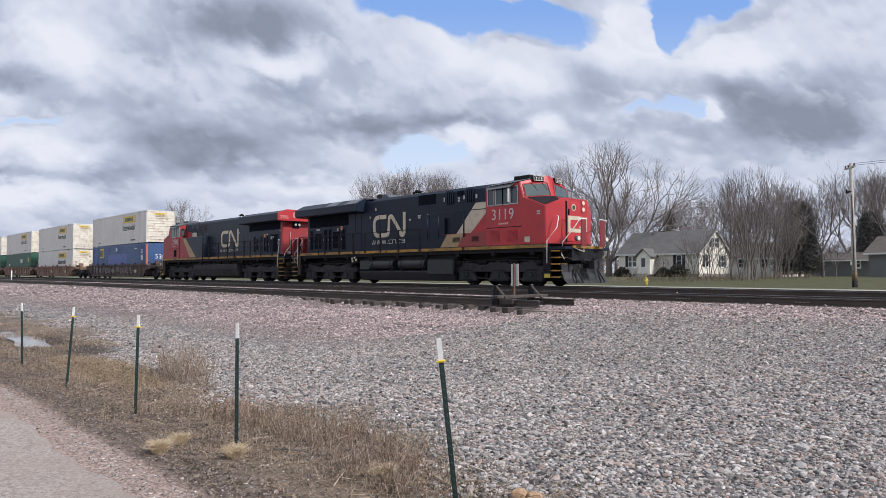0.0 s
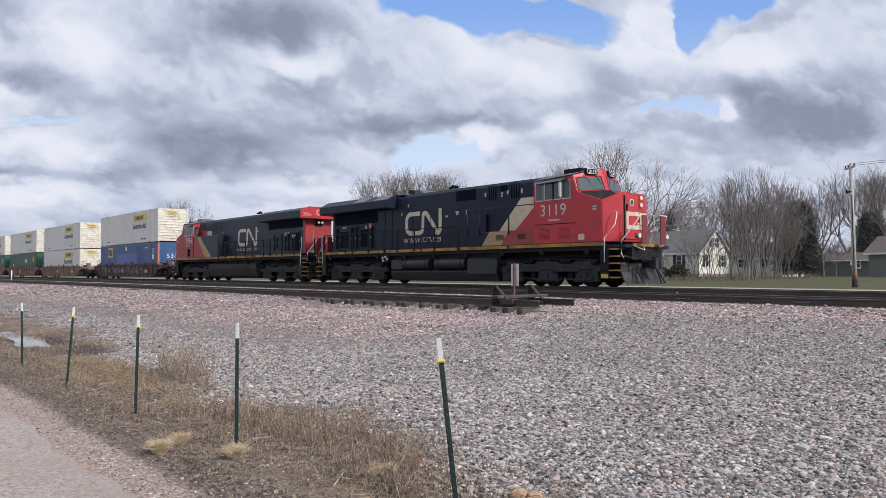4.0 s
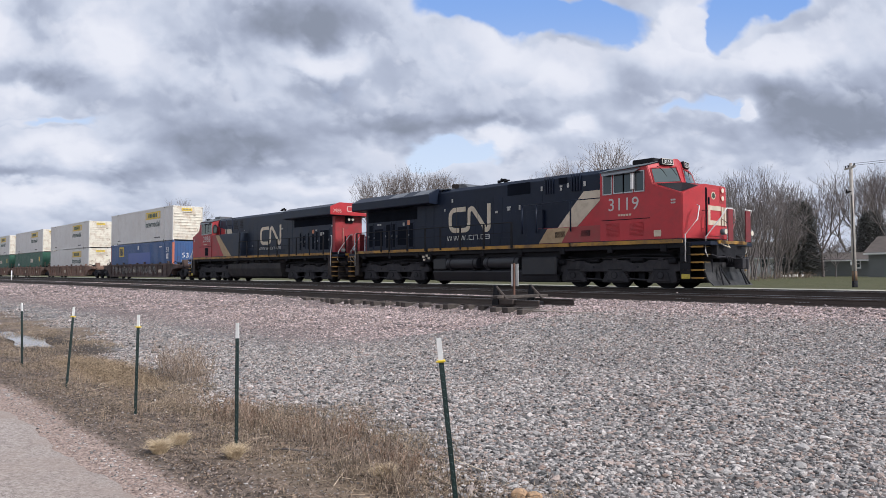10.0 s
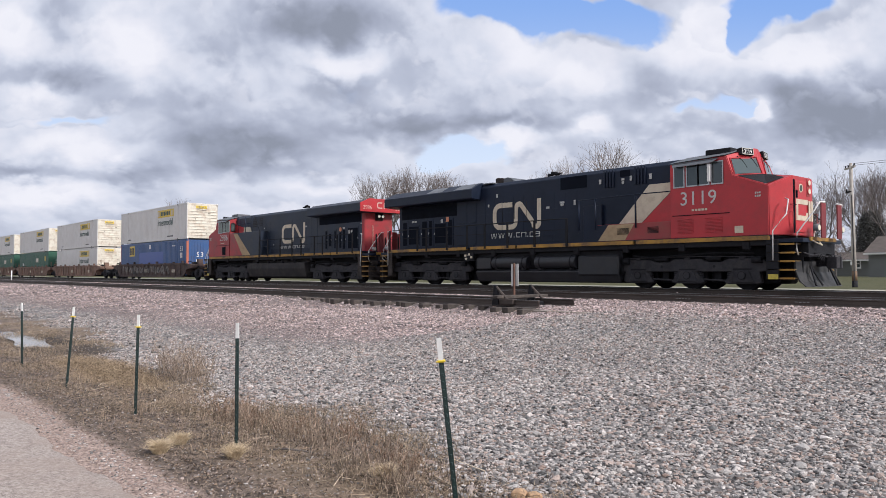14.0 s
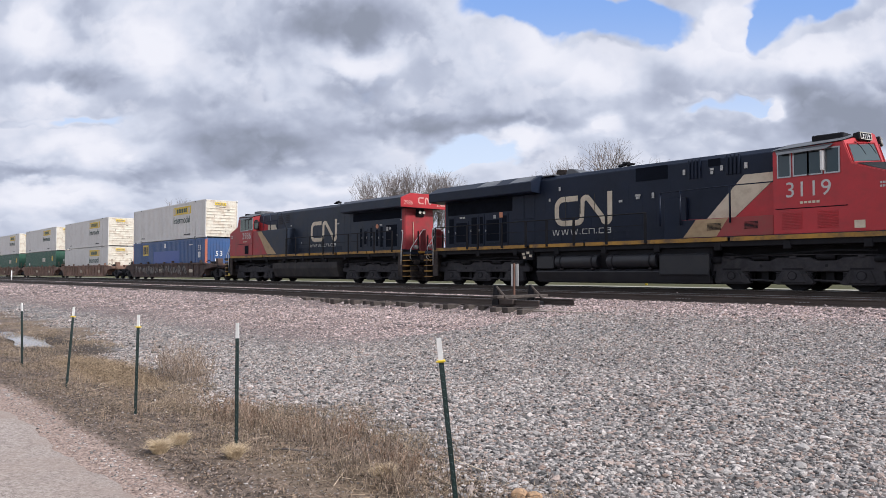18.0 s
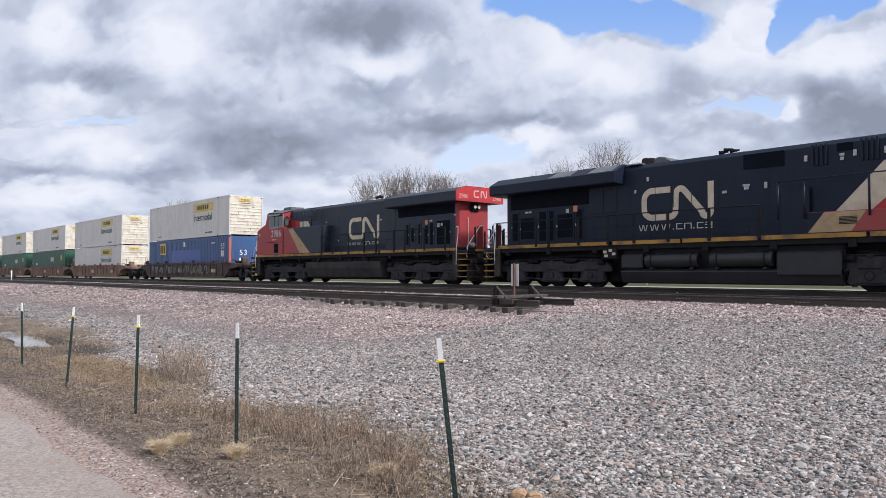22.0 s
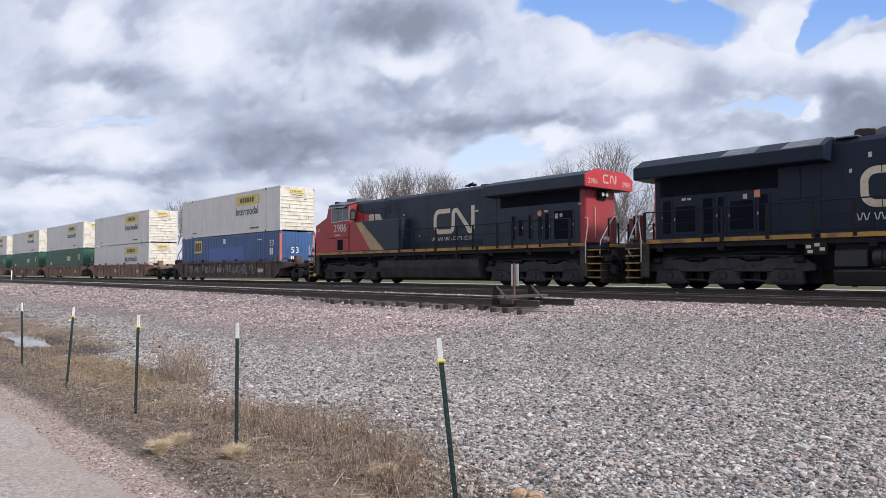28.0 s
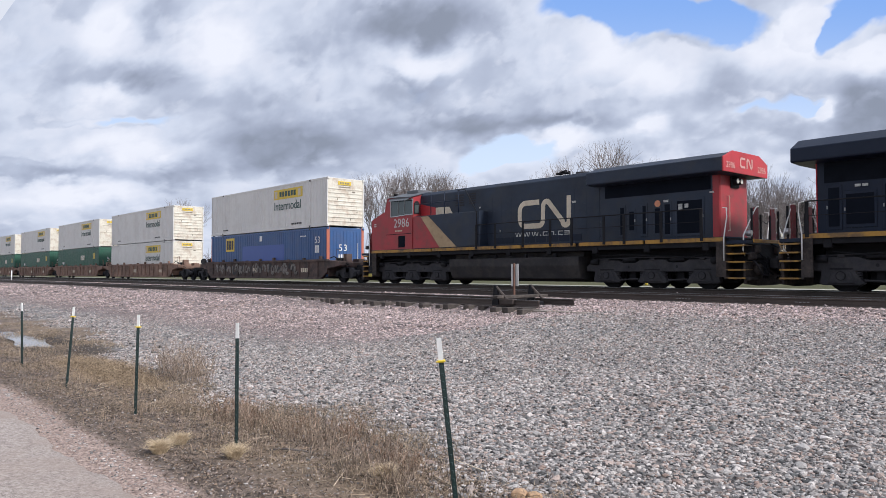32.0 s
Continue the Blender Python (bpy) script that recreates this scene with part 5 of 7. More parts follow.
    badge = tube("nose_badge", [(10.42, -0.2, 3.28), (10.442, -0.2, 3.28)], 0.14, CREAM, lo, 20)
    tube("badge_centre", [(10.44, -0.2, 3.28), (10.446, -0.2, 3.28)], 0.1, surf("badge_green", (0.03, 0.06, 0.04), 0.5, var=0.1, bump=0.0), badge, 20)
    # roof gear
    box("roof_unit", 7.3, 8.25, -0.5, 0.5, 4.66, 4.86, GREY if not lead else SOOT, lo, 0.03, "cab air conditioner")
    horn = box("horn_base", 0.3, 0.95, -0.45, -0.2, 4.58, 4.66, SOOT, lo, 0.01) if lead else box("horn_base", -2.3, -1.5, 0.2, 0.45, 4.5, 4.56, SOOT, lo, 0.01)
    hx, hy = (0.6, -0.35) if lead else (-1.9, 0.35)
    for k, (dx, dz) in enumerate(((-0.3, 0.05), (-0.12, 0.12), (0.1, 0.06))):
        tube("trumpet", [(hx + dx, hy, 4.68 + dz), (hx + dx - 0.32, hy, 4.68 + dz)], 0.03, SOOT, horn, 8, r1=0.075)
    tube("exhaust_stack", [(-3.0, 0, 4.4), (-3.0, 0, 4.72)], 0.35, GRIME, lo, 16)
    if lead:
        prism("exhaust_hump", [(-2.5, 4.55), (-2.42, 4.8), (-2.25, 4.85), (-2.0, 4.8), (-1.68, 4.58)], "y", -0.62, 0.62, GREY, lo, 0.03)
        prism("stack_shroud", [(-3.12, 4.55), (-3.08, 4.86), (-2.95, 4.9), (-2.5, 4.84), (-2.46, 4.55)], "y", -0.5, 0.5, ROAD_GRIME, lo, 0.03, "dusty exhaust shroud")
        for s in (-1, 1):
            box("roof_sheet", -3.5, -2.85, *sorted((s * 0.5, s * 0.9)), 4.6, 4.65, SCREEN, lo, 0.01, "pale roof plate")
    # tanks
    prism("fuel_tank", [(-1.25, 0.95), (-1.05, 0.3), (-0.6, 0.17), (0.6, 0.17), (1.05, 0.3), (1.25, 0.95), (1.25, 1.43), (-1.25, 1.43)] if lead else
          [(-1.0, 1.43), (-1.02, 1.22), (-1.42, 1.2), (-1.42, 0.85), (-1.25, 0.32), (-0.7, 0.2), (0.7, 0.2), (1.25, 0.32), (1.42, 0.85), (1.42, 1.2), (1.02, 1.22), (1.0, 1.43)], "x", -3.4 if lead else -3.8, 4.35 if lead else 3.85, SOOT if lead else TANK_DUSTY, lo, 0.03)
    for s in (-1, 1):
        if lead:
            prism("tank_skirt", [(s * 1.3, 0.72), (s * 1.45, 0.62), (s * 1.3, 0.2), (s * 1.1, 0.17)], "x", -3.4, 4.3, TANK_BLACK, lo, 0.02)
            for x0, x1 in ((-2.3, -0.25), (0.2, 2.3)):
                at_ = tube("air_tank", [(x0, s * 1.3, 1.0), (x0 + 0.08, s * 1.3, 1.0), (x1 - 0.08, s * 1.3, 1.0), (x1, s * 1.3, 1.0)], 0.255, TANK_BLACK, lo, 20, "black cylindrical air reservoir")
                for x in (x0 + 0.25, x1 - 0.25):
                    tube("strap", [(x - 0.03, s * 1.3, 1.0), (x + 0.03, s * 1.3, 1.0)], 0.263, SOOT, at_, 20)
                    box("valve", x - 0.05, x + 0.05, *sorted((s * 1.3, s * 1.5)), 0.68, 0.75, GRIME, at_, 0.01)
            box("valve_cabinet", 2.38, 4.3, *sorted((s * 1.0, s * 1.46)), 0.45, 1.22, TANK_BLACK, lo, 0.06)
            box("filter_box", -3.38, -2.45, *sorted((s * 1.0, s * 1.44)), 0.72, 1.24, TANK_BLACK, lo, 0.04)
            jb = box("junction_box", -4.2, -3.55, *sorted((s * 1.3, s * 1.46)), 1.1, 1.5, SOOT, lo, 0.02)
            bm = bmesh.new()
            for dx, dz in ((-0.55, 0.2), (-0.3, 0.25), (-0.15, 0.12), (-0.5, 0.05)):
                bm_box(bm, -3.6 + dx, -3.45 + dx, *sorted((s * 1.46, s * 1.47)), 1.1 + dz, 1.2 + dz)
            part("data_label", bm, CREAM, jb)
        else:
            for x in (-2.6, -1.0, 0.8, 2.4):
                box("tank_bracket", x - 0.06, x + 0.06, *sorted((s * 1.3, s * 1.45)), 1.2, 1.35, SOOT, lo, 0.01)
    end_gear(lo, 1, lead)
    end_gear(lo, -1, False)
    # hood end
    back = -9.68 if lead else -9.46
    box("hood_end", back - 0.03, back + 0.02, -0.93, 0.93, 1.76, 3.92, RED if lead else RED_OLD, lo, 0.02, "red hood end")
    if not lead:
        prism("hood_corner", [(back, 1.78), (back + 0.25, 1.78), (back + 0.25, 3.9), (back, 3.9)], "y", -0.958, 0.958, RED_OLD, lo, 0.01)
        board = prism("end_board", [(-1.56, 3.92), (-1.56, 4.4), (-0.95, 4.66), (0.95, 4.66), (1.56, 4.4), (1.56, 3.92)], "x", -9.94, -9.88, RED, lo, 0.01, "red end board of the radiator cap")
        for s in (-1, 1):
            lettering("end_number", "2986", 0.3, FADED_PINK, board, pose(-9.945, s * 1.1, 4.06, 90, 0, -90), "small cream number")
        for band in ([(-0.1, 4.445), (-0.36, 4.445), (-0.415, 4.39), (-0.415, 4.21), (-0.36, 4.155), (-0.1, 4.155)], [(0.035, 4.12), (0.035, 4.38), (0.09, 4.445), (0.17, 4.42), (0.29, 4.18), (0.35, 4.155), (0.395, 4.21), (0.395, 4.48)]):
            bm = ribbon(bmesh.new(), [(-a, z) for a, z in band], 0.07, 9.947)
            bmesh.ops.rotate(bm, verts=bm.verts, cent=(0, 0, 0), matrix=Matrix.Rotation(radians(90), 3, "Z"))
            part("end_emblem", bm, FADED_PINK, board, "cream curving band emblem")
    for y in (-0.13, 0.13):
        rim = tube("rear_light", [(back, y, 3.72), (back - 0.24, y, 3.72)], 0.11, SOOT, lo, 14)
        tube("lens", [(back - 0.23, y, 3.72), (back - 0.255, y, 3.72)], 0.085, LENS, rim, 14)
    box("light_bracket", back - 0.1, back, -0.26, 0.26, 3.5, 3.9, SOOT, lo, 0.02)
    tube("end_grab", [(back, 0.45, 2.0), (back - 0.1, 0.45, 2.0), (back - 0.1, 0.45, 3.2), (back, 0.45, 3.2)], 0.014, CREAM, lo, 6)
    for y in (-1.08, 1.08):
        d = tube("rear_ditch_light", [(-10.45, y, 1.86), (-10.62, y, 1.86)], 0.1, STEEL, lo, 14)
        tube("lens", [(-10.61, y, 1.86), (-10.63, y, 1.86)], 0.08, LENS, d, 14)
    return lo


LEAD_X, SECOND_X = -5.38, -27.68
lead_engine = locomotive(True)
second_engine = locomotive(False)


# ---- freight ----
BROWN = surf("faded_brown", (0.265, 0.165, 0.12), 0.8, var=0.35, scale=0.8, bump=0.15, dirt=(0.10, 0.06, 0.045), amount=0.8)
DARK_RUST = surf("grimy_brown", (0.10, 0.066, 0.056), 0.8, var=0.5, scale=1.0, bump=0.25, dirt=(0.035, 0.03, 0.03), amount=0.9)
BOX_WHITE = surf("box_white", (0.72, 0.705, 0.675), 0.5, var=0.05, scale=0.5, bump=0.03, dirt=(0.52, 0.48, 0.43), amount=0.3)
# end white warmed by tint as if sunlit, unlike the flanks, with rust stains
BOX_END = surf("box_end_sunlit", (0.72, 0.68, 0.58), 0.55, var=0.06, scale=0.8, bump=0.03, dirt=(0.34, 0.2, 0.11), amount=0.55)
BOX_BLUE = surf("box_blue", (0.04, 0.10, 0.25), 0.45, var=0.12, scale=0.6, bump=0.03, dirt=(0.08, 0.10, 0.18), amount=0.4)
BOX_GREEN = surf("box_green", (0.03, 0.115, 0.075), 0.5, var=0.15, scale=0.6, bump=0.03, dirt=(0.06, 0.10, 0.08), amount=0.4)
BOX_ORANGE = surf("box_orange", (0.5, 0.16, 0.10), 0.5, var=0.1, scale=0.9, bump=0.03)
PATCH_BLUE = surf("patch_blue", (0.05, 0.10, 0.34), 0.45, var=0.05, scale=0.5, bump=0.0)
SIGN_YELLOW = surf("sign_yellow", (0.72, 0.52, 0.05), 0.5, var=0.06, bump=0.0, dirt=(0.5, 0.36, 0.1), amount=0.3)
DARK_GREEN_INK = surf("ink_green", (0.02, 0.07, 0.06), 0.5, var=0.1, bump=0.0)
FAINT_INK = surf("ink_faint", (0.22, 0.19, 0.15), 0.6, var=0.2, bump=0.0)
DARK_INK = surf("ink_dark", (0.03, 0.03, 0.035), 0.5, var=0.1, bump=0.0)

CL, CW, CH = 16.15, 2.59, 2.896


def corrugated(x0, x1, z0, z1, s, pitch, deep, y=CW / 2):
    """A pressed steel flank: flat-topped waves standing upright."""
    prof, x = [], x0
    while x < x1 - 1e-6:
        for f, d in ((0.0, 0.0), (0.62, 0.0), (0.74, deep), (0.88, deep)):
            if x + f * pitch < x1:
                prof.append((x + f * pitch, d))
        x += pitch
    prof.append((x1, 0.0))
    bm = bmesh.new()
    lo = [bm.verts.new((p, s * (y - d), z0)) for p, d in prof]
    hi = [bm.verts.new((p, s * (y - d), z1)) for p, d in prof]
    for i in range(len(prof) - 1):
        f = (lo[i], lo[i + 1], hi[i + 1], hi[i]) if s < 0 else (lo[i], hi[i], hi[i + 1], lo[i + 1])
        bm.faces.new(f)
    return bm


def container(style, label):
    """A 53-foot intermodal box: frame, corrugated flanks, ribbed or plain ends, roof, markings."""
    skin = {"white": BOX_WHITE, "blue": BOX_BLUE, "green": BOX_GREEN}[style]
    c = thing("shipping_container", label, "container", "containers on the train")
    h = CL / 2
    box("core", -h + 0.06, h - 0.06, -CW / 2 + 0.07, CW / 2 - 0.07, 0.1, CH - 0.03, skin, c, 0)
    box("roof", -h + 0.02, h - 0.02, -CW / 2 + 0.03, CW / 2 - 0.03, CH - 0.05, CH - 0.012, skin, c, 0.004)
    for s in (-1, 1):
        part("side_wall", corrugated(-h + 0.1, h - 0.1, 0.16, CH - 0.1, s, 0.31 if style == "white" else 0.28, 0.028, CW / 2 - 0.012), skin, c)
        box("bottom_rail", -h, h, *sorted((s * (CW / 2 - 0.06), s * CW / 2)), 0.0, 0.17, skin, c, 0.006)
        box("top_rail", -h, h, *sorted((s * (CW / 2 - 0.06), s * CW / 2)), CH - 0.11, CH, skin, c, 0.006)
        for x in (-h, -6.1, 6.1, h):
            w = 0.075
            a, b = max(-h, x - w), min(h, x + w)
            box("corner_post" if abs(x) > 7 else "stacking_post", a, b, *sorted((s * (CW / 2 - 0.05), s * (CW / 2 + 0.006))), 0.0, CH, BOX_ORANGE if style == "blue" and abs(x) > 7 else skin, c, 0.006)
            for z in (-0.002, CH - 0.12):
                box("corner_casting", (a + b) / 2 - 0.09, (a + b) / 2 + 0.09, *sorted((s * (CW / 2 - 0.12), s * (CW / 2 + 0.008))), z, z + 0.122, DARK_INK if abs(x) < 7 else skin, c, 0.01)
    end_skin = BOX_END if style == "white" else skin
    for e in (-1, 1):
        box("end_wall", *sorted((e * (h - 0.08), e * (h - 0.02))), -CW / 2 + 0.06, CW / 2 - 0.06, 0.05, CH - 0.05, end_skin, c, 0.004)
        if style == "white":
            for k in range(9):
                z = 0.28 + k * 0.24
                box("end_rib", *sorted((e * (h - 0.03), e * (h + 0.008))), -CW / 2 + 0.1, CW / 2 - 0.1, z, z + 0.075, end_skin, c, 0.008)
            box("end_sign", *sorted((e * (h + 0.006), e * (h + 0.014))), -0.55, 0.35, CH - 0.42, CH - 0.2, SIGN_YELLOW, c, 0.002, "yellow brand plate")
            marks = [(0.013, 0.018, -0.45 + k * 0.12, -0.37 + k * 0.12, CH - 0.36, CH - 0.26) for k in range(6)]
            marks += [(0.004, 0.012, -0.45, 0.3, CH - 0.56, CH - 0.52), (0.004, 0.012, 0.45, 0.65, 2.06, 2.13)]
            marks += [(0.0, 0.012, y - 0.02, y + 0.02, z - 0.06, z + 0.06) for y, z in ((-0.6, 1.6), (0.8, 0.9), (0.35, 0.45))]
            for d0, d1, y0, y1, z0, z1 in marks:
                box("end_marking", *sorted((e * (h + d0), e * (h + d1))), y0, y1, z0, z1, FAINT_INK, c, 0.0)
        else:
            part_bm = bmesh.new()
            for k in range(10):
                y = -1.1 + k * 0.235
                bm_box(part_bm, *sorted((e * (h - 0.03), e * (h + 0.0))), y, y + 0.12, 0.2, CH - 0.2, 0.01)
            part("end_rib", part_bm, end_skin, c)
            lettering("size_number", "53", 0.56, WHITE, c, pose(e * (h + 0.012), -0.2 * e, 1.5, 90, 0, 90 * e), "white size number", 0.6)
            plate = bmesh.new()
            for k in range(4):
                bm_box(plate, *sorted((e * (h), e * (h + 0.01))), -0.5 + k * 0.15, -0.39 + k * 0.15, 0.95 - 0.05 * (k % 2), 1.3)
            part("data_panel", plate, WHITE, c)
            for y in (-CW / 2, CW / 2):
                box("end_post", *sorted((e * (h - 0.05), e * (h + 0.012))), min(y, y - math.copysign(0.17, y)), max(y, y - math.copysign(0.17, y)), 0.0, CH, BOX_ORANGE if style == "blue" else end_skin, c, 0.006)
            tube("lock_rod", [(e * (h + 0.02), 0.85, 0.2), (e * (h + 0.02), 0.85, 2.0)], 0.02, WHITE, c, 6)
    for s in (-1, 1):
        y = s * (CW / 2 + 0.004)
        face = pose(0, y, 0, 90, 0, 0 if s < 0 else 180)
        if style == "white":
            box("brand_panel", 1.62 + 0.0, 5.22, *sorted((y, y - s * 0.02)), 1.97, 2.6, SIGN_YELLOW, c, 0.002, "yellow brand panel with plain dark bars")
            bars("brand_bar", c, 2.35, 4.5, 2.12, 2.45, y + s * 0.006, 6, DARK_GREEN_INK, "dark bars on the yellow panel")
            for xx in (1.85, 4.8):
                box("brand_scroll", xx - 0.12, xx + 0.2, *sorted((y, y + s * 0.006)), 2.05, 2.5, CREAM, c, 0.0)
            lettering("word", "Intermodal", 0.78, DARK_GREEN_INK, c, pose(3.35, y, 1.28, 90, 0, 0 if s < 0 else 180), "dark green word")
            bars("serial_line", c, 3.9, 5.2, 0.28, 0.38, y, 6, DARK_INK, "small dark serial marks")
            bars("serial_line", c, -6.0, -5.2, 0.28, 0.36, y, 5, DARK_INK, "small dark serial marks")
        elif style == "blue":
            box("brand_panel", -5.52, -4.2, *sorted((y, y - s * 0.02)), 1.72, 2.66, SIGN_YELLOW, c, 0.002, "yellow brand square")
            bars("brand_bar", c, -5.4, -4.25, 1.85, 2.5, y + s * 0.006, 3, DARK_INK, "dark bars on the yellow square")
            box("fresh_patch", -2.9, 2.95, *sorted((y, y - s * 0.02)), 1.0, 2.02, PATCH_BLUE, c, 0.002, "fresher blue painted patch")
            lettering("size_number", "53", 0.56, WHITE, c, pose(7.0, y, 1.98, 90, 0, 0 if s < 0 else 180), "white size number", 0.6)
            bars("data_panel", c, 6.75, 7.25, 1.4, 1.85, y, 2, WHITE, "white data panel")
            bars("data_panel", c, -0.35, 0.15, 2.3, 2.66, y, 1, WHITE, "white data panel")
            bars("serial_line", c, 5.0, 5.7, 2.4, 2.48, y, 5, WHITE, "small white serial marks")
        else:
            box("brand_panel", 6.0, 6.6, *sorted((y, y - s * 0.02)), 1.7, 2.3, SIGN_YELLOW, c, 0.002, "small yellow brand panel")
            bars("brand_bar", c, 1.5, 3.0, 1.6, 2.1, y, 5, BOX_END, "pale marks")
            bars("data_panel", c, -6.0, -5.2, 1.2, 1.5, y, 2, WHITE, "white data panel")
    for x in (-h + 0.1, -6.1, 6.1, h - 0.1):
        for y in (-1.15, 1.15):
            box("twist_lock", x - 0.07, x + 0.07, y - 0.06, y + 0.06, -0.055, 0.0, DARK_INK, c, 0.005)
    return c


def freight_truck(car, cx):
    """Two-axle truck: cast side frames, bolster, springs, two wheelsets."""
    for s in (-1, 1):
        pts = [(-1.25, 0.52), (-1.15, 0.68), (-0.6, 0.72), (-0.4, 0.86), (0.4, 0.86), (0.6, 0.72), (1.15, 0.68), (1.25, 0.52), (1.05, 0.36), (0.72, 0.42), (0.5, 0.26), (-0.5, 0.26), (-0.72, 0.42), (-1.05, 0.36)]
        f = prism("side_frame", [(cx + a, b) for a, b in pts], "y", *sorted((s * 0.9, s * 1.1)), GRIME, car, 0.02)
        sp = bmesh.new()
        for a in (-0.17, 0.0, 0.17):
            for k in range(4):
                bm_tube(sp, [(cx + a, s * 1.12, 0.36 + 0.07 * k), (cx + a, s * 1.12, 0.40 + 0.07 * k)], 0.07, 8)
        part("spring", sp, SOOT, f)
        for a in (-0.89, 0.89):
            tube("bearing", [(cx + a, s * 1.05, 0.48), (cx + a, s * 1.2, 0.48)], 0.13, SOOT, f, 12)
    box("bolster", cx - 0.2, cx + 0.2, -1.1, 1.1, 0.55, 0.85, SOOT, car, 0.03)
    for a in (-0.89, 0.89):
        WHEELS.append((wheelset(car, cx + a, 0.46), cx + a, 0.46, True))


def well_unit(car, cx, paint, half=9.85):
    """One well: deep side sills with posts, floor, and the raised decks over the trucks."""
    for s in (-1, 1):
        ya, yb = sorted((s * 1.36, s * 1.46))
        pts = [(-8.35, 1.28), (8.35, 1.28), (8.35, 0.62), (7.7, 0.24), (-7.7, 0.24), (-8.35, 0.62)]
        w = prism("side_sill", [(cx + a, b) for a, b in pts], "y", ya, yb, paint, car, 0.01)
        box("top_chord", cx - 8.4, cx + 8.4, *sorted((s * 1.33, s * 1.53)), 1.22, 1.36, paint, w, 0.015)
        box("bottom_chord", cx - 7.75, cx + 7.75, *sorted((s * 1.3, s * 1.52)), 0.2, 0.32, paint, w, 0.015)
        for k in range(9):
            x = cx - 7.6 + k * 1.9
            box("chord_cleat", x - 0.1, x + 0.1, *sorted((s * 1.36, s * 1.5)), 1.35, 1.35 + 0.05 + 0.07 * ((k * 7) % 3), paint, w, 0.01)
        for k in range(15):
            x = cx - 7.35 + k * 1.05
            box("side_post", x - 0.05, x + 0.05, *sorted((s * 1.45, s * 1.52)), 0.3, 1.24, paint, w, 0.01)
        bars("data_panel", w, cx - 1.0, cx - 0.2, 0.6, 0.9, s * 1.464, 3, CREAM, "faded white stencil block")
        bars("data_panel", w, cx + 5.4, cx + 6.3, 0.6, 0.85, s * 1.464, 4, CREAM, "faded white stencil block")
        for e in (-1, 1):
            pts = [(cx + e * 8.3, 1.3), (cx + e * 9.7, 1.22), (cx + e * 9.7, 0.98), (cx + e * 8.3, 0.8)]
            prism("end_arm", pts, "y", *sorted((s * 1.0, s * 1.46)), paint, w, 0.015)
    box("well_floor", cx - 8.2, cx + 8.2, -1.3, 1.3, 0.26, 0.36, SOOT, car, 0.01)
    for e in (-1, 1):
        deck = box("end_deck", *sorted((cx + e * 8.3, cx + e * 9.75)), -1.0, 1.0, 0.9, 1.16, paint, car, 0.02)
        box("bulkhead", *sorted((cx + e * 8.28, cx + e * 8.36)), -1.36, 1.36, 0.36, 1.3, paint, deck, 0.01)
        for y in (-1.2, 1.2):
            tube("end_ladder", [(cx + e * 9.3, y, 1.2), (cx + e * 9.3, y, 1.9), (cx + e * 8.9, y, 1.9), (cx + e * 8.9, y, 1.2)], 0.018, paint, deck, 6)
        for k, (dx, y, w, hh) in enumerate(((8.7, -0.9, 0.5, 0.28), (9.25, -0.75, 0.35, 0.5), (9.0, 0.1, 0.6, 0.22))):
            box("equipment_case", *sorted((cx + e * dx, cx + e * (dx + w))), y - 0.2, y + 0.2, 1.15, 1.15 + hh, paint if k else SOOT, deck, 0.02)
        tube("brake_pipe", [(cx + e * 8.4, -1.3, 1.42), (cx + e * 8.9, -1.35, 1.5), (cx + e * 9.5, -1.25, 1.3), (cx + e * 9.8, -0.9, 1.0)], 0.028, SOOT, deck, 6)
        tube("brake_wheel", [(cx + e * 9.6, 0.7, 1.5), (cx + e * 9.64, 0.7, 1.5)], 0.25, SOOT, deck, 16)
        tube("brake_stand", [(cx + e * 9.55, 0.7, 1.1), (cx + e * 9.55, 0.7, 1.75)], 0.05, SOOT, deck, 8)


def well_car(label, centres, truck_at, ends, paint):
    car = thing("well_car", label, "well car", "freight cars on the track")
    for cx in centres:
        well_unit(car, cx, paint)
    for tx in truck_at:
        freight_truck(car, tx)
    for x, e in ends:
        box("draft_gear", *sorted((x - e * 1.9, x - e * 0.3)), -0.35, 0.35, 0.75, 1.0, SOOT, car, 0.02)
        box("coupler", *sorted((x - e * 0.35, x)), -0.16, 0.16, 0.72, 1.02, GRIME, car, 0.04)
        tube("air_hose", [(x - e * 0.4, -0.35, 0.85), (x - e * 0.15, -0.4, 0.5), (x, -0.3, 0.45)], 0.03, SOOT, car, 6)
    return car


CAR_A, CAR_B = -50.5, -74.3
car_a = well_car("grimy brown single well car with graffiti and rust, carrying two boxes", [0.0], [-9.75, 9.9], [(-11.6, -1), (11.67, 1)], DARK_RUST)
car_b = well_car("faded brown articulated well car carrying stacked boxes", [0.0, -20.3, -40.6, -60.9], [10.15, -10.15, -30.45, -50.75, -71.05], [(12.1, 1)], BROWN)
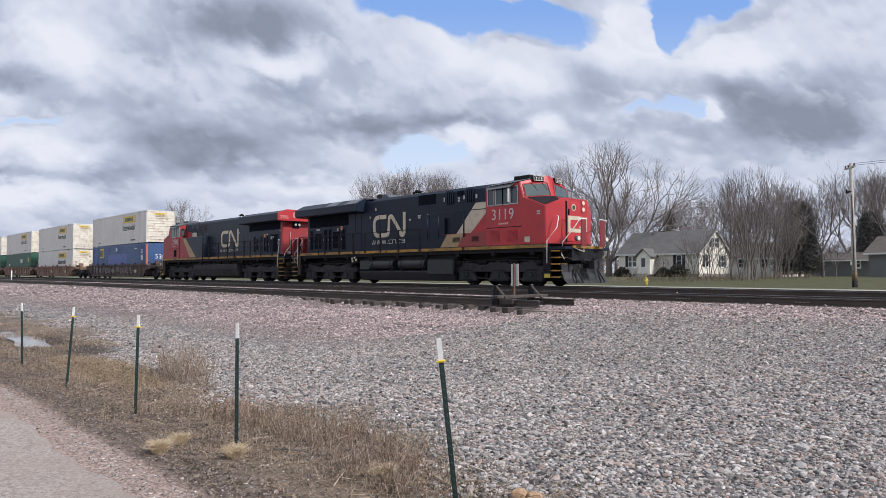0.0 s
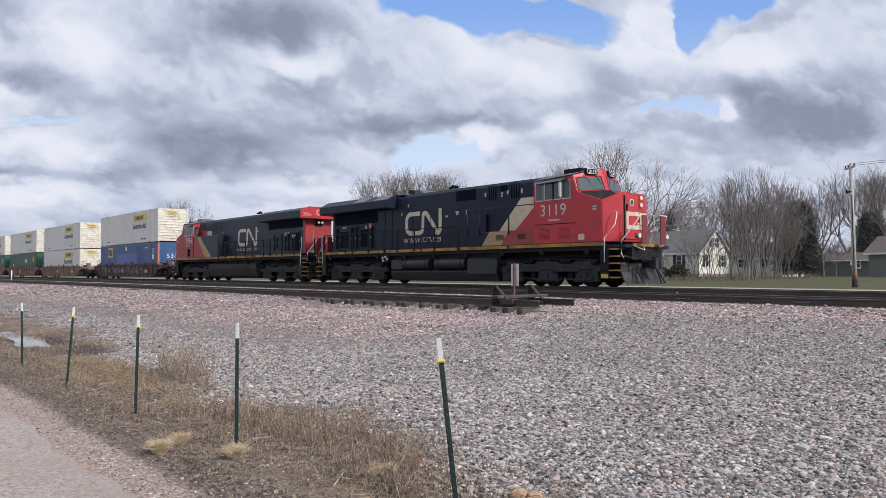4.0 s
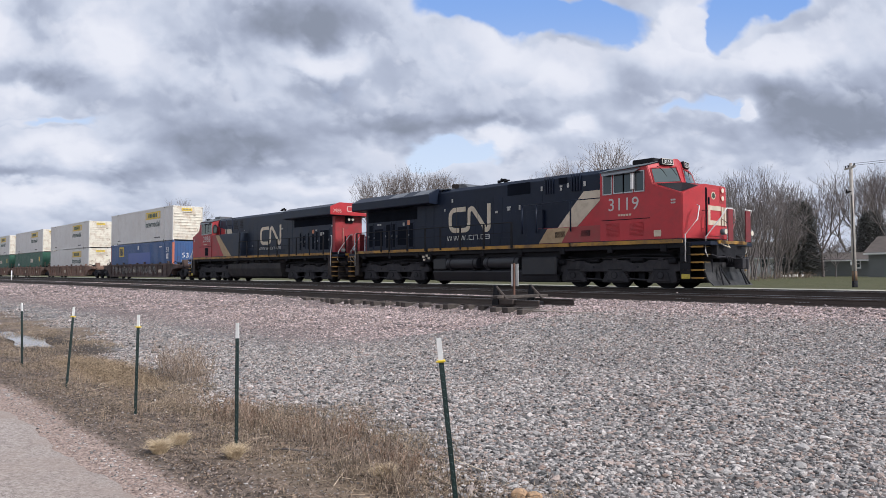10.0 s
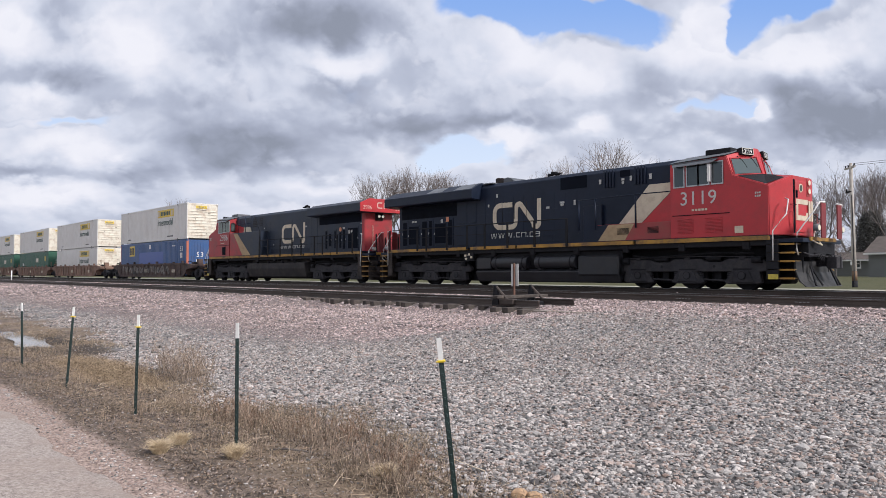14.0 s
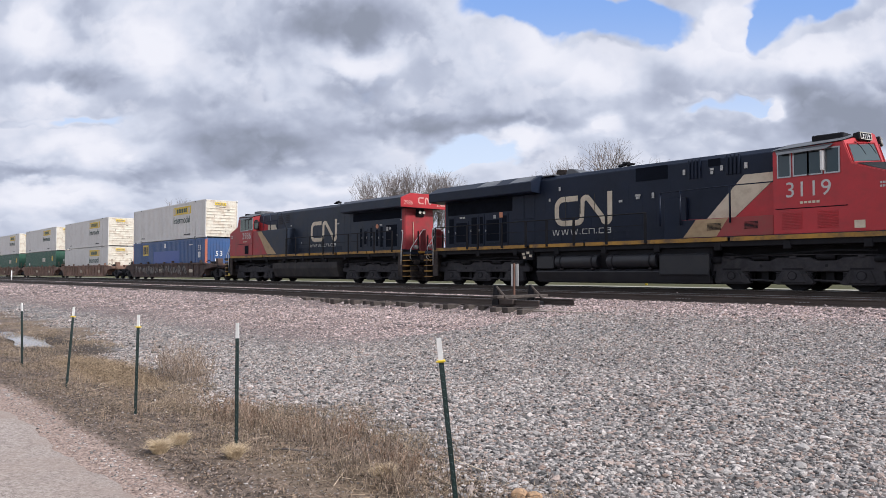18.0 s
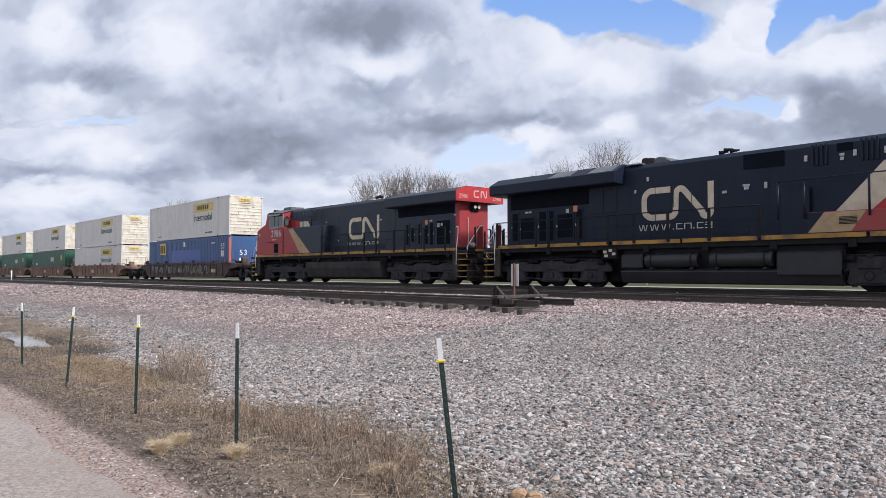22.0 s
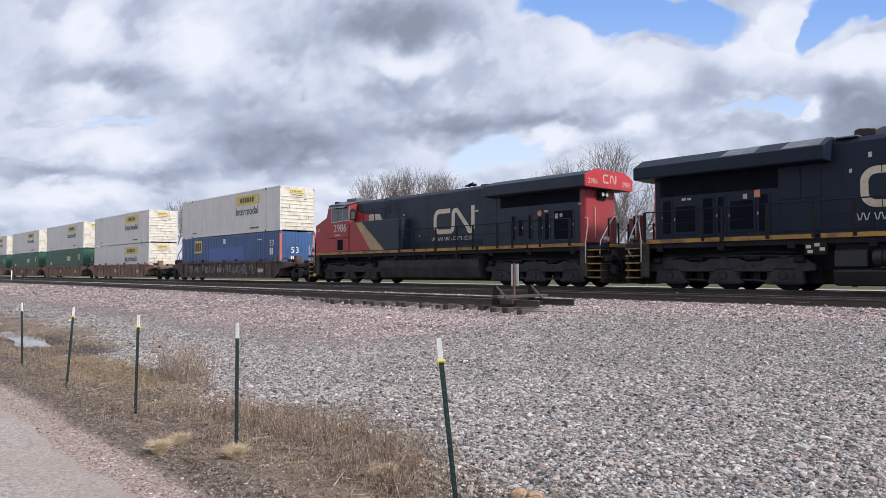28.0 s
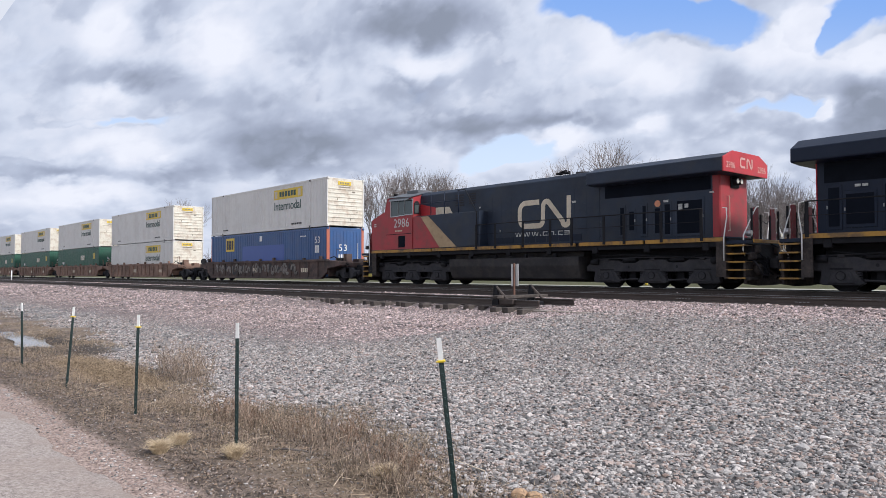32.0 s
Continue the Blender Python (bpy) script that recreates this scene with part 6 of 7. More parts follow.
# sprayed shapes along the grimy car's flank
SPRAY_PALE = surf("spray_pale", (0.23, 0.205, 0.185), 0.6, var=0.4, scale=2.5, bump=0.0, dirt=(0.08, 0.06, 0.05), amount=0.85)
SPRAY_DARK = surf("spray_dark", (0.03, 0.028, 0.03), 0.6, var=0.4, scale=2.5, bump=0.0)
gr = random.Random(9)
for k in range(36):
    x, z = -6.7 + k * 0.33 + gr.uniform(-0.1, 0.1), gr.uniform(0.5, 0.62)
    wide, tall = gr.uniform(0.12, 0.26), gr.uniform(0.35, 0.6)
    turns = gr.choice(((200, -20), (90, 330), (-60, 200), (20, 250)))
    stroke = [(x + wide * math.cos(radians(turns[0] + (turns[1] - turns[0]) * i / 9)), z + tall / 2 + tall / 2 * math.sin(radians(turns[0] + (turns[1] - turns[0]) * i / 9))) for i in range(10)]
    if gr.random() < 0.5:
        stroke.append((stroke[-1][0] + gr.uniform(-0.25, 0.25), z + gr.uniform(0, 0.1)))
    part("sprayed_stroke", ribbon(bmesh.new(), stroke, gr.uniform(0.1, 0.2), -1.466 - 0.0015 * k), SPRAY_DARK if k % 4 == 1 else SPRAY_PALE, car_a, "faded sprayed stroke")

white_box = container("white", "white corrugated 53-foot container with yellow panel, stacked on another box")
blue_box = container("blue", "blue corrugated 53-foot container with orange corner posts in a well car")
green_box = container("green", "dark green corrugated 53-foot container in a well car")
low_white = copy_thing(white_box, pose(0, 0, 0))
tagged(low_white, "white corrugated 53-foot container with yellow panel, sitting in a well car")
LOADS = [(blue_box, CAR_A, 0.36), (white_box, CAR_A, 3.31), (low_white, CAR_B, 0.36), (copy_thing(white_box, pose(0, 0, 0)), CAR_B, 3.31)]
for k in (1, 2, 3):
    LOADS.append((green_box if k == 1 else copy_thing(green_box, pose(0, 0, 0)), CAR_B - 20.3 * k, 0.36))
    LOADS.append((copy_thing(white_box, pose(0, 0, 0)), CAR_B - 20.3 * k, 3.31))


# ---- beyond the tracks ----
BARK = surf("bark", (0.16, 0.138, 0.128), 0.9, var=0.3, scale=3, fine=25, bump=0.4)
TWIG = surf("twigs", (0.21, 0.18, 0.17), 0.9, var=0.25, scale=0.6, fine=5, bump=0.0)
BRUSH = surf("brush_twigs", (0.24, 0.208, 0.197), 0.9, var=0.25, scale=0.6, fine=5, bump=0.0)
NEEDLE = surf("needles", (0.105, 0.103, 0.098), 0.8, var=0.4, scale=0.8, fine=12, bump=0.2)
SHRUB = surf("clipped_shrub", (0.035, 0.035, 0.022), 0.85, var=0.4, scale=3, fine=18, bump=0.3)


def bars_mesh(segs, sides):
    """Tapered bars for an array of rows p0, p1, r0, r1."""
    s = np.array(segs, dtype=float)
    p0, p1, r0, r1 = s[:, 0:3], s[:, 3:6], s[:, 6:7], s[:, 7:8]
    d = p1 - p0
    d /= np.linalg.norm(d, axis=1, keepdims=True) + 1e-9
    ref = np.where(np.abs(d[:, 2:3]) < 0.9, np.array([[0, 0, 1.0]]), np.array([[1.0, 0, 0]]))
    a = np.cross(d, ref)
    a /= np.linalg.norm(a, axis=1, keepdims=True) + 1e-9
    b = np.cross(d, a)
    rings = []
    for p, r in ((p0, r0), (p1, r1)):
        rings.append(np.stack([p + r * (a * math.cos(2 * math.pi * k / sides) + b * math.sin(2 * math.pi * k / sides)) for k in range(sides)], 1))
    verts = np.concatenate(rings, 1).reshape(-1, 3)
    base = np.arange(len(s))[:, None] * (2 * sides)
    faces = np.stack([np.concatenate([base + k, base + (k + 1) % sides, base + sides + (k + 1) % sides, base + sides + k], 1) for k in range(sides)], 1).reshape(-1, 4)
    return verts, faces


def sprout(rng, out, p, d, length, r, level, top, habit):
    """Grows one limb, the fork at its end and the side shoots along it. habit: fork angle, upward pull, side shoots, thinnest twig."""
    fork, pull, shoots, fine = habit
    n = 4 if level < 2 else 3 if level < 5 else 2
    step = length / n
    for k in range(n):
        q = p + d * step
        r1 = max(fine * 0.6, r * (1 - 0.3 * (k + 1) / n)) if level < top else fine * 0.5
        out.append((level, (*p, *q, max(fine, r * (1 - 0.3 * k / n)), r1)))
        p = q
        wob = 0.05 + 0.022 * level
        d = (d + Vector((rng.gauss(0, wob), rng.gauss(0, wob), rng.gauss(pull * 0.5, wob * 0.6)))).normalized()
        if level >= 2 and level < top and k < n - 1 and rng.random() < shoots:
            side = d.orthogonal().normalized()
            side.rotate(Matrix.Rotation(rng.uniform(0, 2 * math.pi), 3, d))
            tilt = rng.uniform(0.45, 0.8)
            nd = (d * math.cos(tilt) + side * math.sin(tilt) + Vector((0, 0, pull))).normalized()
            sprout(rng, out, p.copy(), nd, length * rng.uniform(0.45, 0.7), max(fine, r * 0.4), max(level + 2, top - 2), top, habit)
    if level < top:
        kids = 4 if level == 0 else 3 if rng.random() < 0.4 else 2
        az = rng.uniform(0, 2 * math.pi)
        for k in range(kids):
            side = d.orthogonal().normalized()
            side.rotate(Matrix.Rotation(az + 2 * math.pi * k / kids + rng.uniform(-0.4, 0.4), 3, d))
            tilt = fork * rng.uniform(0.5, 1.3) * (1.25 if level == 0 else 1.0)
            nd = (d * math.cos(tilt) + side * math.sin(tilt) + Vector((0, 0, pull))).normalized()
            sprout(rng, out, p.copy(), nd, length * rng.uniform(0.66, 0.9) * (0.85 if level == 0 else 1.0), max(fine, r * (0.62 if kids > 2 else 0.7)), level + 1, top, habit)


def bare_tree(seed, height, stems, twig_mat, label, spread=0.15, top=6, trunk_r=0.28, foot_r=0.3, habit=(0.5, 0.14, 0.5, 0.011), bole=0.2, limbs=()):
    """A leafless tree of about that height: trunk, limbs and a crown of fine twigs. bole: the trunk's share of the height; limbs: its main limbs' slants and lengths."""
    rng = random.Random(seed)
    out = []
    if limbs:
        fork = Vector((0.05, 0, height * bole))
        out.append((0, (0, 0, -0.3, *fork, trunk_r * 1.25, trunk_r)))
        for sx, sy, length in limbs:
            sprout(rng, out, fork - Vector((0, 0, rng.uniform(0, 0.25) * height * bole)), Vector((sx, sy, 1)).normalized(), length, trunk_r * 0.6, 1, top, habit)
    for k in range(0 if limbs else stems):
        a = 2 * math.pi * k / max(stems, 1) + rng.uniform(0, 1)
        lean = spread * rng.uniform(0.5, 1.5) if stems > 1 else 0.04
        d = Vector((math.cos(a) * lean, math.sin(a) * lean, 1)).normalized()
        ring_r = foot_r * math.sqrt(rng.random()) if foot_r > 0.5 else foot_r
        foot = Vector((math.cos(a) * ring_r, math.sin(a) * ring_r, -0.3)) if stems > 1 else Vector((0, 0, -0.3))
        sprout(rng, out, foot, d, height * bole * (1 if stems == 1 else rng.uniform(0.8, 1.3)), trunk_r if stems == 1 else trunk_r * rng.uniform(0.4, 0.7), 0 if stems < 4 else 1, top, habit)
    zs = sorted(s[5] for _, s in out)
    zmax = zs[int(len(zs) * 0.99)]
    f = height / zmax
    t = thing("bare_tree", label, "tree", "leafless trees behind the tracks")
    for name, lv, sides, mt in (("trunk", (0,), 8, BARK), ("limb_work", (1, 2, 3), 5, BARK), ("crown", (4, 5, 6, 7, 8, 9), 3, twig_mat)):
        rows_ = [s for l, s in out if l in lv]
        if rows_:
            arr = np.array(rows_)
            arr[:, :6] *= f
            v, q = bars_mesh(arr, sides)
            made = from_arrays(name, v, q, mt, t, "fine bare twigs" if name == "crown" else "")
            if name != "trunk" or stems > 1:
                tagged(made, kind="stuff")
    return t


def conifer(seed, height, width, label, taper=0.75):
    """A dark evergreen: trunk and drooping tiers of needle sprays."""
    rng = random.Random(seed)
    t = thing("evergreen_tree", label, "tree", "evergreens behind the tracks")
    tube("trunk", [(0, 0, -0.3), (0, 0, height * 0.95)], 0.22, BARK, t, 8, r1=0.03)
    segs = []
    for k in range(8200):
        h = rng.random() ** 1.2
        reach = width / 2 * (1 - h) ** taper * rng.uniform(0.35, 1.05) + 0.1
        a = rng.uniform(0, 2 * math.pi)
        z = height * (0.06 + 0.94 * h)
        p = Vector((math.cos(a) * reach * rng.uniform(0.5, 0.9), math.sin(a) * reach * rng.uniform(0.5, 0.9), z))
        out = rng.uniform(0.2, 0.5)
        q = p + Vector((math.cos(a) * out, math.sin(a) * out, rng.uniform(-0.2, 0.45)))
        segs.append((*p, *q, rng.uniform(0.02, 0.055), 0.008))
    for k in range(1300):
        h = rng.random()
        a, reach = rng.uniform(0, 2 * math.pi), width / 2 * (1 - h) ** taper * rng.uniform(0.05, 0.6)
        p = Vector((math.cos(a) * reach, math.sin(a) * reach, height * (0.05 + 0.9 * h)))
        q = p + Vector((math.cos(a) * 0.5, math.sin(a) * 0.5, rng.uniform(-0.3, 0.3)))
        segs.append((*p, *q, rng.uniform(0.14, 0.28), 0.03))
    v, q = bars_mesh(segs, 4)
    from_arrays("crown", v, q, NEEDLE, t, "dense dark needles")
    return t


used = set()


def put_trees(kinds, spots):
    for x, y, h, kind, turn in spots:
        src = kinds[kind]
        m = pose(x, y, float(ground_z(x, y)), 0, 0, turn)
        if kind in used:
            ob = copy_thing(src, m)
        else:
            ob = src
            ob.matrix_basis = m
            used.add(kind)
        k = h / src["made_height"]
        ob.scale = (k, k, k)


TREES = [bare_tree(3, 16, 1, TWIG, "tall leafless tree with a rounded crown of fine twigs", trunk_r=0.25, habit=(0.42, 0.17, 0.85, 0.013), top=7),
         bare_tree(8, 16, 2, TWIG, "leafless tree with twin trunks and wide arching limbs", 0.3, trunk_r=0.5, habit=(0.5, 0.08, 0.6, 0.009), bole=0.22, top=7),
         bare_tree(21, 16, 1, TWIG, "leafless tree with upswept limbs", trunk_r=0.22, habit=(0.38, 0.2, 0.9, 0.013), top=7),
         bare_tree(34, 10, 12, BRUSH, "leafless clump of many slim stems with brushy twigs", 0.17, 6, 0.13, 1.5, habit=(0.34, 0.15, 0.55, 0.0075), bole=0.3),
         bare_tree(57, 16, 1, TWIG, "leafless spreading tree with open crown", trunk_r=0.24, habit=(0.52, 0.10, 0.5, 0.009), top=7),
         bare_tree(62, 16, 1, TWIG, "slim leafless tree with open crown", trunk_r=0.2, habit=(0.42, 0.15, 0.5, 0.009), top=7),
         conifer(5, 10, 4.2, "dark green spruce tree behind the house"), conifer(6, 9, 7.0, "broad dark evergreen tree among bare trees", 0.36),
         bare_tree(71, 6, 5, BRUSH, "small leafless thicket bush with slim leaning stems", 0.35, 5, 0.09, 0.6, habit=(0.45, 0.08, 0.4, 0.008), bole=0.28),
         bare_tree(93, 16, 1, TWIG, "big open leafless tree with long arching limbs", trunk_r=0.36, habit=(0.4, 0.06, 0.55, 0.009), top=7, bole=0.14,
                   limbs=((-0.42, 0.1, 4.2), (-0.12, -0.3, 4.6), (0.38, 0.25, 4.8), (1.15, -0.1, 4.6), (0.75, 0.5, 3.6)))]
for ob, h in zip(TREES, (16, 16, 16, 10, 16, 16, 10, 9, 6, 16)):
    ob["made_height"] = h


def spot(side, deep):
    """A place on the plan at that distance ahead of the road's viewpoint and that slant to the side."""
    c, s = math.cos(YAW), math.sin(YAW)
    return EYE.x + deep * (-s + side * c), EYE.y + deep * (c + side * s)


put_trees(TREES, [(*spot(a, d), h, k, r) for a, d, h, k, r in (
    (-0.092, 112, 15.2, 0, 0), (-0.066, 114, 16.3, 2, 200), (-0.04, 112, 16.2, 0, 40), (-0.014, 113, 16.0, 2, 160), (0.008, 114, 15.0, 0, 80), (-0.365, 140, 14.6, 0, 120),
    (0.147, 118, 17.2, 0, 200), (0.226, 96, 17.0, 9, 49), (0.214, 118, 13.5, 1, 100), (0.262, 116, 10.5, 5, 110), (0.30, 106, 11.5, 4, 200), (0.19, 122, 14.0, 5, 20),
    (0.318, 120, 12.5, 4, 60), (0.345, 122, 13.5, 5, 150), (0.372, 118, 14.0, 4, 200), (0.40, 112, 14.5, 0, 33),
    (0.408, 69, 10.0, 3, 0), (0.436, 72, 10.6, 3, 130), (0.462, 76, 8.4, 3, 250), (0.518, 84, 11.8, 4, 250), (0.50, 90, 10.6, 5, 20))])
put_trees(TREES, [(*spot(a, d), h, k, r) for a, d, h, k, r in (
    (0.31, 112, 9.6, 6, 0), (0.486, 86, 8.7, 7, 0), (0.585, 98, 8.6, 7, 80), (0.605, 82, 12.4, 5, 10), (0.55, 104, 13.5, 4, 140), (0.578, 106, 15.0, 0, 220), (0.60, 110, 15.5, 2, 120), (0.46, 104, 13.0, 2, 15),
    (0.535, 80, 4.6, 4, 25), (0.362, 80, 5.6, 8, 120), (0.345, 81, 5.0, 8, 20), (0.378, 78, 4.2, 8, 260), (0.302, 88, 3.0, 8, 60))])


def far_woods():
    """Low brushy woodland along the horizon."""
    rng = random.Random(77)
    segs = []
    for k in range(900):
        a = rng.uniform(-0.95, 0.95)
        d = rng.uniform(240, 420) if a < 0.2 else rng.uniform(130, 200)
        x, y = spot(a, d)
        h = rng.uniform(5, 10) if a < 0.2 else rng.uniform(5, 9)
        z0 = float(ground_z(x, y))
        p = Vector((x, y, z0 - 0.2))
        segs.append((*p, x, y, z0 + h * 0.5, 0.16, 0.1))
        for _ in range(16):
            b = rng.uniform(0, 2 * math.pi)
            z = z0 + h * rng.uniform(0.15, 0.7)
            L = h * rng.uniform(0.12, 0.4)
            segs.append((x, y, z, x + math.cos(b) * L, y + math.sin(b) * L, z + L * rng.uniform(0.3, 1.2), 0.07, 0.015))
    v, q = bars_mesh(segs, 3)
    w = from_arrays("far_woods", v, q, TWIG)
    return tagged(w, "low leafless woodland along the horizon", "woods", kind="stuff")


far_woods()

SIDING = surf("cream_siding", (0.86, 0.82, 0.72), 0.7, var=0.06, scale=0.5, bump=0.05)
BROWN_SHINGLE = surf("brown_shingle", (0.115, 0.095, 0.085), 0.9, var=0.2, scale=1.2, fine=14, bump=0.4)
SHINGLE = surf("grey_shingle", (0.14, 0.135, 0.13), 0.9, var=0.2, scale=1.2, fine=14, bump=0.4)
TRIM = surf("white_trim", (0.78, 0.77, 0.74), 0.55, var=0.04, bump=0.0)
SHUTTER = surf("dark_shutter", (0.025, 0.025, 0.03), 0.6, var=0.1, bump=0.05)
CONCRETE = surf("concrete", (0.33, 0.31, 0.28), 0.85, var=0.15, scale=3, bump=0.2)
GREEN_SIDING = surf("grey_green_siding", (0.17, 0.178, 0.172), 0.75, var=0.08, scale=0.5, bump=0.05)
WOOD_STEP = surf("stained_wood", (0.2, 0.13, 0.08), 0.8, var=0.2, bump=0.2)


def house_window(h, x0, x1, z0, z1, face, at, shutters=(True, True)):
    """A sash window in a wall; face 'f': the front, along x; 'g': the gable, along y."""
    def bx(name, a0, a1, d0, d1, c0, c1, mt, parent):
        if face == "f":
            return box(name, a0, a1, at - d1, at - d0, c0, c1, mt, parent, 0.0)
        return box(name, at + d0, at + d1, a0, a1, c0, c1, mt, parent, 0.0)
    w = bx("window", x0, x1, 0.0, 0.05, z0, z1, TRIM, h)
    mid = (z0 + z1) / 2
    bx("pane", x0 + 0.08, x1 - 0.08, 0.045, 0.06, z0 + 0.08, mid - 0.03, GLASS, w)
    bx("pane", x0 + 0.08, x1 - 0.08, 0.045, 0.06, mid + 0.03, z1 - 0.08, GLASS, w)
    bx("sill", x0 - 0.05, x1 + 0.05, 0.0, 0.12, z0 - 0.08, z0, TRIM, w)
    for a, b, there in ((x0 - 0.42, x0 - 0.04, shutters[0]), (x1 + 0.04, x1 + 0.42, shutters[1])):
        if there:
            bx("shutter", a, b, 0.0, 0.045, z0, z1, SHUTTER, h)


def cottage():
    """Storey-and-a-half house, its front to the tracks, with an entry gable, shutters and a steep roof."""
    h = thing("house", "cream-sided storey-and-a-half house with grey roof and dark shutters", "house", at=pose(-55.75, 53.8, 0.08))
    Wd, Dp, ev, rg = 11.1, 7.1, 2.95, 5.55
    prism("wall", [(0, 0.35), (Dp, 0.35), (Dp, ev), (Dp / 2, rg - 0.12), (0, ev)], "x", 0, Wd, SIDING, h)
    box("foundation", 0.03, Wd - 0.03, 0.03, Dp - 0.03, -0.4, 0.36, CONCRETE, h, 0)
    bm = bmesh.new()
    n = 16
    for k in range(n):
        z = 0.4 + k * (ev - 0.4) / n
        bm_box(bm, 0, Wd, -0.018, 0.0, z, z + 0.9 * (ev - 0.4) / n)
    tagged(part("clapboard", bm, SIDING, h), kind="stuff")
    bm = bmesh.new()
    for k in range(32):
        z = 0.4 + k * (rg - 0.5) / 32
        half = Dp / 2 if z < ev else Dp / 2 * (rg - 0.12 - z) / (rg - 0.12 - ev)
        if half > 0.1:
            bm_box(bm, Wd, Wd + 0.018, Dp / 2 - half, Dp / 2 + half, z, z + 0.14)
    tagged(part("clapboard", bm, SIDING, h), kind="stuff")
    ov = 0.35
    sl = (rg - ev) / (Dp / 2)
    for a, b in ((-ov, Dp / 2), (Dp + ov, Dp / 2)):
        za = ev - ov * sl
        bm = bm_prism(bmesh.new(), [(a, za), (b, rg), (b, rg + 0.14), (a, za + 0.14)], "x", -0.3, Wd + 0.3)
        slope = part("roof_slope", bm, SHINGLE, h)
        box("fascia", -0.3, Wd + 0.3, *sorted((a, a + math.copysign(0.05, a - b))), za - 0.06, za + 0.12, TRIM, slope, 0)
        for x in (-0.3, Wd + 0.26):
            bm = bm_prism(bmesh.new(), [(a, za - 0.14), (b, rg - 0.14), (b, rg + 0.0), (a, za + 0.0)], "x", x - 0.03, x + 0.07)
            part("bargeboard", bm, TRIM, slope)
    # entry gable
    e0, e1, ez = 3.85, 5.6, 2.55
    entry = prism("entry_wall", [(e0, 0.3), (e1, 0.3), (e1, ez), ((e0 + e1) / 2, 3.3), (e0, ez)], "y", -1.6, 0.1, SIDING, h)
    for a, b in ((e0 - 0.25, (e0 + e1) / 2), (e1 + 0.25, (e0 + e1) / 2)):
        part("entry_roof", bm_prism(bmesh.new(), [(a, ez - 0.2), (b, 3.34), (b, 3.46), (a, ez - 0.08)], "y", -1.85, 1.6), SHINGLE, entry)
    door = box("door", 4.3, 5.15, -1.66, -1.58, 0.45, 2.45, TRIM, h, 0.01, "white front door")
    box("pane", 4.47, 4.98, -1.675, -1.65, 1.2, 2.25, GLASS, door, 0)
    for k in range(3):
        box("step", 3.95, 5.5, -2.0 - 0.3 * k, -1.6, -0.1, 0.4 - 0.15 * k, CONCRETE, h, 0.01)
    tube("step_rail", [(3.95, -2.7, 0.2), (3.95, -2.7, 1.0), (3.95, -1.7, 1.3)], 0.03, TRIM, h, 6)
    house_window(h, 1.48, 2.05, 1.2, 2.6, "f", -0.018, (True, False))
    house_window(h, 2.12, 2.7, 1.2, 2.6, "f", -0.018, (False, False))
    house_window(h, 8.2, 8.95, 1.2, 2.6, "f", -0.018)
    house_window(h, 1.3, 2.05, 1.15, 2.6, "g", Wd + 0.018)
    house_window(h, 4.9, 5.65, 1.15, 2.6, "g", Wd + 0.018)
    house_window(h, 2.85, 3.4, 3.5, 4.7, "g", Wd + 0.018, (True, False))
    house_window(h, 3.5, 4.05, 3.5, 4.7, "g", Wd + 0.018, (False, True))
    box("chimney", 5.2, 5.8, 3.9, 4.5, 4.8, 5.9, CONCRETE, h, 0.02)
    return h


cottage()


def annex(name, label, x, y, w, d, ev, rg, wall, gable_x=True):
    a = thing(name, label, "house", "small buildings behind the trees", at=pose(x, y, float(ground_z(x, y))))
    if gable_x:
        prism("wall", [(0, -0.4), (d, -0.4), (d, ev), (d / 2, rg), (0, ev)], "x", 0, w, wall, a)
        for p, q in ((-0.4, d / 2), (d + 0.4, d / 2)):
            zp = ev - 0.4 * (rg - ev) / (d / 2)
            part("roof_slope", bm_prism(bmesh.new(), [(p, zp), (q, rg), (q, rg + 0.14), (p, zp + 0.14)], "x", -0.4, w + 0.4), BROWN_SHINGLE, a)
            part("bargeboard", bm_prism(bmesh.new(), [(p, zp - 0.12), (q, rg - 0.12), (q, rg + 0.02), (p, zp + 0.02)], "x", w + 0.36, w + 0.44), TRIM, a)
            box("fascia", -0.4, w + 0.4, *sorted((p, p + math.copysign(0.05, p - q))), zp - 0.1, zp + 0.1, TRIM, a, 0)
    house_window(a, d * 0.35, d * 0.35 + 0.9, 1.1, 2.3, "g", w, (False, False))
    house_window(a, w * 0.3, w * 0.3 + 1.0, 1.1, 2.3, "f", 0.0, (False, False))
    house_window(a, w * 0.65, w * 0.65 + 1.0, 1.1, 2.3, "f", 0.0, (False, False))
    return a


annex("garage", "white-sided garage with a grey roof behind the house", -48.5, 66.0, 8.0, 6.0, 2.5, 4.3, TRIM)
annex("house", "low grey-green house with white roof trim among trees", -29.5, 62.0, 9.5, 8.0, 2.7, 4.4, GREEN_SIDING)
annex("shed", "long low dark shed among the trees", -46.0, 78.0, 14.0, 6.0, 2.2, 3.1, GREEN_SIDING)

PLANK = surf("pole_wood", (0.42, 0.385, 0.35), 0.9, var=0.2, scale=1.5, fine=30, bump=0.4, dirt=(0.27, 0.225, 0.19), amount=0.5)


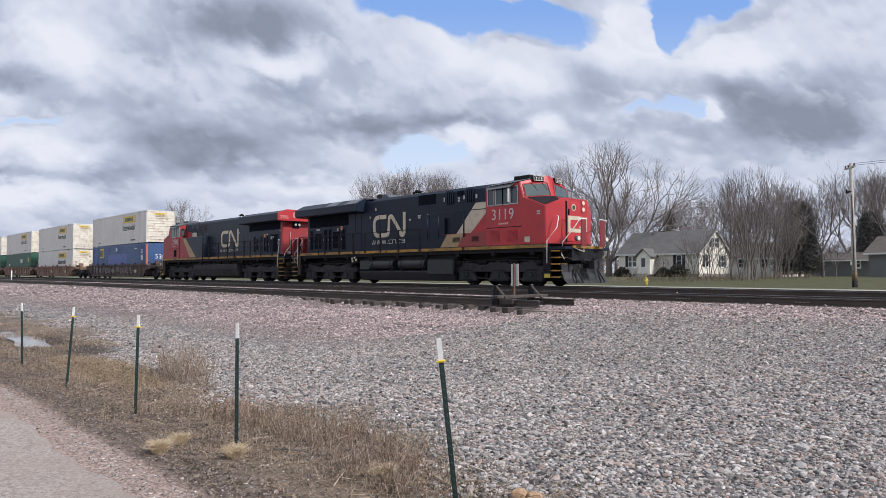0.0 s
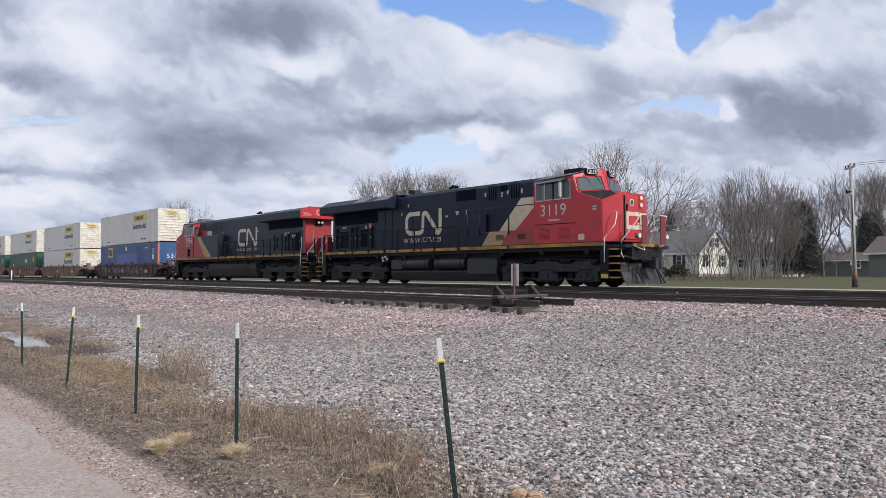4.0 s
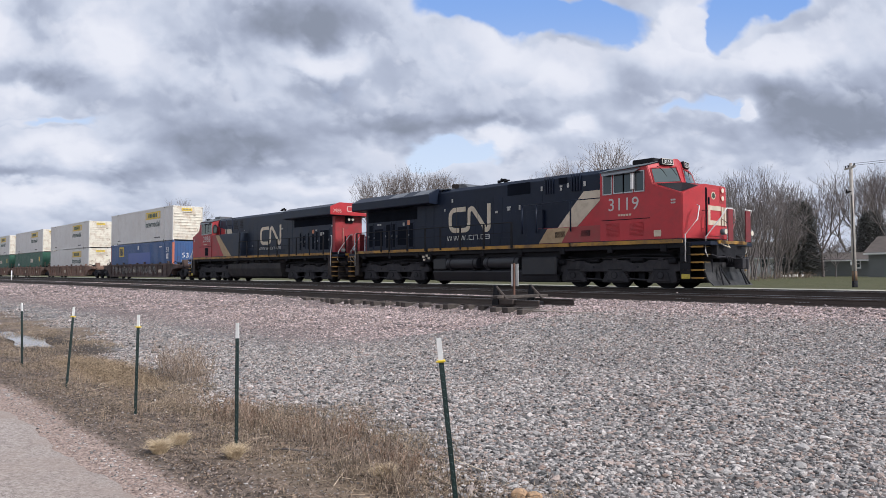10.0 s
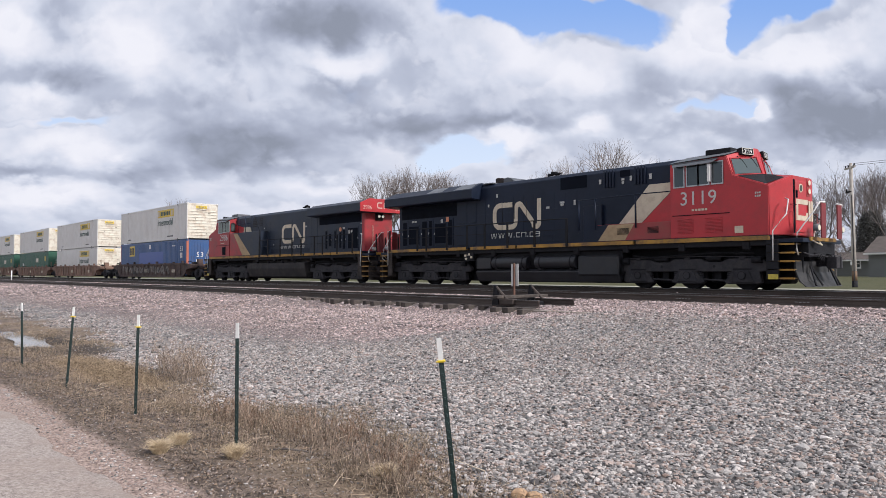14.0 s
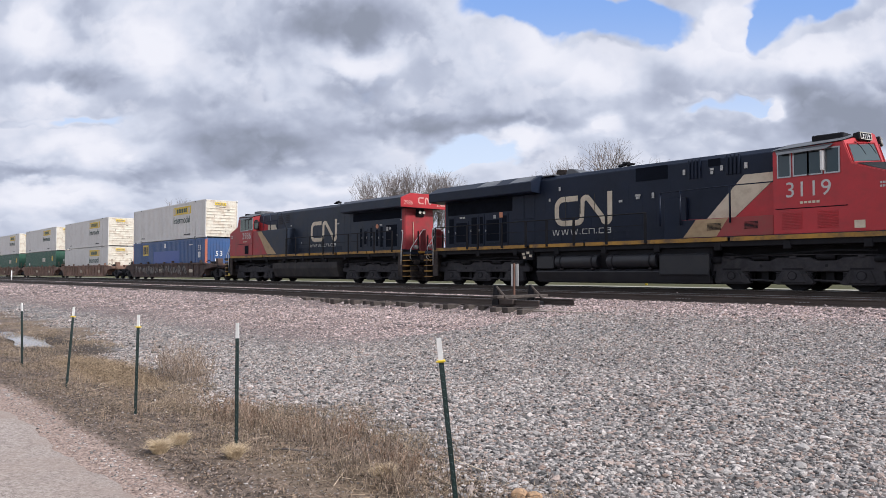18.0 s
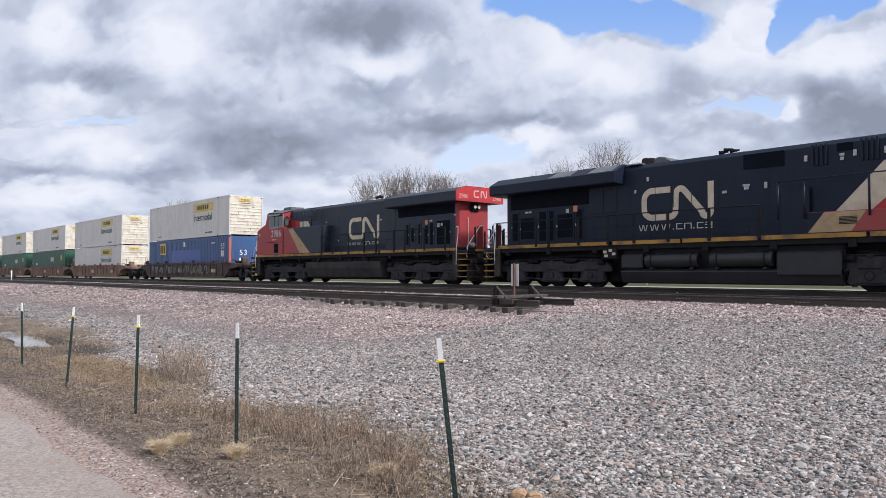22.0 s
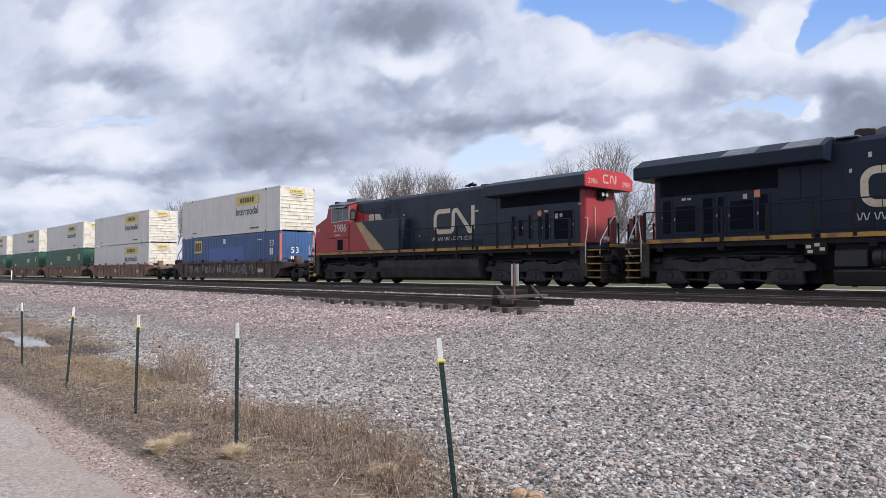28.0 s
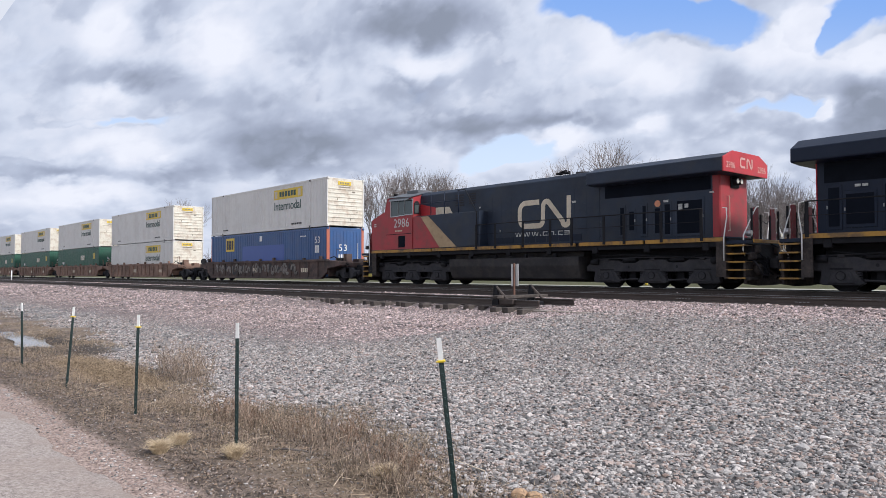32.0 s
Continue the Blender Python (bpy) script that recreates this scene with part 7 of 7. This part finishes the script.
def utility_pole():
    x, y = -19.3, 29.6
    p = thing("utility_pole", "weathered grey wooden utility pole with a short crossarm", "utility pole", at=pose(x, y, float(ground_z(x, y)), 0, -1.7, -41))
    tube("pole", [(0, 0, -0.5), (0, 0, 4.0), (0, 0, 8.5)], 0.165, PLANK, p, 14, r1=0.105)
    tube("foot_band", [(0, 0, -0.4), (0, 0, 0.45)], 0.175, SOOT, p, 14, "dark creosoted foot")
    tube("red_band", [(0, 0, 0.45), (0, 0, 1.1)], 0.172, WOOD_STEP, p, 14, "reddish stained band")
    arm = box("crossarm", -0.72, 0.5, -0.06, 0.06, 8.15, 8.27, PLANK, p, 0.01)
    for a in (-0.66, -0.3, 0.42):
        tube("insulator", [(a, 0, 8.27), (a, 0, 8.42)], 0.05, SOOT, arm, 8)
    box("bracket", -0.4, 0.1, -0.2, 0.0, 6.5, 6.58, SOOT, p, 0.01)
    tube("insulator", [(-0.35, -0.15, 6.58), (-0.35, -0.15, 6.75)], 0.05, SOOT, p, 8)
    tube("conduit", [(0.16, -0.1, 0), (0.14, -0.08, 6.3)], 0.03, GRIME, p, 6)
    for a in (-0.66, 0.42):
        tube("wire", [(a, 0, 8.42), (a + 14, 12, 8.0), (a + 30, 26, 8.3)], 0.012, SOOT, arm, 4)
    box("tag", -0.08, 0.08, -0.21, -0.18, 1.5, 1.75, TRIM, p, 0)
    return p


utility_pole()


def shrub(x, y, w, h):
    """A clipped round bush of many small sprays."""
    rng = random.Random(int(abs(x) * 10))
    s = thing("shrub", "round clipped dark shrub beside the house wall", "shrub", "shrubs by the house", at=pose(x, y, float(ground_z(x, y))))
    segs = []
    for k in range(700):
        d = Vector((rng.gauss(0, 1), rng.gauss(0, 1), abs(rng.gauss(0, 1)))).normalized()
        p = Vector((d.x * w / 2, d.y * w / 2, d.z * h)) * rng.uniform(0.6, 0.92)
        q = p + d * 0.16 + Vector((rng.gauss(0, 0.05),) * 3)
        segs.append((*p, *q, rng.uniform(0.05, 0.1), 0.01))
    v, q = bars_mesh(segs, 4)
    from_arrays("leaves", v, q, SHRUB, s)
    tube("stem", [(0, 0, -0.2), (0, 0, h * 0.7)], 0.06, BARK, s, 6, r1=0.02)
    return s


shrub(-54.2, 52.3, 2.1, 1.25)
shrub(-48.3, 52.2, 1.9, 1.15)
shrub(-46.1, 51.9, 2.7, 1.6)
hyd = thing("hydrant", "small yellow fire hydrant on the lawn", "hydrant", at=pose(-34.9, 28.4, float(ground_z(-34.9, 28.4))))
tube("barrel", [(0, 0, -0.1), (0, 0, 0.5)], 0.11, SIGN_YELLOW, hyd, 12)
tube("cap", [(0, 0, 0.5), (0, 0, 0.64)], 0.13, SIGN_YELLOW, hyd, 12, r1=0.05)
tube("nozzle", [(-0.18, 0, 0.36), (0.18, 0, 0.36)], 0.055, SIGN_YELLOW, hyd, 10)


# ---- near ground: stones, dead grass, weeds, a puddle ----
def ico():
    bm = bmesh.new()
    bmesh.ops.create_icosphere(bm, subdivisions=1, radius=1.0)
    v = np.array([p.co[:] for p in bm.verts])
    f = np.array([[p.index for p in t.verts] for t in bm.faces])
    bm.free()
    return v, f


ICO_V, ICO_F = ico()
OCT_V = np.array([[1, 0, 0], [-1, 0, 0], [0, 1, 0], [0, -1, 0], [0, 0, 1], [0, 0, -1]], dtype=float)
OCT_F = np.array([[0, 2, 4], [2, 1, 4], [1, 3, 4], [3, 0, 4], [2, 0, 5], [1, 2, 5], [3, 1, 5], [0, 3, 5]])


def stones(name, label, rng, x, y, size, base_v, base_f, material):
    """Angular stones, each squashed, turned and knocked about in its own way, half bedded in the ground."""
    n, k = len(x), len(base_v)
    v = base_v[None] * (1 + rng.normal(0, 0.2 if k > 6 else 0.24, (n, k, 3)))
    v = v * (size[:, None, None] * np.stack([rng.uniform(0.8, 1.4, n), rng.uniform(0.55, 0.95, n), rng.uniform(0.38, 0.75, n)], -1)[:, None, :])
    a, t = rng.uniform(0, 2 * np.pi, n), rng.normal(0, 0.35, n)
    ca, sa, ct, st = np.cos(a)[:, None], np.sin(a)[:, None], np.cos(t)[:, None], np.sin(t)[:, None]
    vy, vz = v[:, :, 1] * ct - v[:, :, 2] * st, v[:, :, 1] * st + v[:, :, 2] * ct
    vx = v[:, :, 0]
    v = np.stack([vx * ca - vy * sa, vx * sa + vy * ca, vz], -1)
    v += np.stack([x, y, ground_z(x, y) + size * rng.uniform(-0.05, 0.35, n)], -1)[:, None, :]
    f = (base_f[None] + (np.arange(n) * k)[:, None, None]).reshape(-1, base_f.shape[1])
    ob = from_arrays(name, v.reshape(-1, 3), f, material)
    return tagged(ob, label, "gravel", kind="stuff")


def fan(rng, d0, d1, per_m2):
    """Even scatter over the fan of yard between two distances from the road's viewpoint."""
    n = int(per_m2 * 0.66 * (d1 * d1 - d0 * d0))
    d = np.sqrt(rng.uniform(d0 * d0, d1 * d1, n))
    s = rng.uniform(-0.66, 0.66, n)
    c, q = math.cos(YAW), math.sin(YAW)
    return EYE.x + d * (-q + s * c), EYE.y + d * (c + s * q)


srng = np.random.default_rng(12)


def dirt_edge(x, y):
    return y + 0.35 * np.sin(1.3 * x) + 0.25 * np.sin(3.1 * x + 1.0) - 1.6 * sstep(-12.5, -20.0, x)


for tag_, d0, d1, dens, bv, bf, mean in (("near", 4.0, 6.2, 1800, ICO_V, ICO_F, 0.0160), ("mid", 6.2, 9.5, 1500, ICO_V, ICO_F, 0.0158), ("middle", 9.5, 14.0, 1150, OCT_V, OCT_F, 0.0165), ("far", 14.0, 24.0, 430, OCT_V, OCT_F, 0.0215), ("distant", 24.0, 42.0, 95, OCT_V, OCT_F, 0.03), ("remote", 42.0, 75.0, 26, OCT_V, OCT_F, 0.042)):
    x, y = fan(srng, d0, d1, dens)
    keep = (srng.uniform(size=len(x)) < sstep(-20.75, -19.9, dirt_edge(x, y)) * 0.86 + 0.14 * (y > -22.6) + 0.35 * np.exp(-((y + 22.4) / 0.14) ** 2)) & (y < -5.4)
    keep &= ~((np.abs(y + 8.3) < 1.35) & (x < -13.5))
    x, y = x[keep], y[keep]
    size = mean * np.exp(srng.normal(0, 0.32, len(x))) * np.where(dirt_edge(x, y) < -20.6, 0.45, 1.0) * (1 - 0.4 * np.exp(-((y + 16.3) / 1.1) ** 2) * sstep(-9.5, -13.0, x))
    pinkish = y + srng.normal(0, 0.6, len(x)) > np.where(x < -11.5, -16.2, -8.2)
    for sel, nm, lb, mt in ((~pinkish, "gravel", "loose angular grey gravel", STONE_GREY), (pinkish, "ballast", "pinkish angular track ballast", STONE_PINK)):
        if sel.sum():
            stones(nm, lb, srng, x[sel], y[sel], size[sel], bv, bf, STONE_DUSTY if d0 > 12 and mt is STONE_GREY else mt)
# ballast between and around the tracks
x = srng.uniform(-70, 2, 42000)
y = srng.uniform(-9.6, -1.2, 42000)
keep = (np.abs(np.abs(y + 4.3) - 0.7545) > 0.12) & ((np.abs(np.abs(y + 8.3) - 0.7545) > 0.12) | (x > -13.4))
stones("ballast", "dirty pinkish ballast between the rails", srng, x[keep], y[keep], 0.032 * np.exp(srng.normal(0, 0.3, keep.sum())), OCT_V, OCT_F, STONE_PINK)


def straw_material(name, lo, hi):
    n = Nodes(name)
    rnd_ = n.add("NewGeometry").outputs["Random Per Island"]
    n.link(n.mix(rnd_, lo, hi), n.b.inputs["Base Color"])
    n.b.inputs["Roughness"].default_value = 0.8
    return n.m


STRAW = straw_material("dry_straw", (0.04, 0.03, 0.023), (0.52, 0.40, 0.28))
TAN_STRAW = straw_material("tan_straw", (0.42, 0.32, 0.2), (0.7, 0.57, 0.4))
STALK = straw_material("dead_stalk", (0.08, 0.057, 0.043), (0.5, 0.385, 0.29))


def blades(rng, x, y, z, length, width, lean):
    """Bent three-sided blades as arrays of bars."""
    n = len(x)
    a = rng.uniform(0, 2 * np.pi, n)
    k = rng.uniform(0.2, 1.0, n) * lean
    dx, dy = np.cos(a) * k, np.sin(a) * k
    up = np.sqrt(np.maximum(0.05, 1 - np.minimum(k, 0.97) ** 2))
    p0 = np.stack([x, y, z - 0.01], -1)
    p1 = p0 + np.stack([dx * 0.4, dy * 0.4, up * 0.6], -1) * length[:, None]
    p2 = p1 + np.stack([dx * 0.9, dy * 0.9, up * 0.25], -1) * length[:, None]
    w = np.full((n, 1), width)
    return np.concatenate([np.concatenate([p0, p1, w, w * 0.8], 1), np.concatenate([p1, p2, w * 0.8, w * 0.15], 1)])


def clumpy(x, y):
    return np.clip(0.45 + 0.75 * np.sin(2.3 * x + 1.7 * np.sin(1.9 * y)) * np.sin(3.1 * y + 0.5 * x), 0.04, 1)


x = np.concatenate([srng.uniform(-26, -3.2, 60000), srng.uniform(-8.5, -3.2, 15000)])
y = srng.uniform(-22.2, -19.4, 75000)
edge_ = dirt_edge(x, y)
want = np.maximum(clumpy(x, y), 0.8 * np.exp(-((x + 12.0) / 2.5) ** 2 - ((y + 20.95) / 0.35) ** 2)) * sstep(-19.7, -20.5, edge_) * sstep(-22.25, -21.6, y) * sstep(-26, -18, x) + 0.35 * np.exp(-((edge_ + 20.55) / 0.3) ** 2) * (x < -3.5)
want = want * np.where(x > -8.0, 0.25 + 0.75 * sstep(-21.75, -21.2, y), 1.0)
want = want * (1 - 0.9 * np.exp(-((x + 14.8) / 2.4) ** 2 - ((y + 20.2) / 0.5) ** 2))
keep = srng.uniform(size=len(x)) < want * 0.7
x, y = x[keep], y[keep]
v, q = bars_mesh(blades(srng, x, y, ground_z(x, y), srng.uniform(0.04, 0.15, len(x)), 0.0026, 1.25), 3)
tagged(from_arrays("dry_grass", v, q, STRAW), "matted dry brown grass on the verge", "grass", kind="stuff")


n_ = 26000
x = -26 + 23 * srng.uniform(size=n_) ** 0.7
y = srng.uniform(-22.3, -20.2, n_)
a_ = srng.uniform(0, 2 * np.pi, n_)
len_ = srng.uniform(0.01, 0.045, n_)
z = ground_z(x, y)
flat = np.stack([x, y, z + 0.004, x + np.cos(a_) * len_, y + np.sin(a_) * len_, z + srng.uniform(0.0, 0.03, n_), srng.uniform(0.0015, 0.0045, n_), np.full(n_, 0.0015)], -1)
v, q = bars_mesh(flat, 3)
tagged(from_arrays("litter", v, q, straw_material("litter", (0.04, 0.03, 0.024), (0.4, 0.31, 0.24))), "scattered dead leaves, stems and bark bits", "litter", kind="stuff")


def fallen_leaves(rng, count):
    """Small curled dead leaves, each a bent pair of triangles on the ground."""
    x = -14 + 11.2 * rng.uniform(size=count) ** 0.8
    y = rng.uniform(-22.15, -20.5, count)
    keep = rng.uniform(size=count) < 0.25 + 0.75 * clumpy(x + 1.3, y)
    x, y = x[keep], y[keep]
    n = len(x)
    a, size = rng.uniform(0, 2 * np.pi, n), rng.uniform(0.006, 0.016, n)
    c, q = np.cos(a) * size, np.sin(a) * size
    z = ground_z(x, y) + 0.006
    lift = rng.uniform(0.003, 0.02, (n, 2))
    p = np.stack([np.stack([x - c, y - q, z], -1), np.stack([x - q * 0.5, y + c * 0.5, z + lift[:, 0]], -1), np.stack([x + c, y + q, z + 0.004], -1), np.stack([x + q * 0.5, y - c * 0.5, z + lift[:, 1]], -1)], 1)
    f = np.array([[0, 2, 1], [0, 3, 2]])[None] + (np.arange(n) * 4)[:, None, None]
    return tagged(from_arrays("fallen_leaves", p.reshape(-1, 3), f.reshape(-1, 3), straw_material("leaf_brown", (0.04, 0.027, 0.02), (0.42, 0.31, 0.22))), "curled brown fallen leaves on bare dirt", "leaves", kind="stuff")


fallen_leaves(srng, 8000)
n_ = 5200
x, y = -11.9 + srng.normal(0, 0.95, n_), -20.8 + srng.normal(0, 0.17, n_)
v, q = bars_mesh(blades(srng, x, y, ground_z(x, y), srng.uniform(0.08, 0.2, n_), 0.003, 1.5), 3)
tagged(from_arrays("matted_grass", v, q, straw_material("matted_straw", (0.12, 0.085, 0.055), (0.5, 0.38, 0.25))), "flattened tan mat of dead grass on the verge", "grass", kind="stuff")


def dead_weeds(rng, spots, thick=1.0):
    segs = []
    for cx, cy, rad, count, tall in spots:
        for _ in range(count):
            a, r = rng.uniform(0, 6.283), rad * math.sqrt(rng.random())
            x, y = cx + math.cos(a) * r * 1.6, cy + math.sin(a) * r * 0.6
            z = float(ground_z(x, y))
            h = tall * rng.uniform(0.5, 1.1)
            lx, ly = rng.gauss(0, 0.3), rng.gauss(0, 0.3)
            tip = (x + lx * h, y + ly * h, z + h)
            segs.append((x, y, z - 0.02, *tip, 0.003 * thick, 0.0015 * thick))
            for _ in range(rng.randint(3, 7)):
                f = rng.uniform(0.35, 0.95)
                b = rng.uniform(0, 6.283)
                L = h * rng.uniform(0.1, 0.28)
                p = (x + lx * h * f, y + ly * h * f, z + h * f)
                segs.append((*p, p[0] + math.cos(b) * L * 0.7, p[1] + math.sin(b) * L * 0.7, p[2] + L * 0.8, 0.002 * thick, 0.001 * thick))
    v, q = bars_mesh(segs, 3)
    return tagged(from_arrays("dead_weeds", v, q, STALK), "brittle brown dead weed stalks on the verge", "weeds", kind="stuff")


def fallen_straws(rng, count):
    """Long pale broken stems, lying or leaning over the weeds."""
    segs = []
    for _ in range(count):
        x, y = rng.uniform(-10.5, -3.8), rng.gauss(-21.05, 0.3)
        z, a, L = float(ground_z(x, y)), rng.uniform(0, 6.283), rng.uniform(0.08, 0.26)
        rise = rng.uniform(0.01, 0.75) ** 2
        p, q = (x, y, z + 0.01), (x + math.cos(a) * L, y + math.sin(a) * L, z + 0.02 + L * rise)
        segs.append((*p, *q, 0.0035, 0.002))
    v, q = bars_mesh(segs, 4)
    return tagged(from_arrays("fallen_straws", v, q, straw_material("pale_stem", (0.3, 0.23, 0.16), (0.68, 0.56, 0.42))), "long pale broken stems among dead weeds", "straw", kind="stuff")


wrng = random.Random(15)
fallen_straws(random.Random(88), 55)
stick = tube("stick", [(-5.62, -21.32, -0.925), (-5.5, -21.24, -0.905), (-5.36, -21.2, -0.9), (-5.24, -21.1, -0.915)], 0.011, BARK, None, 7, r1=0.006)
tagged(stick, "short crooked dead stick lying on the verge", "stick")
weed_spots = [(-10.3, -20.2, 0.42, 130, 0.5), (-9.8, -20.3, 0.35, 50, 0.36), (-11.0, -20.35, 0.4, 40, 0.24)]
for _ in range(46):
    wx = wrng.uniform(-8.2, -3.8)
    weed_spots.append((wx, -20.98 - 0.12 * math.sin(1.3 * wx) + wrng.gauss(0, 0.16), wrng.uniform(0.08, 0.2), wrng.randint(4, 14), wrng.uniform(0.1, 0.27)))
for _ in range(30):
    weed_spots.append((wrng.uniform(-14.0, -5.0), wrng.uniform(-21.7, -20.8), wrng.uniform(0.06, 0.16), wrng.randint(2, 7), wrng.uniform(0.07, 0.16)))
dead_weeds(wrng, weed_spots)
tall_spots = []
for _ in range(24):
    wx = wrng.uniform(-7.8, -4.2)
    tall_spots.append((wx, -20.8 - 0.12 * math.sin(1.3 * wx) + wrng.gauss(0, 0.13), wrng.uniform(0.1, 0.22), wrng.randint(7, 15), wrng.uniform(0.13, 0.27)))
red_weeds = dead_weeds(wrng, tall_spots, 0.9)
tagged(red_weeds, "reddish-brown dead weeds where gravel meets dirt", "weeds", kind="stuff")
red_weeds.data.materials[0] = straw_material("russet_stalk", (0.07, 0.042, 0.03), (0.46, 0.31, 0.215))


side_spots = []
for _ in range(110):
    a_, d_ = wrng.uniform(0.22, 0.5), wrng.uniform(66, 80)
    wx, wy = spot(a_, d_)
    side_spots.append((wx, wy, 1.3, wrng.randint(4, 14), wrng.uniform(0.2, 0.9)))
side_weeds = dead_weeds(wrng, side_spots, 4.0)
tagged(side_weeds, "tall brown dead weeds along the edge of the lawn", "weeds", kind="stuff")


def grass_tuft(x, y, w, h):
    t = thing("grass_tuft", "pale tan dry bunch-grass tuft on bare dirt", "grass tuft", "tufts on the verge", at=pose(x, y, float(ground_z(x, y))))
    g = np.random.default_rng(int(abs(x * 100)))
    n = 700
    a, r = g.uniform(0, 6.283, n), w * 0.28 * np.sqrt(g.uniform(size=n))
    bx_, by_ = np.cos(a) * r, np.sin(a) * r
    s = blades(g, bx_, by_, np.zeros(n), h * g.uniform(0.5, 1.1, n), 0.002, 0.72)
    v, q = bars_mesh(s, 3)
    from_arrays("straw", v, q, TAN_STRAW, t)
    return t


grass_tuft(-6.22, -22.02, 0.19, 0.16)
grass_tuft(-6.43, -21.77, 0.19, 0.14)
grass_tuft(-5.59, -21.65, 0.18, 0.15)
grass_tuft(-4.3, -21.12, 0.14, 0.16)

WATER = glass("still_water", (0.05, 0.045, 0.04))
pud = bmesh.new()
ring_ = [pud.verts.new((-18.9 + 2.9 * math.cos(a) * (1 + 0.22 * math.sin(3 * a) + 0.12 * math.sin(7 * a + 1)), -20.5 + 0.38 * math.sin(a) * (1 + 0.25 * math.cos(2 * a + 1) + 0.3 * math.sin(5 * a)), -0.965)) for a in (2 * math.pi * k / 72 for k in range(72))]
pud.faces.new(ring_)
tagged(part("water", pud, WATER), "shallow still rain puddle reflecting the sky", "puddle", kind="structure")

CHUNK = surf("split_wood", (0.45, 0.29, 0.17), 0.8, var=0.2, scale=8, fine=50, bump=0.3)
for dx, dy, turn, sx in ((0.0, 0.0, 30, 0.045), (0.09, 0.055, 55, 0.03)):
    cx_, cy_ = -3.44 + dx, -20.62 + dy
    chunk = prism("wood_chunk", [(-0.05, 0), (0.045, -0.01), (0.055, 0.04), (0.01, 0.06), (-0.045, 0.05)], "y", -sx, sx, CHUNK, None, 0.008)
    chunk.matrix_basis = pose(cx_, cy_, float(ground_z(cx_, cy_)) - 0.005, 0, 0, turn)
    tagged(chunk, "small tan split wood chunk lying on the gravel", "wood chunk", "chunks by the post")


# ---- what moves: the train and the drifting cloud layer ----
RUN = [(0.0, -24.47), (1.0, -23.79), (2.0, -23.08), (3.0, -22.31), (3.5, -21.92), (4.5, -21.40), (5.5, -20.95), (6.0, -20.71), (7.0, -20.19), (8.0, -19.60), (9.0, -18.95), (10.0, -18.25),
       (11.0, -17.54), (12.0, -16.81), (13.0, -16.05), (14.0, -15.24), (15.0, -14.38), (16.0, -13.48), (17.0, -12.57), (18.0, -11.63), (19.0, -10.65), (20.0, -9.63), (21.0, -8.57),
       (22.0, -7.46), (23.0, -6.30), (24.0, -5.11), (25.0, -3.87), (26.0, -2.60), (27.0, -1.30), (28.0, 0.0), (29.0, 1.34), (30.0, 2.73), (31.0, 4.17), (32.0, 5.66)]


def run_at(t):
    return float(np.interp(t, [r[0] for r in RUN], [r[1] for r in RUN]))


def motions():
    walk(lead_engine, [(t, pose(LEAD_X + s, 0, 0)) for t, s in RUN])
    walk(second_engine, [(t, pose(SECOND_X + s, 0, 0, 0, 0, 180)) for t, s in RUN])
    walk(car_a, [(t, pose(CAR_A + s, 0, 0)) for t, s in RUN])
    walk(car_b, [(t, pose(CAR_B + s, 0, 0)) for t, s in RUN])
    for ob, x, z in LOADS:
        walk(ob, [(t, pose(x + s, 0, z)) for t, s in RUN])
    times = [0.4 * k for k in range(81)]
    for w, x, r, ahead in WHEELS:
        walk(w, [(t, pose(x, 0, r, 0, math.degrees((run_at(t) - RUN[0][1]) / r) * (1 if ahead else -1), 0)) for t in times])
    drift = Matrix.Translation(EYE) @ pose(0, 0, 0, 0, 0, math.degrees(YAW))
    walk(cloud_layer, [(t, drift @ pose(5.4 * t, 0, 0)) for t in (0.0, 16.0, 32.0)])


motions()
